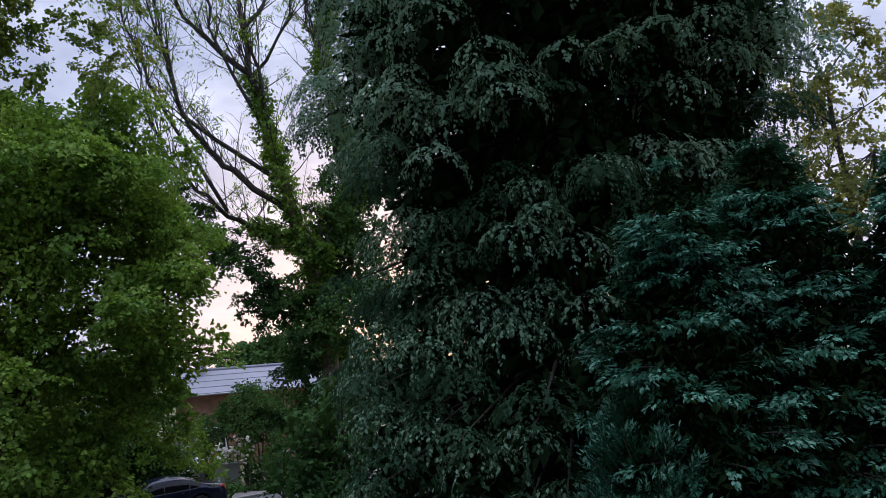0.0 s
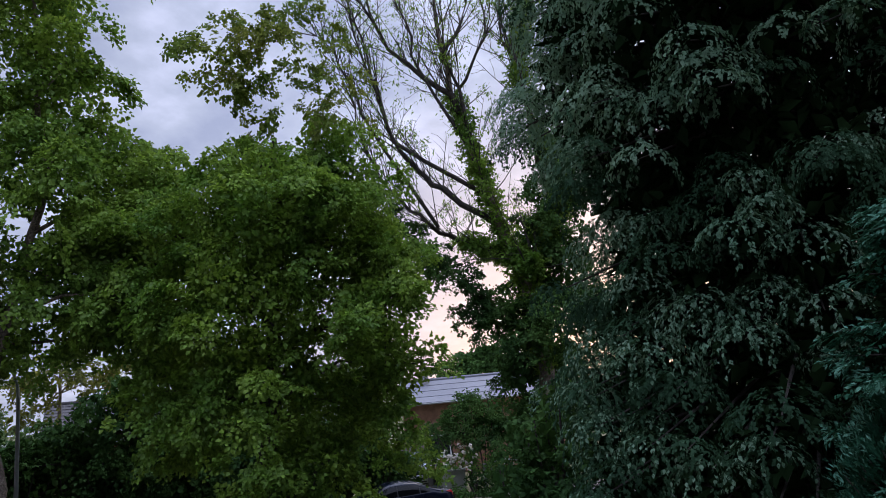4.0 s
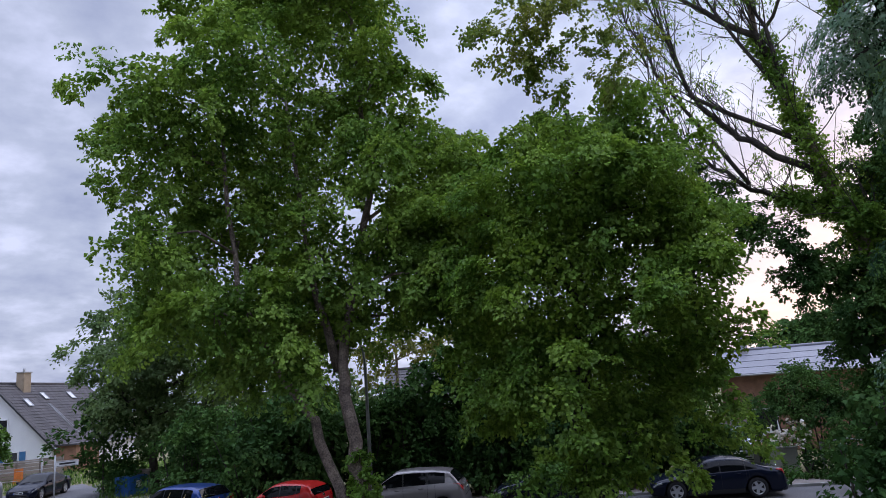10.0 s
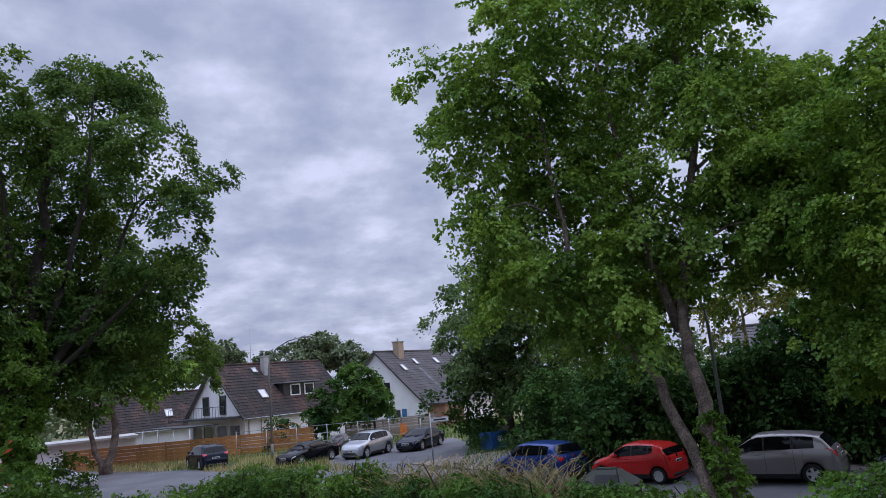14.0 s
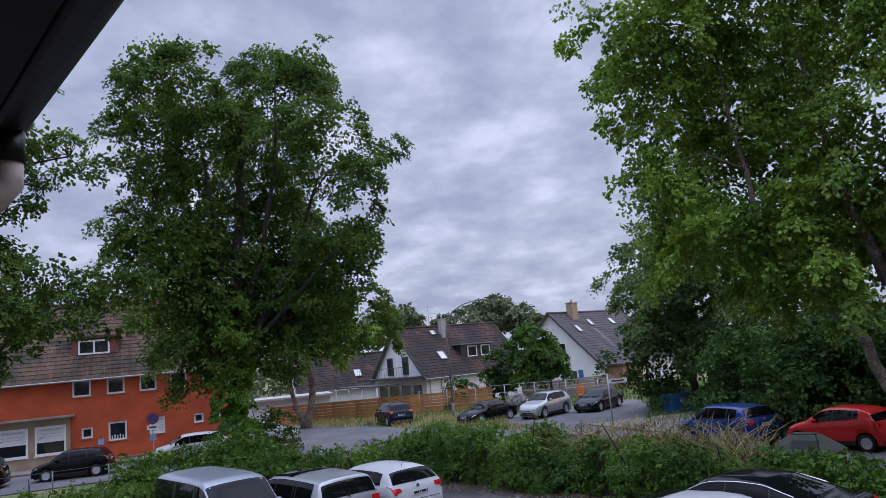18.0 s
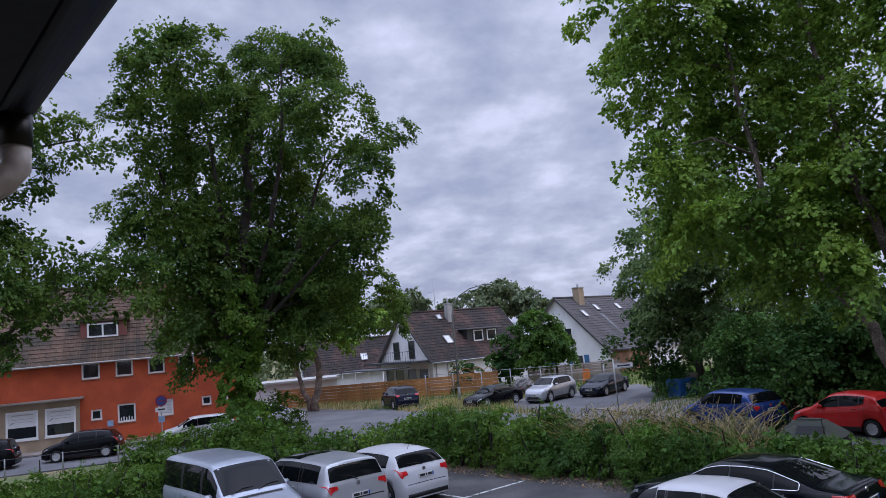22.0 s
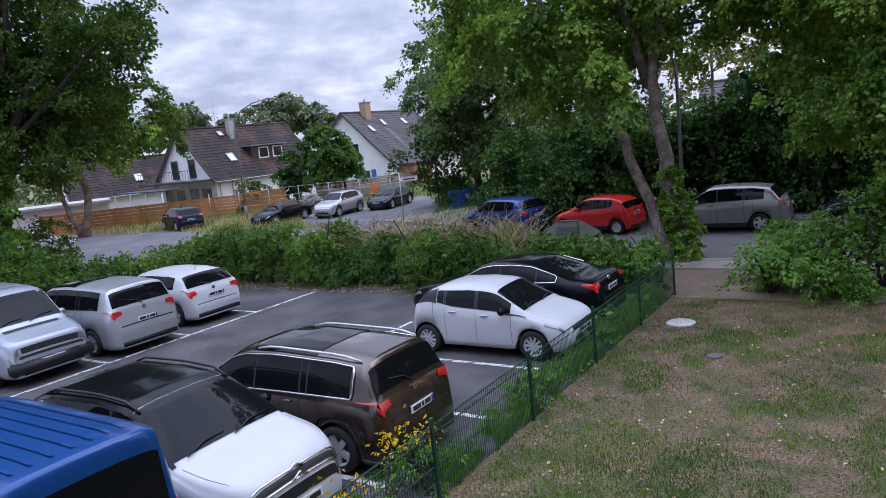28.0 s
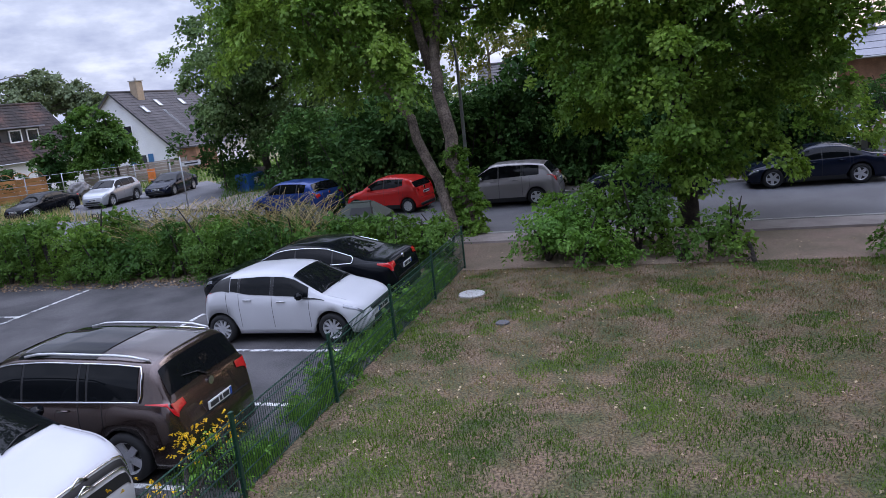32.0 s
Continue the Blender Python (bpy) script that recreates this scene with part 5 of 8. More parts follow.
class Shell:
    """A car's outer skin: u runs 0..1 from nose to tail, v 0..11 from the sill round to the roof's middle."""

    def __init__(self, L, W, H, top, belt, wheels, wr, clear=0.2, tumble=0.74, nose=0.80, tail=0.80, nose_len=0.10, tail_len=0.075, round_by=0.012):
        self.round_by = round_by
        self.L, self.W, self.H, self.top, self.belt, self.wheels, self.wr, self.clear = L, W, H, top, belt, wheels, wr, clear
        self.tumble, self.nose, self.tail, self.nose_len, self.tail_len = tumble, nose, tail, nose_len, tail_len

    def section(self, u):
        L, W, H = self.L, self.W, self.H
        u = min(max(u, 0.0), 1.0)
        x = L / 2 - u * L
        zt = smooth_profile(self.top, u, self.round_by)
        zb = min(smooth_profile(self.belt, u), zt - 0.02)
        w = W / 2
        if u < self.nose_len:
            w *= self.nose + (1 - self.nose) * math.sin(math.pi / 2 * u / self.nose_len) ** 0.8
        if u > 1 - self.tail_len:
            w *= self.tail + (1 - self.tail) * math.sin(math.pi / 2 * (1 - u) / self.tail_len) ** 0.7
        c = max(0.0, min(1.0, (zt - zb - 0.03) / max(0.05, H - smooth_profile(self.belt, 0.5) - 0.03)))
        wr = w * (0.90 - (0.90 - self.tumble) * c)
        z0 = self.clear
        sh = [(w * .80, z0), (w * .955, z0), (w * .975, z0 + .10), (w * .985, z0 + .36 * (zb - z0)), (w, z0 + .74 * (zb - z0)), (w * .965, zb)]
        g0 = (w * .945, zb + .025 * min(1, c * 3))
        gt = (wr, zt - 0.075 * c - 0.012)
        gm = ((g0[0] + gt[0]) / 2 + 0.02 * c, (g0[1] + gt[1]) / 2)
        sh += [g0, gm, gt, (wr * .84, zt - .022 * c - 0.006), (wr * .45, zt - .004), (0.0, zt)]
        for wu in self.wheels:
            dx = x - (L / 2 - wu * L)
            ra = self.wr + 0.055
            if abs(dx) < ra:
                za = self.wr + math.sqrt(ra * ra - dx * dx)
                sh = [(y, max(z, za)) if i < 5 else (y, z) for i, (y, z) in enumerate(sh)]
        return x, sh

    def at(self, u, v, side=1, lift=0.0):
        x, sh = self.section(u)
        i = min(int(v), 10)
        t = v - i
        y, z = sh[i][0] + (sh[i + 1][0] - sh[i][0]) * t, sh[i][1] + (sh[i + 1][1] - sh[i][1]) * t
        if lift:
            e = 0.004
            x2, s2 = self.section(min(1, u + e))
            y2, z2 = s2[i][0] + (s2[i + 1][0] - s2[i][0]) * t, s2[i][1] + (s2[i + 1][1] - s2[i][1]) * t
            du = Vector((x2 - x, y2 - y, z2 - z))
            dv = Vector((0, sh[i + 1][0] - sh[i][0], sh[i + 1][1] - sh[i][1]))
            nrm = dv.cross(du)
            if nrm.length > 1e-9:
                nrm.normalize()
                if nrm.y < -0.2 or nrm.z < -0.4 or (u < .1 and nrm.x < -.5) or (u > .9 and nrm.x > .5):
                    nrm = -nrm
                return Vector((x + nrm.x * lift, (y + nrm.y * lift) * side, z + nrm.z * lift))
        return Vector((x, y * side, z))

    def body(self):
        us = sorted(set([.002 * i for i in range(18)] + [i / 56 for i in range(3, 51)] + [.90 + .0025 * i for i in range(41)]))
        rows = []
        for u in us:
            x, sh = self.section(u)
            rows.append([Vector((x, y, z)) for y, z in sh] + [Vector((x, -y, z)) for y, z in sh[-2::-1]])
        n = len(rows[0])
        v = [p for r in rows for p in r]
        f = [(i * n + k, i * n + k + 1, (i + 1) * n + k + 1, (i + 1) * n + k) for i in range(len(rows) - 1) for k in range(n - 1)]
        f.append(tuple(range(n))[::-1])
        f.append(tuple((len(rows) - 1) * n + k for k in range(n)))
        return v, f

    def u_at(self, z, u0, u1):
        """The station between u0 and u1 at which the middle of the skin is at the height z."""
        return min([u0 + (u1 - u0) * i / 120 for i in range(121)], key=lambda u: abs(smooth_profile(self.top, u, self.round_by) - z))

    def patch(self, u0, u1, v0, v1, side=1, lift=0.008, nu=8, nv=4):
        nu = max(nu, int(abs(u1 - u0) * 70))
        v = [self.at(u0 + (u1 - u0) * i / nu, v0 + (v1 - v0) * j / nv, side, lift) for i in range(nu + 1) for j in range(nv + 1)]
        f = [(i * (nv + 1) + j, (i + 1) * (nv + 1) + j, (i + 1) * (nv + 1) + j + 1, i * (nv + 1) + j + 1) for i in range(nu) for j in range(nv)]
        return v, (f if side < 0 else [q[::-1] for q in f])

    def tail_lamp(self, u0, z, v0, side, half, v_in):
        """A lamp that runs from the flank round the corner on to the tailgate and narrows towards both ends."""
        ua = self.u_at(z, .93, 1)
        v, f, k = [], [], 0
        flank = [(u0 + (ua - u0) * i / 6, .25 + .75 * i / 6) for i in range(7)]
        for u, t in flank:
            for w in (-1, -.33, .33, 1):
                v.append(self.at(u, v0 + .55 + w * .62 * t, side, .010))
        for i in range(1, 9):
            t = i / 8
            h = half * (1 - .55 * t)
            for w in (-1, -.33, .33, 1):
                v.append(self.at(self.u_at(z + w * h + .03 * t, .90, 1), 5.5 + (v_in - 5.5) * t, side, .012))
        for i in range(len(v) // 4 - 1):
            for j in range(3):
                q = (i * 4 + j, i * 4 + j + 1, i * 4 + j + 5, i * 4 + j + 4)
                f.append(q if side > 0 else q[::-1])
        return v, f

    def screen(self, u0, u1, inset=0.25, lift=0.008, v0=8.0):
        a = self.patch(u0, u1, v0 + inset, 11, 1, lift, 8, 5)
        b = self.patch(u0, u1, v0 + inset, 11, -1, lift, 8, 5)
        return joined([a, b])


WHEEL_MESHES = {}


def wheel_meshes(r, style, rim_m):
    key = (round(r, 3), style)
    if key in WHEEL_MESHES:
        return WHEEL_MESHES[key]
    n, w = 28, 0.105

    def lathe(prof):
        v = [(p[0] * math.cos(2 * math.pi * k / n), p[1], p[0] * math.sin(2 * math.pi * k / n)) for k in range(n) for p in prof]
        m = len(prof)
        f = [(k * m + j, ((k + 1) % n) * m + j, ((k + 1) % n) * m + j + 1, k * m + j + 1) for k in range(n) for j in range(m - 1)]
        return v, f
    tyre = lathe([(r * .66, w), (r * .72, w + .012), (r * .90, w + .008), (r * .985, w - .02), (r, 0), (r * .985, -w + .02), (r * .9, -w), (r * .66, -w)])
    rim = [lathe([(r * .67, w - .002), (r * .62, w - .012), (r * .58, w - .05), (r * .2, w - .055), (r * .02, w - .055)]),
           lathe([(r * .16, w - .05), (r * .15, w - .012), (r * .01, w - .008)])]
    count = {"five": 5, "ten": 10, "seven": 7, "cap": 9}[style]
    for k in range(count):
        a = 2 * math.pi * k / count
        half = r * (0.62 * math.pi / count) * (0.36 if style != "cap" else 0.62)
        v, f = box_data(r * .12, r * .64, -half, half, w - .052, w - .014)
        rim.append(([(x * math.cos(a) - y * math.sin(a), z, x * math.sin(a) + y * math.cos(a)) for x, y, z in v], f))
    hole = lathe([(r * .585, w - .049), (r * .02, w - .0545)])
    WHEEL_MESHES[key] = (mesh_of("tyre", *tyre, M["rubber"], True), mesh_of("rim", *joined(rim), rim_m), mesh_of("rim_gap", *hole, M["black_plastic"]))
    return WHEEL_MESHES[key]


HATCH = dict(top=[(0, .50), (.008, .62), (.03, .74), (.10, .86), (.23, .97), (.37, 1.36), (.42, 1.435), (.55, 1.46), (.75, 1.44), (.88, 1.36), (.945, 1.02), (.975, .88), (.99, .62), (1, .50)],
             belt=[(0, .45), (.05, .66), (.24, .90), (.6, .95), (.9, 1.0), (1, 1.0)], sides=[(.30, .475), (.485, .70), (.715, .82)], front=(.245, .385), rear=(.875, .940), lamps=(.02, .095, 4.6, 6.2), tails=(.912, .950, 4.8, 6.0))
SALOON = dict(top=[(0, .48), (.008, .62), (.03, .72), (.10, .82), (.27, .96), (.42, 1.38), (.48, 1.44), (.58, 1.46), (.68, 1.42), (.86, 1.08), (.95, 1.04), (.985, .96), (.993, .6), (1, .48)],
              belt=[(0, .45), (.05, .66), (.27, .88), (.6, .93), (.85, .99), (.97, .98), (1, .96)], sides=[(.335, .515), (.525, .70), (.71, .79)], front=(.28, .43), rear=(.70, .845), lamps=(.015, .08, 4.6, 6.2), tails=(.935, .968, 4.5, 6.0))
ESTATE = dict(rail=.465, top=[(0, .55), (.008, .68), (.03, .80), (.10, .93), (.21, 1.06), (.36, 1.53), (.42, 1.60), (.55, 1.635), (.80, 1.61), (.925, 1.56), (.962, 1.15), (.982, .98), (.993, .68), (1, .52)],
              belt=[(0, .5), (.05, .72), (.24, .98), (.6, 1.03), (.9, 1.06), (1, 1.06)], sides=[(.285, .47), (.48, .67), (.68, .70), (.71, .875)], front=(.225, .37), rear=(.929, .963), lamps=(.02, .095, 4.7, 6.2), tails=(.915, .955, 4.9, 6.0))
SUV = dict(top=[(0, .60), (.008, .74), (.03, .86), (.09, .97), (.25, 1.10), (.38, 1.55), (.43, 1.62), (.56, 1.655), (.78, 1.62), (.88, 1.53), (.945, 1.14), (.975, 1.0), (.99, .70), (1, .55)],
           belt=[(0, .55), (.05, .78), (.25, 1.03), (.6, 1.07), (.9, 1.13), (1, 1.12)], sides=[(.315, .49), (.50, .69), (.705, .82)], front=(.265, .395), rear=(.885, .945), lamps=(.012, .095, 5.0, 6.3), tails=(.91, .950, 4.9, 6.0))
CROSS = dict(round_by=.005, nose=.64, nose_len=.15, top=[(0, .54), (.005, .68), (.012, .80), (.035, .92), (.10, 1.0), (.20, 1.06), (.235, 1.085), (.40, 1.56), (.45, 1.63), (.58, 1.665), (.78, 1.63), (.88, 1.53), (.945, 1.14), (.975, 1.0), (.99, .70), (1, .55)],
             belt=[(0, .5), (.05, .78), (.24, 1.02), (.6, 1.07), (.9, 1.13), (1, 1.12)], sides=[(.315, .49), (.50, .69), (.705, .82)], front=(.245, .415), rear=(.885, .945), lamps=(.012, .085, 4.9, 5.5), tails=(.91, .950, 4.9, 6.0))
VAN = dict(nose=.86, nose_len=.08, top=[(0, .62), (.003, .72), (.008, .90), (.02, .99), (.08, 1.06), (.17, 1.18), (.305, 1.80), (.36, 1.90), (.5, 1.94), (.9, 1.94), (.962, 1.92), (.972, 1.86), (.986, 1.05), (.993, .7), (1, .55)], round_by=.004,
           belt=[(0, .5), (.05, .85), (.17, 1.10), (.5, 1.14), (.95, 1.14), (1, 1.14)], sides=[(.235, .40), (.43, .66), (.69, .945)], front=(.185, .31), rear=(.974, .9855), lamps=(.008, .03, 4.6, 5.6), tails=(.962, .973, 3.2, 5.2))
CITY = dict(top=[(0, .50), (.01, .64), (.04, .76), (.12, .88), (.24, .99), (.42, 1.40), (.48, 1.455), (.60, 1.475), (.80, 1.43), (.89, 1.33), (.955, 1.02), (.98, .86), (.992, .62), (1, .5)],
            belt=[(0, .46), (.06, .70), (.26, .90), (.5, .95), (.7, 1.0), (.85, 1.12), (1, 1.04)], sides=[(.33, .535), (.555, .74), (.755, .80)], front=(.255, .425), rear=(.91, .955), lamps=(.03, .13, 4.8, 6.3), tails=(.925, .957, 4.9, 6.0))


def nose_band(sh, ob, name, z0, z1, v0, material):
    """A strip across a car's nose between two heights."""
    u0, u1 = sh.u_at(z0, 0, .06), sh.u_at(z1, 0, .06)
    part(name, mesh_of(name, *joined([sh.patch(u0, u1, v0, 11, q, .008, 5, 14) for q in (1, -1)]), material, True), ob)


def car(name, at, turn, shape, L, W, H, paint_m, label, wheel=0.31, axles=(.185, .80), style="five", rim_m=None, roof_m=None, rails=None, chrome_line=False,
        group="parked cars", belt_trim=None, grille=True, category="car", aerial=False, clear=0.2, tumble=0.74, roof_glass=None, lower_trim=True, ribs="", dark_quarter=False, chevrons=False, pillar_m=None, boxy_front=False):
    """A parked car, nose towards +x before turning. shape: one of the profiles above, scaled to L, W, H."""
    top0 = max(z for _, z in shape["top"])
    k = H / top0
    sc = lambda pts: [(u, z * k if z > 0.6 else z) for u, z in pts]
    sh = Shell(L, W, H, sc(shape["top"]), sc(shape["belt"]), axles, wheel, clear, tumble, nose=shape.get("nose", 0.75), nose_len=shape.get("nose_len", 0.12), round_by=shape.get("round_by", 0.012))
    rng = RNG_CAR
    tail_z = H * (.60 if shape is not SALOON else .62)
    ob = thing(name, at, turn, label, category, group)
    v, f = sh.body()
    part("body", mesh_of("body", v, f, paint_m, True), ob)
    part("underbody", mesh_of("underbody", *box_data(-L * .46, L * .46, -W * .37, W * .37, clear - .06, .62), M["black_plastic"]), ob)
    for side in (1, -1):
        for a, b in shape["sides"]:
            part("side_window", mesh_of("side_window", *sh.patch(a, b, 6.12, 7.93, side), M["side_glass"], True), ob)
        if chrome_line:
            a0, b0 = shape["sides"][0][0] - .008, shape["sides"][-1][1] + .008
            loop_pts = [sh.at(a0 + (b0 - a0) * q / 16, 6.06, side, .014) for q in range(17)] + [sh.at(b0 + .006, 6.06 + 1.9 * q / 5, side, .014) for q in range(1, 5)] + [sh.at(b0 - (b0 - a0) * q / 16, 7.98, side, .014) for q in range(17)]
            tube("window_trim", loop_pts, .013, M["chrome"], ob, 6, "chrome window trim")
        for u in [shape["sides"][0][0] - .005] + [(p[1] + q[0]) / 2 for p, q in zip(shape["sides"][:2], shape["sides"][1:])] + [axles[1] - .055]:
            part("door_seam", mesh_of("door_seam", *sh.patch(u, u + .0022, 2.2, 5.9, side, 0.003, 1, 8), M["black_plastic"]), ob)
        for u in (shape["sides"][0][1] - .045, shape["sides"][1][1] - .045):
            p = sh.at(u, 4.7, side, 0.02)
            part("door_handle", mesh_of("door_handle", *box_data(-.09, .09, -.012, .012, -.014, .014, .006), paint_m, True), ob).location = p
        p = sh.at(shape["sides"][0][0] + .035, 6.1, side, 0.09)
        m = part("mirror", mesh_of("mirror", *box_data(-.06, .07, -.09, .09, -.06, .07, .03), belt_trim or paint_m, True), ob)
        m.location = p + Vector((0, 0.03 * side, 0.02))
        a, b, v0, v1 = shape["lamps"]
        part("headlight", mesh_of("headlight", *sh.patch(a, b, v0, v1, side, 0.006), M["lamp_clear"], True), ob)
        a, b, v0, v1 = shape["tails"]
        part("tail_light", mesh_of("tail_light", *sh.tail_lamp(a - .012, tail_z, v0, side, .10 if shape is not VAN else .16, 9.2 if shape is not VAN else 6.6), M["tail_red"], True), ob)
        for q, r in zip(shape["sides"][:-1], shape["sides"][1:]):
            part("pillar", mesh_of("pillar", *sh.patch(q[1] + .001, r[0] - .001, 6.12, 7.93, side, 0.006), M["black_plastic"], True), ob)
        if lower_trim:
            part("sill_trim", mesh_of("sill_trim", *sh.patch(axles[0] + wheel / L + .02, axles[1] - wheel / L - .02, 1.0, 2.2, side, 0.006, 4, 2), M["black_plastic"]), ob)
        for wu in axles:
            mx = L / 2 - wu * L
            tyre, rim, gap = wheel_meshes(wheel, style, rim_m or M["rim"])
            w = part("wheel", tyre, ob)
            w.matrix_basis = pose(mx, side * (W / 2 - .115), wheel, 0, rng.uniform(0, 70), 0 if side > 0 else 180)
            part("rim", rim, w)
            part("rim_gap", gap, w)
            ra = wheel + .052
            arc = [(mx + ra * math.cos(math.pi * (q / 14 * 1.16 - .08)), wheel + ra * math.sin(math.pi * (q / 14 * 1.16 - .08))) for q in range(15)]
            lv = [(x, side * y, z) for x, z in arc for y in (W * .30, W * .474)]
            part("wheel_liner", mesh_of("wheel_liner", lv, [(2 * q, 2 * q + 1, 2 * q + 3, 2 * q + 2) for q in range(14)], M["black_plastic"], True), ob)
        if rails:
            us = [shape.get("rail", .40) + .054 * i for i in range(9)]
            pts = [sh.at(u, 8.75, side, 0.02 if i in (0, 8) else 0.055) for i, u in enumerate(us)]
            tube("roof_rail", pts, 0.018, M[rails], ob, 6)
    part("windscreen", mesh_of("windscreen", *sh.screen(*shape["front"]), M["auto_glass"], True), ob)
    part("rear_window", mesh_of("rear_window", *sh.screen(*shape["rear"]), M["auto_glass"], True), ob)
    if roof_m:
        part("roof_panel", mesh_of("roof_panel", *sh.screen(shape["front"][1] + .004, shape["rear"][0] - .004, -0.05, 0.012), roof_m, True), ob, "contrasting roof")
    if roof_glass:
        part("glass_roof", mesh_of("glass_roof", *sh.screen(*roof_glass, 0.55, 0.008), M["auto_glass"], True), ob, "dark glass roof panel")
    for s, z in ((1, .50), (-1, .78)):
        x = L / 2 + .012 if s > 0 else sh.at(sh.u_at(z * k, .93, 1), 11).x - .035
        pl = part("number_plate", mesh_of("number_plate", *box_data(-.008, .008, -.26, .26, -.055, .055, .004), M["plate"]), ob)
        pl.location = (x, 0, z * (k if s < 0 else 1))
        for y0, y1 in ((-.19, -.06), (-.03, .02), (.05, .22)):
            part("bar", mesh_of("bar", *box_data(s * .009 - .003, s * .009 + .003, y0, y1, -.032, .032), M["plate_bar"]), pl)
        part("band", mesh_of("band", *box_data(s * .009 - .003, s * .009 + .003, -.255, -.215, -.05, .05), M["plate_blue"]), pl)
    if ribs == "across":
        for i in range(5):
            u = shape["front"][1] + .09 + i * .085
            part("roof_rib", mesh_of("roof_rib", *sh.screen(u, u + .014, .7, .012), paint_m), ob)
    if ribs == "along":
        for i in range(4):
            for side in (1, -1):
                part("roof_rib", mesh_of("roof_rib", *sh.patch(shape["front"][1] + .06, .93, 9.25 + i * .48, 9.37 + i * .48, side, .014, 8, 1), paint_m), ob)
    if dark_quarter:
        for side in (1, -1):
            part("dark_quarter", mesh_of("dark_quarter", *sh.patch(shape["sides"][-1][1] + .004, .945, 5.6, 8.6, side, .007, 8, 6), M["black_plastic"], True), ob)
            part("dark_pillar", mesh_of("dark_pillar", *sh.patch(shape["front"][0] - .02, shape["sides"][0][0] + .03, 5.2, 6.1, side, .007, 8, 3), M["black_plastic"], True), ob)
    if pillar_m:
        for side in (1, -1):
            part("front_pillar", mesh_of("front_pillar", *sh.patch(shape["front"][0] - .012, shape["front"][1] + .02, 7.55, 8.3, side, .006, 10, 3), pillar_m, True), ob)
            part("roof_frame", mesh_of("roof_frame", *sh.patch(shape["front"][1] - .02, shape["rear"][0] + .02, 7.94, 8.35, side, .006, 16, 2), pillar_m, True), ob)
    if chevrons:
        for z, r in ((.875, .011), (.775, .011)):
            u = sh.u_at(z, 0, .06)
            pts = [sh.at(u, 6.2 + .25 * i, -1, .012) for i in range(20)] + [sh.at(u, 11 - .25 * i, 1, .012) for i in range(20)]
            tube("chrome_strip", pts, r, M["chrome"], ob, 6)
        nose_band(sh, ob, "upper_grille", .79, .855, 6.4, M["black_plastic"])
        nose_band(sh, ob, "grille", .60, .72, 6.2, M["black_plastic"])
        for z in (.79, .87):
            m0 = sh.at(sh.u_at(z, 0, .06), 11, 1, .03)
            tube("badge", [m0 + Vector((0, -.12, -.035)), m0 + Vector((0, 0, .035)), m0 + Vector((0, .12, -.035))], .014, M["chrome"], ob, 6)
    if boxy_front:
        nose_band(sh, ob, "front_grille", .76, .88, 8.9, M["black_plastic"])
        nose_band(sh, ob, "lower_grille", .65, .71, 8.2, M["black_plastic"])
        for side in (1, -1):
            part("headlamp", mesh_of("headlamp", *sh.patch(sh.u_at(.75, 0, .06), sh.u_at(.89, 0, .06), 6.3, 8.8, side, .010, 4, 6), M["lamp_clear"], True), ob)
        part("bumper", mesh_of("bumper", *box_data(L / 2 - .16, L / 2 + .05, -W * .49, W * .49, .30, .58, .05), M["black_plastic"], True), ob, "dark grey bumper")
        part("air_intake", mesh_of("air_intake", *sh.screen(.135, .155, 1.3, .012), M["black_plastic"], True), ob)
    part("front_bumper_trim", mesh_of("front_bumper_trim", *box_data(L / 2 - .10, L / 2 + .010, -W * .36, W * .36, clear + .01, clear + .12, .02), M["black_plastic"], True), ob)
    if grille and not chevrons and not boxy_front:
        for j, (z, hgt) in enumerate(((.40, .06), (.62, .045))):
            z *= k
            part("grille", mesh_of("grille", *box_data(L / 2 - .06, L / 2 + .006 - j * .012, -W * .28, W * .28, z - hgt, z + hgt, .012), M["black_plastic"], True), ob)
    part("rear_bumper_trim", mesh_of("rear_bumper_trim", *box_data(-L / 2 - .008, -L / 2 + .08, -W * .40, W * .40, clear + .02, clear + .17, .02), M["black_plastic"], True), ob)
    # tailgate: seam, maker's badge, wiper
    if shape is not VAN:
        ub = sh.u_at(tail_z - .26, .93, 1)
        part("tailgate_seam", mesh_of("tailgate_seam", *joined([sh.patch(ub, ub + .0016, 8.2, 11, q, .006, 1, 12) for q in (1, -1)]), M["black_plastic"]), ob)
        m0 = sh.at(sh.u_at(tail_z + .05, .93, 1), 11, 1, .016)
        disc_v = [m0 + Vector((-.004, .055 * math.cos(2 * math.pi * q / 14), .055 * math.sin(2 * math.pi * q / 14))) for q in range(14)]
        part("badge", mesh_of("badge", disc_v + [p + Vector((.02, 0, 0)) for p in disc_v], [tuple(range(14))] + [(q, (q + 1) % 14, 14 + (q + 1) % 14, 14 + q) for q in range(14)], M["chrome"]), ob)
        if shape is not SALOON:
            r1 = shape["rear"][1]
            tube("rear_wiper", [sh.at(r1 + .004, 11, 1, .02), sh.at(r1 - .006, 10.6, 1, .024), sh.at(r1 - .012, 9.7, 1, .022)], [.012, .010, .006], M["black_plastic"], ob, 5)
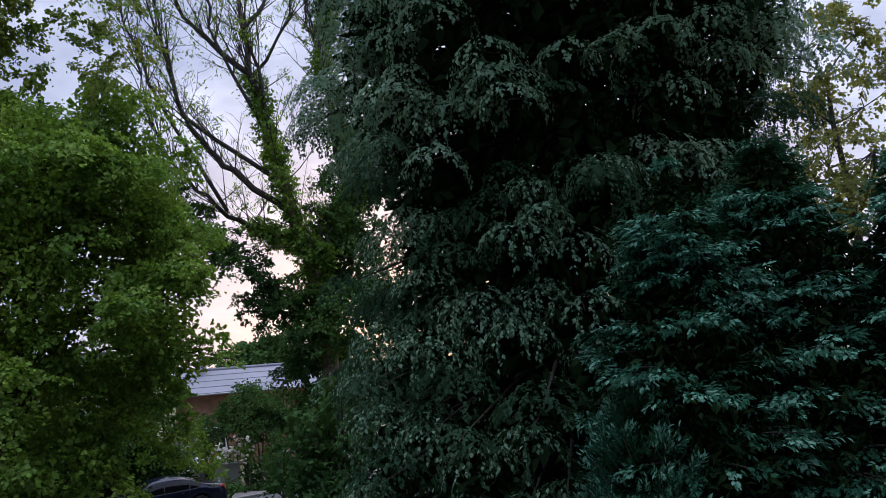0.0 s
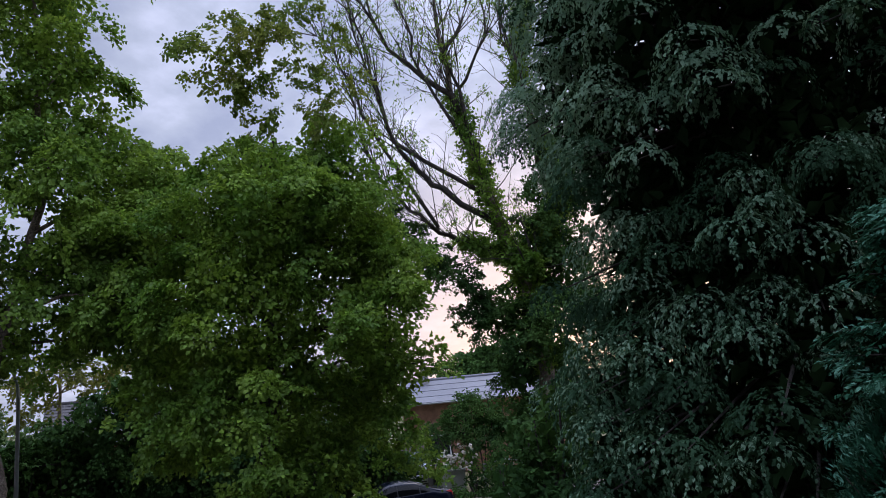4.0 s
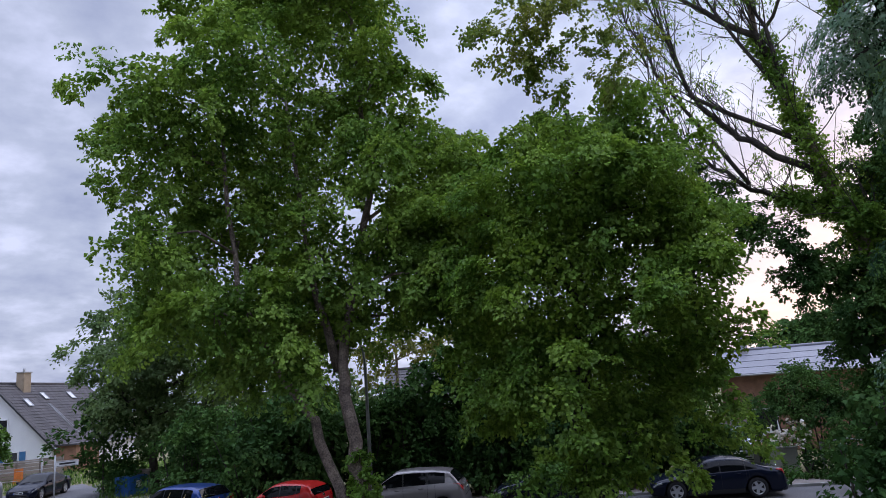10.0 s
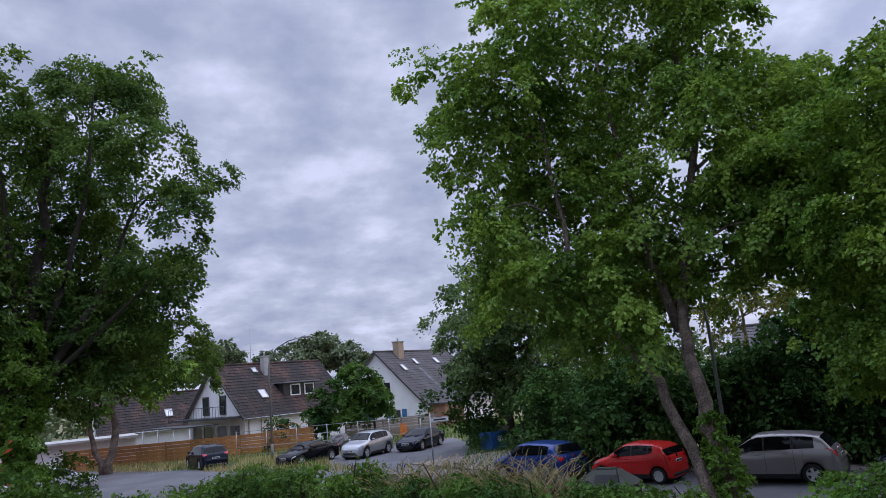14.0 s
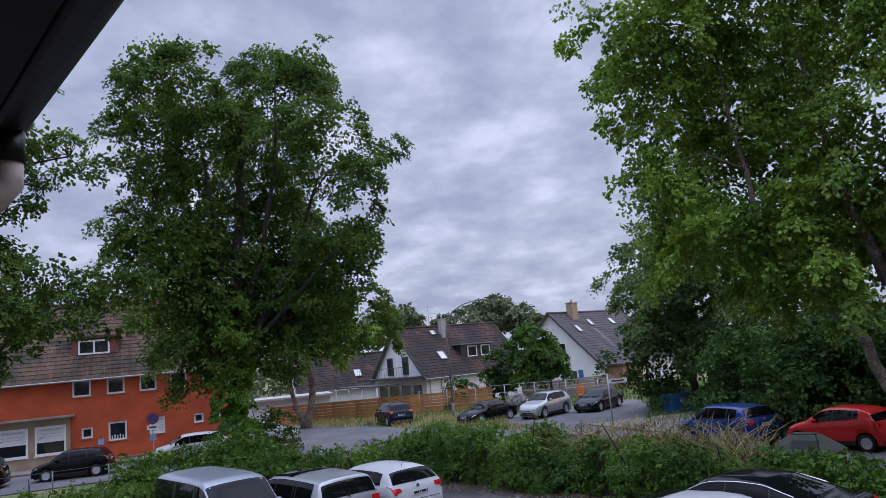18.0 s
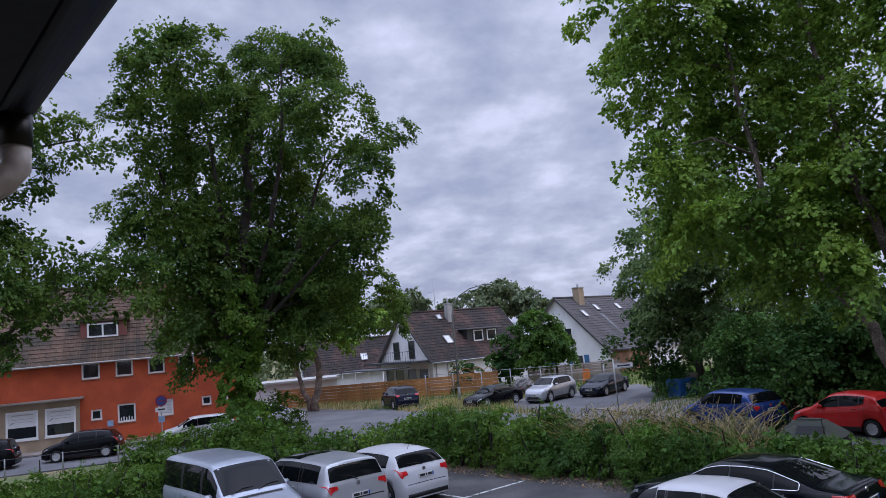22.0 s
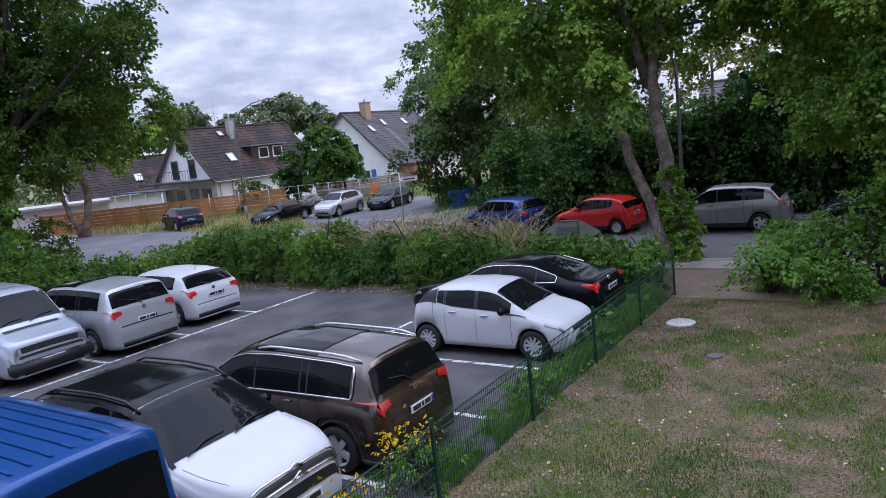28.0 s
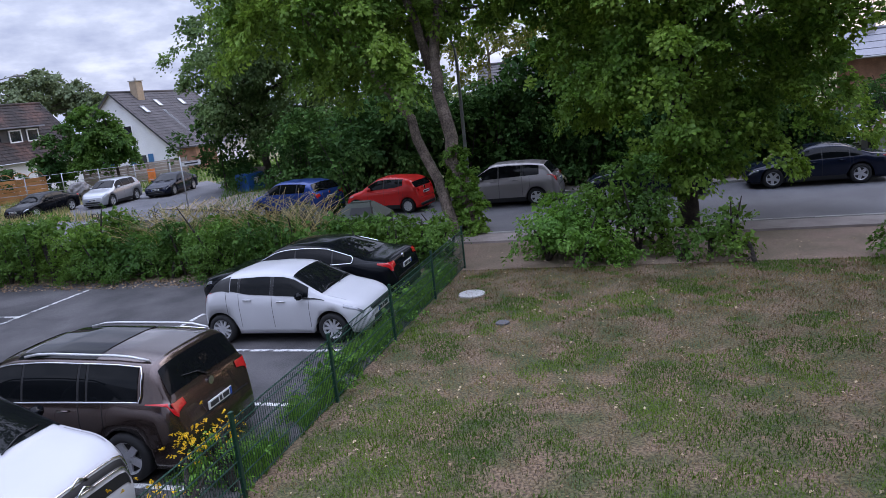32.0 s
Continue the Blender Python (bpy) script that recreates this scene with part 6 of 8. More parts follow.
    for y0 in (.05, -.62):
        q0 = [sh.at(shape["front"][0] - .006, 11, 1, .02) + Vector((0, y0, 0)), sh.at(shape["front"][0] + .012, 11, 1, .024) + Vector((0, y0 + .30, 0)), sh.at(shape["front"][0] + .014, 11, 1, .02) + Vector((-.0, y0 + .58, -.01))]
        tube("wiper", q0, .009, M["black_plastic"], ob, 5)
    for q in (1, -1):
        part("bonnet_seam", mesh_of("bonnet_seam", *sh.patch(shape["lamps"][1] - .01, shape["front"][0] - .03, 8.32, 8.36, q, .004, 10, 1), M["black_plastic"]), ob)
    if aerial:
        p = sh.at(.80, 11, 1)
        tube("aerial", [p, p + Vector((-.10, 0, .16))], [0.008, 0.003], M["black_plastic"], ob, 5)
    return ob


P_SILVER = paint("silver_paint", (0.42, 0.43, 0.45), 0.45, 0.30)
P_VAN = paint("grey_silver_paint", (0.40, 0.43, 0.49), 0.4, 0.33)
P_WHITE = paint("white_paint", (0.52, 0.52, 0.535))
P_BLACK = paint("black_paint", (0.005, 0.006, 0.008), 0.0, 0.12, 0.12)
P_NIGHT = paint("night_blue_paint", (0.008, 0.011, 0.024), 0.1, 0.2, 0.3)
P_BROWN = paint("dark_brown_paint", (0.085, 0.060, 0.053), 0.8, 0.24, 1.0)
P_BLUE = paint("blue_paint", (0.012, 0.062, 0.22), 0.2, 0.3, 0.5)
P_ROYAL = paint("royal_blue_paint", (0.018, 0.048, 0.20), 0.3, 0.3)
P_RED = paint("red_paint", (0.60, 0.025, 0.022))
P_GREY = paint("warm_grey_paint", (0.27, 0.25, 0.245), 0.5, 0.35)

at2 = lambda s, n: tuple(lot(s, n, 0.005))
car("van", at2(7.70, 17.85), TO_FENCE, VAN, 4.79, 1.86, 1.94, P_VAN, "older silver-grey van with ribbed roof", 0.32, (.19, .80), "cap", M["black_plastic"], clear=0.26, tumble=0.84, ribs="across", boxy_front=True, group="")
car("compact_van", at2(9.95, 17.6), FROM_FENCE, ESTATE, 4.66, 1.88, 1.66, P_SILVER, "silver family van with dark glass roof", 0.32, (.2, .79), "ten", roof_glass=(.40, .62), group="")
car("hatchback", at2(12.4, 17.75), FROM_FENCE, HATCH, 4.06, 1.78, 1.44, P_WHITE, "white hatchback with red tail lamps", 0.31, (.2, .82), "five", aerial=True, group="")
car("transporter", at2(2.95, 8.2), FROM_FENCE, VAN, 4.9, 1.92, 1.97, P_BLUE, "blue van with weathered ribbed roof", 0.33, (.19, .80), "five", clear=0.24, tumble=0.84, ribs="along", group="")
car("crossover", at2(5.12, 7.82), TO_FENCE, CROSS, 4.5, 1.86, 1.67, P_WHITE, "white crossover with black roof and rails", 0.35, (.2, .80), "five", roof_m=P_BLACK, roof_glass=(.47, .68), pillar_m=P_BLACK, rails="black_plastic", belt_trim=P_BLACK, clear=0.24, chevrons=True, group="")
car("family_van", at2(7.40, 7.74), FROM_FENCE, ESTATE, 4.45, 1.79, 1.59, P_BROWN, "dark brown family van with silver roof rails", 0.33, (.2, .81), "five", roof_glass=(.44, .72), rails="hubcap", chrome_line=True, group="")
car("city_car", at2(12.18, 6.84), TO_FENCE, CITY, 3.47, 1.63, 1.37, P_WHITE, "small white city car with dark pillars", 0.29, (.205, .88), "ten", belt_trim=P_BLACK, lower_trim=False, dark_quarter=True, group="")
car("saloon", at2(14.55, 7.8), FROM_FENCE, SALOON, 4.9, 1.85, 1.37, P_BLACK, "black saloon with chrome window line", 0.34, (.18, .78), "five", chrome_line=True, group="")
car("compact_car", at2(26.3, 5.4), FROM_FENCE, dict(HATCH, sides=[(.285, .47), (.48, .67), (.69, .83)]), 4.2, 1.78, 1.58, P_GREY, "warm grey compact car parked at the roadside", 0.32, (.19, .80), "five", group="")
car("small_car", at2(26.3, 10.1), 124, CITY, 3.28, 1.6, 1.40, P_RED, "bright red small car parked at the roadside", 0.28, (.16, .85), "cap", M["hubcap"], group="")
car("blue_hatchback", at2(26.6, 14.4), 117, HATCH, 3.95, 1.79, 1.48, P_ROYAL, "royal blue hatchback behind the containers", 0.31, (.2, .82), "five", group="")
car("black_saloon", at2(26.9, -5.2), FROM_FENCE, SALOON, 4.4, 1.78, 1.33, P_NIGHT, "dark blue saloon parked at the roadside", 0.33, (.18, .78), "five", group="")
car("dark_car", at2(26.5, 0.3), FROM_FENCE, HATCH, 4.2, 1.78, 1.46, P_NIGHT, "dark blue car half hidden by a tree", 0.31, group="")
car("drive_car", (33.6, 18.3, 0.0), 200, HATCH, 4.2, 1.78, 1.48, P_SILVER, "silver car on a drive", 0.31, group="")
car("light_crossover", (5.4, 46.3, 0), 229, SUV, 3.94, 1.64, 1.53, P_SILVER, "silver crossover parked at the junction", 0.34, group="")
car("dark_saloon", (9.0, 47.3, 0), 232, SALOON, 4.32, 1.68, 1.32, P_NIGHT, "dark blue saloon behind the crossover", 0.33, group="")
car("black_cabriolet", (1.7, 46.2, 0), 222, SALOON, 4.14, 1.66, 1.31, P_BLACK, "black car parked at the kerb", 0.32, group="")
car("dark_estate", (-4.7, 51.0, 0), 112, SUV, 4.18, 1.73, 1.52, P_NIGHT, "dark estate car by the wooden fence", 0.33, group="")
car("black_hatchback", (-20.1, 37.7, 0), 194, HATCH, 3.7, 1.68, 1.42, P_BLACK, "black small hatchback before the brick house", 0.30, (.2, .83), "cap", M["hubcap"], group="")
car("black_estate", (-24.8, 35.6, 0), 200, ESTATE, 4.4, 1.75, 1.5, P_BLACK, "black estate car at the kerb", 0.31, group="")
car("silver_hatchback", (-14.9, 40.0, 0), 204, HATCH, 4.2, 1.78, 1.48, P_WHITE, "white hatchback half hidden by the oak", 0.31, group="")
car("red_brown_car", (-18.8, 47.4, 0), 24, HATCH, 4.0, 1.72, 1.5, P_BROWN, "dark red-brown car on the pavement", 0.30, group="")
car("white_hatchback", (-12.2, 45.2, 0), 24, HATCH, 4.1, 1.75, 1.45, P_WHITE, "white car at the junction", 0.30, group="")

# ---- houses ----
TILES = random.Random(12)


def tiled_roof(name, length, y0, z0, y1, z1, over, course, material, parent, thick=0.05):
    """One roof slope in stepped tile courses, from the eave (y0, z0) to the ridge (y1, z1)."""
    run = math.hypot(y1 - y0, z1 - z0)
    k = max(3, int(run / course))
    bits = []
    nx = -(z1 - z0) / run * (1 if y1 > y0 else -1)
    nz = abs(y1 - y0) / run
    sy = nx if y1 > y0 else -nx
    for i in range(k):
        a, b = i / k, (i + 1.12) / k
        ya, za = y0 + (y1 - y0) * a, z0 + (z1 - z0) * a
        yb, zb = y0 + (y1 - y0) * min(b, 1), z0 + (z1 - z0) * min(b, 1)
        ny, h = (-(z1 - z0) / run if y1 > y0 else (z1 - z0) / run), thick
        count = 1 if material is M["roof_metal"] else int((length + 2 * over) / 0.31)
        wide = (length + 2 * over) / count
        row = []
        for q in range(count):
            x0, x1 = -over + q * wide + (.006 if count > 1 else 0), -over + (q + 1) * wide - (.006 if count > 1 else 0)
            up = h * (1 + (TILES.uniform(-.12, .22) if count > 1 else 0))
            tilt = TILES.uniform(-.008, .008) if count > 1 else 0
            v = [(x0, ya, za), (x1, ya, za), (x1, yb, zb), (x0, yb, zb)]
            v += [(x, y + ny * up * (1.3 if j < 2 else .35), z + nz * up * (1.3 if j < 2 else .35) + (tilt if j in (0, 3) else -tilt)) for j, (x, y, z) in enumerate(v)]
            row.append((v, [(4, 5, 6, 7), (0, 1, 5, 4), (1, 2, 6, 5), (3, 0, 4, 7)]))
        bits.append(joined(row))
    v = [(x, y, z - d) for d in (.02, .10) for x, y, z in ((-over + .02, y0, z0), (length + over - .02, y0, z0), (length + over - .02, y1, z1), (-over + .02, y1, z1))]
    roof = part(name, mesh_of(name, v, [(0, 1, 2, 3), (7, 6, 5, 4), (0, 4, 5, 1), (1, 5, 6, 2), (2, 6, 7, 3), (3, 7, 4, 0)], M["wood_grey"]), parent)
    for v, f in bits:
        part("tile_course", mesh_of("tile_course", v, f, material), roof)
    return roof


def holed_wall(length, height, thick, holes):
    """A wall in the plane y = 0 .. thick with openings (x0, x1, z0, z1)."""
    xs = sorted({0, length, *[h[0] for h in holes], *[h[1] for h in holes]})
    zs = sorted({0, height, *[h[2] for h in holes], *[h[3] for h in holes]})
    inside = lambda x, z: any(a < x < b and c < z < d for a, b, c, d in holes)
    bits = []
    for i in range(len(xs) - 1):
        for j in range(len(zs) - 1):
            if not inside((xs[i] + xs[i + 1]) / 2, (zs[j] + zs[j + 1]) / 2):
                bits.append(([(xs[i], 0, zs[j]), (xs[i + 1], 0, zs[j]), (xs[i + 1], 0, zs[j + 1]), (xs[i], 0, zs[j + 1])], [(0, 1, 2, 3)]))
    for a, b, c, d in holes:
        v = [(a, 0, c), (b, 0, c), (b, 0, d), (a, 0, d), (a, thick, c), (b, thick, c), (b, thick, d), (a, thick, d)]
        bits.append((v, [(0, 1, 5, 4), (1, 2, 6, 5), (2, 3, 7, 6), (3, 0, 4, 7)]))
    return joined(bits)


def window_at(h, m, u0, u1, z0, z1, depth=0.10, bar=0.10, mullions=0, glass=None, sill=True, frame_m=None):
    """A framed window in wall coordinates; m takes (along, out, up) into the house. out < 0 is outside."""
    w = part("window", mesh_of("window", *joined([
        box_data(u0, u1, depth - .04, depth + .03, z0, z0 + bar), box_data(u0, u1, depth - .04, depth + .03, z1 - bar, z1),
        box_data(u0, u0 + bar, depth - .04, depth + .03, z0 + bar, z1 - bar), box_data(u1 - bar, u1, depth - .04, depth + .03, z0 + bar, z1 - bar)]
        + [box_data(u0 + (u1 - u0) * (i + 1) / (mullions + 1) - bar / 2, u0 + (u1 - u0) * (i + 1) / (mullions + 1) + bar / 2, depth - .03, depth + .02, z0 + bar, z1 - bar) for i in range(mullions)]),
        frame_m or M["white_frame"]), h)
    w.matrix_basis = m
    part("pane", mesh_of("pane", *box_data(u0 + bar, u1 - bar, depth, depth + .012, z0 + bar, z1 - bar), glass or M["pane"]), w)
    if sill:
        part("sill", mesh_of("sill", *box_data(u0 - .04, u1 + .04, -.05, depth - .045, z0 - .06, z0 - .004), M["brown_brick"] if sill == 2 else M["white_frame"]), w)
    return w


def gable_house(name, corner, turn, length, width, eave, ridge, wall_m, roof_m, label, over=0.35, course=0.36, holes=(), gable_tri=None):
    """corner: the near corner of long wall and gable; +x along the ridge, +y across."""
    h = thing(name, (corner[0], corner[1], 0), turn, label, "house")
    part("wall", mesh_of("wall", *holed_wall(length, eave, 0.3, holes), wall_m), h)
    v = [(0, .0, 0), (length, .0, 0), (length, width, 0), (0, width, 0), (0, .0, eave), (length, .0, eave), (length, width, eave), (0, width, eave), (0, width / 2, ridge), (length, width / 2, ridge)]
    part("wall", mesh_of("wall", v, [(2, 3, 7, 6), (3, 0, 4, 8, 7), (1, 2, 6, 9, 5)], wall_m), h)
    part("floor", mesh_of("floor", *box_data(.3, length - .3, .3, width - .3, 0, .05), M["wood_grey"]), h)
    sl = (ridge - eave) / (width / 2)
    tiled_roof("roof", length, -over, eave - over * sl + .03, width / 2, ridge + .03, over, course, roof_m, h, .03)
    tiled_roof("roof", length, width + over, eave - over * sl + .03, width / 2, ridge + .03, over, course, roof_m, h, .03)
    tube("ridge_cap", [(-over, width / 2, ridge + .06), (length + over, width / 2, ridge + .06)], 0.11, roof_m, h, 8)
    for x in (-over - .02, length + over + .02):
        for y in (-over, width + over):
            v, f = box_data(-.02, .02, -.001, .001, 0, 1)
            a, b = Vector((x, y, eave - over * sl - .10)), Vector((x, width / 2, ridge - .10))
            q = [a, b, b + Vector((0, 0, .20)), a + Vector((0, 0, .20))]
            q += [p + Vector((.035 if x > 0 else -.035, 0, 0)) for p in q]
            part("bargeboard", mesh_of("bargeboard", q, [(0, 1, 2, 3), (7, 6, 5, 4), (0, 4, 5, 1), (3, 2, 6, 7), (0, 3, 7, 4), (1, 5, 6, 2)], M["dark_metal"]), h)
    tube("gutter", [(-over, -over - .07, eave - over * sl - .01), (length + over, -over - .07, eave - over * sl - .01)], 0.05, M["stone_grey"] if name == "brick_house" else M["galv"], h, 8)
    return h


LONG = Matrix.Identity(4)
GABLE = Matrix(((0, 1, 0, 0), (1, 0, 0, 0), (0, 0, 1, 0), (0, 0, 0, 1)))      # along the gable, out of it


def skylight(h, x, y, width, eave, ridge, w=0.7, l=1.0):
    """A roof window on the slope towards y = 0; y in metres from the eave wall."""
    a = math.atan2(ridge - eave, width / 2)
    z = eave + y * math.tan(a) + 0.13
    m = pose(x, y, z, math.degrees(a), 0, 0)
    s = part("skylight", mesh_of("skylight", *joined([box_data(-w / 2, w / 2, -l / 2, -l / 2 + .07, 0, .08), box_data(-w / 2, w / 2, l / 2 - .07, l / 2, 0, .08),
                                                       box_data(-w / 2, -w / 2 + .07, -l / 2 + .07, l / 2 - .07, 0, .08), box_data(w / 2 - .07, w / 2, -l / 2 + .07, l / 2 - .07, 0, .08)]), M["galv"]), h)
    s.matrix_basis = m
    part("pane", mesh_of("pane", *box_data(-w / 2 + .07, w / 2 - .07, -l / 2 + .07, l / 2 - .07, .03, .05), M["curtain"]), s)


def chimney(h, x, y, z0, z1, w=0.7, d=0.6, m=None):
    c = part("chimney", mesh_of("chimney", *box_data(x - w / 2, x + w / 2, y - d / 2, y + d / 2, z0, z1, .02), m or M["brown_brick"]), h)
    part("chimney_cap", mesh_of("chimney_cap", *box_data(x - w / 2 - .06, x + w / 2 + .06, y - d / 2 - .06, y + d / 2 + .06, z1 + .003, z1 + .09), M["stone_grey"]), c)
    tube("flue", [(x, y, z1 + .09), (x, y, z1 + .45)], 0.09, M["galv"], c, 8)


# long brick house by the road
BRICK_UP = [(10.1, 11.06), (11.98, 12.99), (13.86, 14.86), (15.71, 16.69), (17.49, 18.48), (19.4, 20.4), (8.2, 9.2), (6.3, 7.3), (4.4, 5.4), (2.4, 3.4)]
BRICK_LOW = [(12.44, 13.05, 1.49, 2.12), (13.91, 14.93, 1.18, 2.29), (16.21, 17.11, 1.3, 2.3), (18.82, 19.4, 1.67, 2.24), (19.85, 20.44, 1.65, 2.26)]
UP = [w for w in BRICK_UP if w[0] > 11.5 or w[0] < 5]
holes = [(a, b, 3.98, 4.96) for a, b in UP] + BRICK_LOW
brick = gable_house("brick_house", (-34.2, 38.7), 22.65, 20.95, 9.0, 5.33, 10.0, M["brick_wall"], M["roof_moss"], "long orange-red brick house with mossy tile roof", holes=holes, course=0.34)
for a, b in UP:
    window_at(brick, LONG, a, b, 3.98, 4.96, sill=2)
for i, (a, b, c, d) in enumerate(BRICK_LOW):
    window_at(brick, LONG, a, b, c, d, sill=2, glass=M["curtain"] if i == 2 else None)
    if i == 2:
        for j in range(5):
            part("slat", mesh_of("slat", *box_data(a + .09, b - .09, .085, .095, c + .16 + j * .16, c + .18 + j * .16), M["stone_grey"]), brick)
    if i == 1:
        for j in range(5):
            part("jar", mesh_of("jar", *box_data(a + .16 + j * .15, a + .23 + j * .15, .075, .095, c + .102, c + .30 + .05 * (j % 2), .01), M["curtain"]), brick, "pale jar on the window sill")
part("shopfront", mesh_of("shopfront", *box_data(4.0, 11.85, -.10, -.004, 0.0, 2.86), M["mortar_tan"]), brick, "tan tiled shopfront")
part("canopy", mesh_of("canopy", *box_data(3.9, 12.1, -.75, -.005, 2.88, 3.0, .015), M["wood_grey"]), brick)
OUTER = Matrix.Translation((0, -.14, 0))
for a, b in ((7.99, 9.65), (10.01, 11.63), (5.6, 7.4)):
    w = window_at(brick, OUTER, a, b, 0.82, 2.47, depth=.02, sill=True)
    part("blind", mesh_of("blind", *box_data(a + .08, b - .08, .0, .018, 1.55, 2.40), M["curtain"]), w, "white half-lowered blind")
    for z, hh in ((2.26, .03), (2.02, .012), (1.86, .012)):
        part("lettering_bar", mesh_of("lettering_bar", *box_data(a + .3, b - .25, -.010, -.003, z - hh, z + hh), M["stone_grey"]), w)
    v = [(a + .16, -.008, 1.70), (a + .40, -.008, 1.84), (a + .46, -.008, 1.92), (a + .24, -.008, 1.78)]
    part("emblem", mesh_of("emblem", v + [(x, -.003, z) for x, _, z in v], [(0, 1, 2, 3), (7, 6, 5, 4), (0, 4, 5, 1), (1, 5, 6, 2), (2, 6, 7, 3), (3, 7, 4, 0)], M["dark_metal"]), w)
# dormer: box with a flat lid, white window
dz, dy = 6.36, 0.75
part("dormer", mesh_of("dormer", *joined([box_data(11.88, 14.51, dy + .35, 3.2, dz, 7.50), ]), M["dormer_red"]), brick, "red-brown tile-hung dormer")
part("dormer_roof", mesh_of("dormer_roof", *box_data(11.7, 14.7, dy + .15, 3.5, 7.51, 7.66, .02), M["roof_moss"]), brick)
window_at(brick, Matrix.Translation((0, dy + .30, 0)), 12.25, 14.03, 6.53, 7.42, depth=.0, mullions=1, sill=False)
for x in (3.5,):
    part("dormer", mesh_of("dormer", *box_data(x, x + 2.6, dy + .35, 3.2, dz, 7.50), M["brown_brick"]), brick)
    part("dormer_roof", mesh_of("dormer_roof", *box_data(x - .18, x + 2.8, dy + .15, 3.5, 7.51, 7.66, .02), M["roof_moss"]), brick)
    window_at(brick, Matrix.Translation((0, dy + .30, 0)), x + .4, x + 2.2, 6.53, 7.42, depth=.0, mullions=1, sill=False)
for x in (7.8, 15.6, 17.2):
    chimney(brick, x, 4.5, 9.2, 11.0)
skylight(brick, 17.6, 2.3, 9.0, 5.33, 10.0)
part("wall_sign", mesh_of("wall_sign", *box_data(13.33, 13.66, -.02, -.003, 1.03, 1.38), M["sign_pale"]), brick, "small blue and white wall sign")
part("step", mesh_of("step", *box_data(14.4, 17.2, -.5, -.003, 0.0, .2, .01), M["brown_brick"]), brick)

# white house with weathered roof
house_a = gable_house("white_house", (-2.6, 61.6), 36, 11.2, 8.8, 2.86, 7.15, M["white_render"], M["roof_brown"], "white gabled house with weathered brown tile roof", over=0.3)
for a, b in ((2.64, 3.6), (5.25, 6.25)):
    window_at(house_a, GABLE, a, b, 3.02, 4.62, depth=-.02, sill=False, frame_m=M["dark_metal"])
window_at(house_a, GABLE, 4.0, 5.1, 5.5, 6.15, depth=-.02, sill=False)
part("balcony", mesh_of("balcony", *box_data(-1.9, -.004, 0.0, 8.8, 2.70, 2.86), M["dark_metal"]), house_a)
for i in range(22):
    y = 0.05 + i * 8.7 / 21
    part("baluster", mesh_of("baluster", *box_data(-1.88, -1.86, y - .012, y + .012, 2.865, 3.72), M["dark_metal"]), house_a)
tube("handrail", [(-1.87, 0, 3.74), (-1.87, 8.8, 3.74)], .025, M["dark_metal"], house_a, 6)
part("terrace_roof", mesh_of("terrace_roof", *box_data(-4.6, -1.95, 0.6, 8.2, 2.35, 2.43), M["dark_metal"]), house_a, "flat glass terrace roof")
for y in (0.7, 3.1, 5.6, 8.1):
    tube("terrace_post", [(-4.5, y, 0), (-4.5, y, 2.36)], .05, M["white_frame"], house_a, 6)
for y in (0.6, 2.5, 4.6, 6.4):
    window_at(house_a, GABLE, y, y + 1.6, .1, 2.2, depth=-.02, sill=False)
for x in (0.25, 1.45):
    tube("downpipe", [(x, -.35, 2.6), (x + .05, -.08, 2.35), (x + .05, -.08, 0)], .045, M["galv"], house_a, 6)
for x0, x1 in ((3.2, 4.4), (6.2, 7.4), (8.6, 9.8)):
    window_at(house_a, LONG, x0, x1, 1.0, 2.3, depth=-.02)
chimney(house_a, 4.6, 3.5, 6.0, 7.75, .55, .55, M["stone_grey"])
skylight(house_a, 2.9, 1.5, 8.8, 2.86, 7.15)
skylight(house_a, 3.6, 3.7, 8.8, 2.86, 7.15, .5, .6)
part("dormer", mesh_of("dormer", *box_data(4.9, 8.4, 1.3, 3.6, 3.75, 5.2), M["dark_metal"]), house_a, "flat-roofed dark dormer")
part("dormer_roof", mesh_of("dormer_roof", *box_data(4.6, 8.7, .9, 3.8, 5.21, 5.33, .02), M["roof_metal"]), house_a)
for x0 in (5.6, 7.15):
    window_at(house_a, Matrix.Translation((0, 1.28, 0)), x0, x0 + 1.1, 4.1, 5.1, depth=-.02, sill=False)
tube("television_aerial", [(5.2, 6.5, 6.0), (5.2, 6.5, 10.6)], .025, M["galv"], house_a, 5)
for z, l in ((9.2, .7), (8.6, .9), (8.4, .35)):
    tube("aerial_bar", [(5.2 - l, 6.5, z), (5.2 + l, 6.5, z)], .012, M["galv"], house_a, 4)

# white house with blue shutters
house_b = gable_house("blue_shutter_house", (13.6, 67.0), 45, 13.0, 11.0, 2.2, 7.5, M["white_render"], M["roof_grey"], "white house with dark roof and blue shutters", over=0.3)
window_at(house_b, GABLE, 3.9, 4.85, 3.3, 4.55, depth=-.02)
window_at(house_b, GABLE, 2.9, 3.85, .9, 1.88, depth=-.02)
for a, b in ((2.3, 2.82), (4.2, 4.7), (6.5, 7.0), (8.6, 9.1)):
    part("shutter", mesh_of("shutter", *box_data(-.06, -.012, a, b, .86, 1.85), M["blue_shutter"]), house_b)
window_at(house_b, GABLE, 7.1, 8.5, .9, 1.85, depth=-.02)
chimney(house_b, 3.2, 5.0, 6.6, 8.45, 1.0, .7, M["mortar_tan"])
skylight(house_b, 1.9, 3.6, 11.0, 2.2, 7.5, .6, .9)
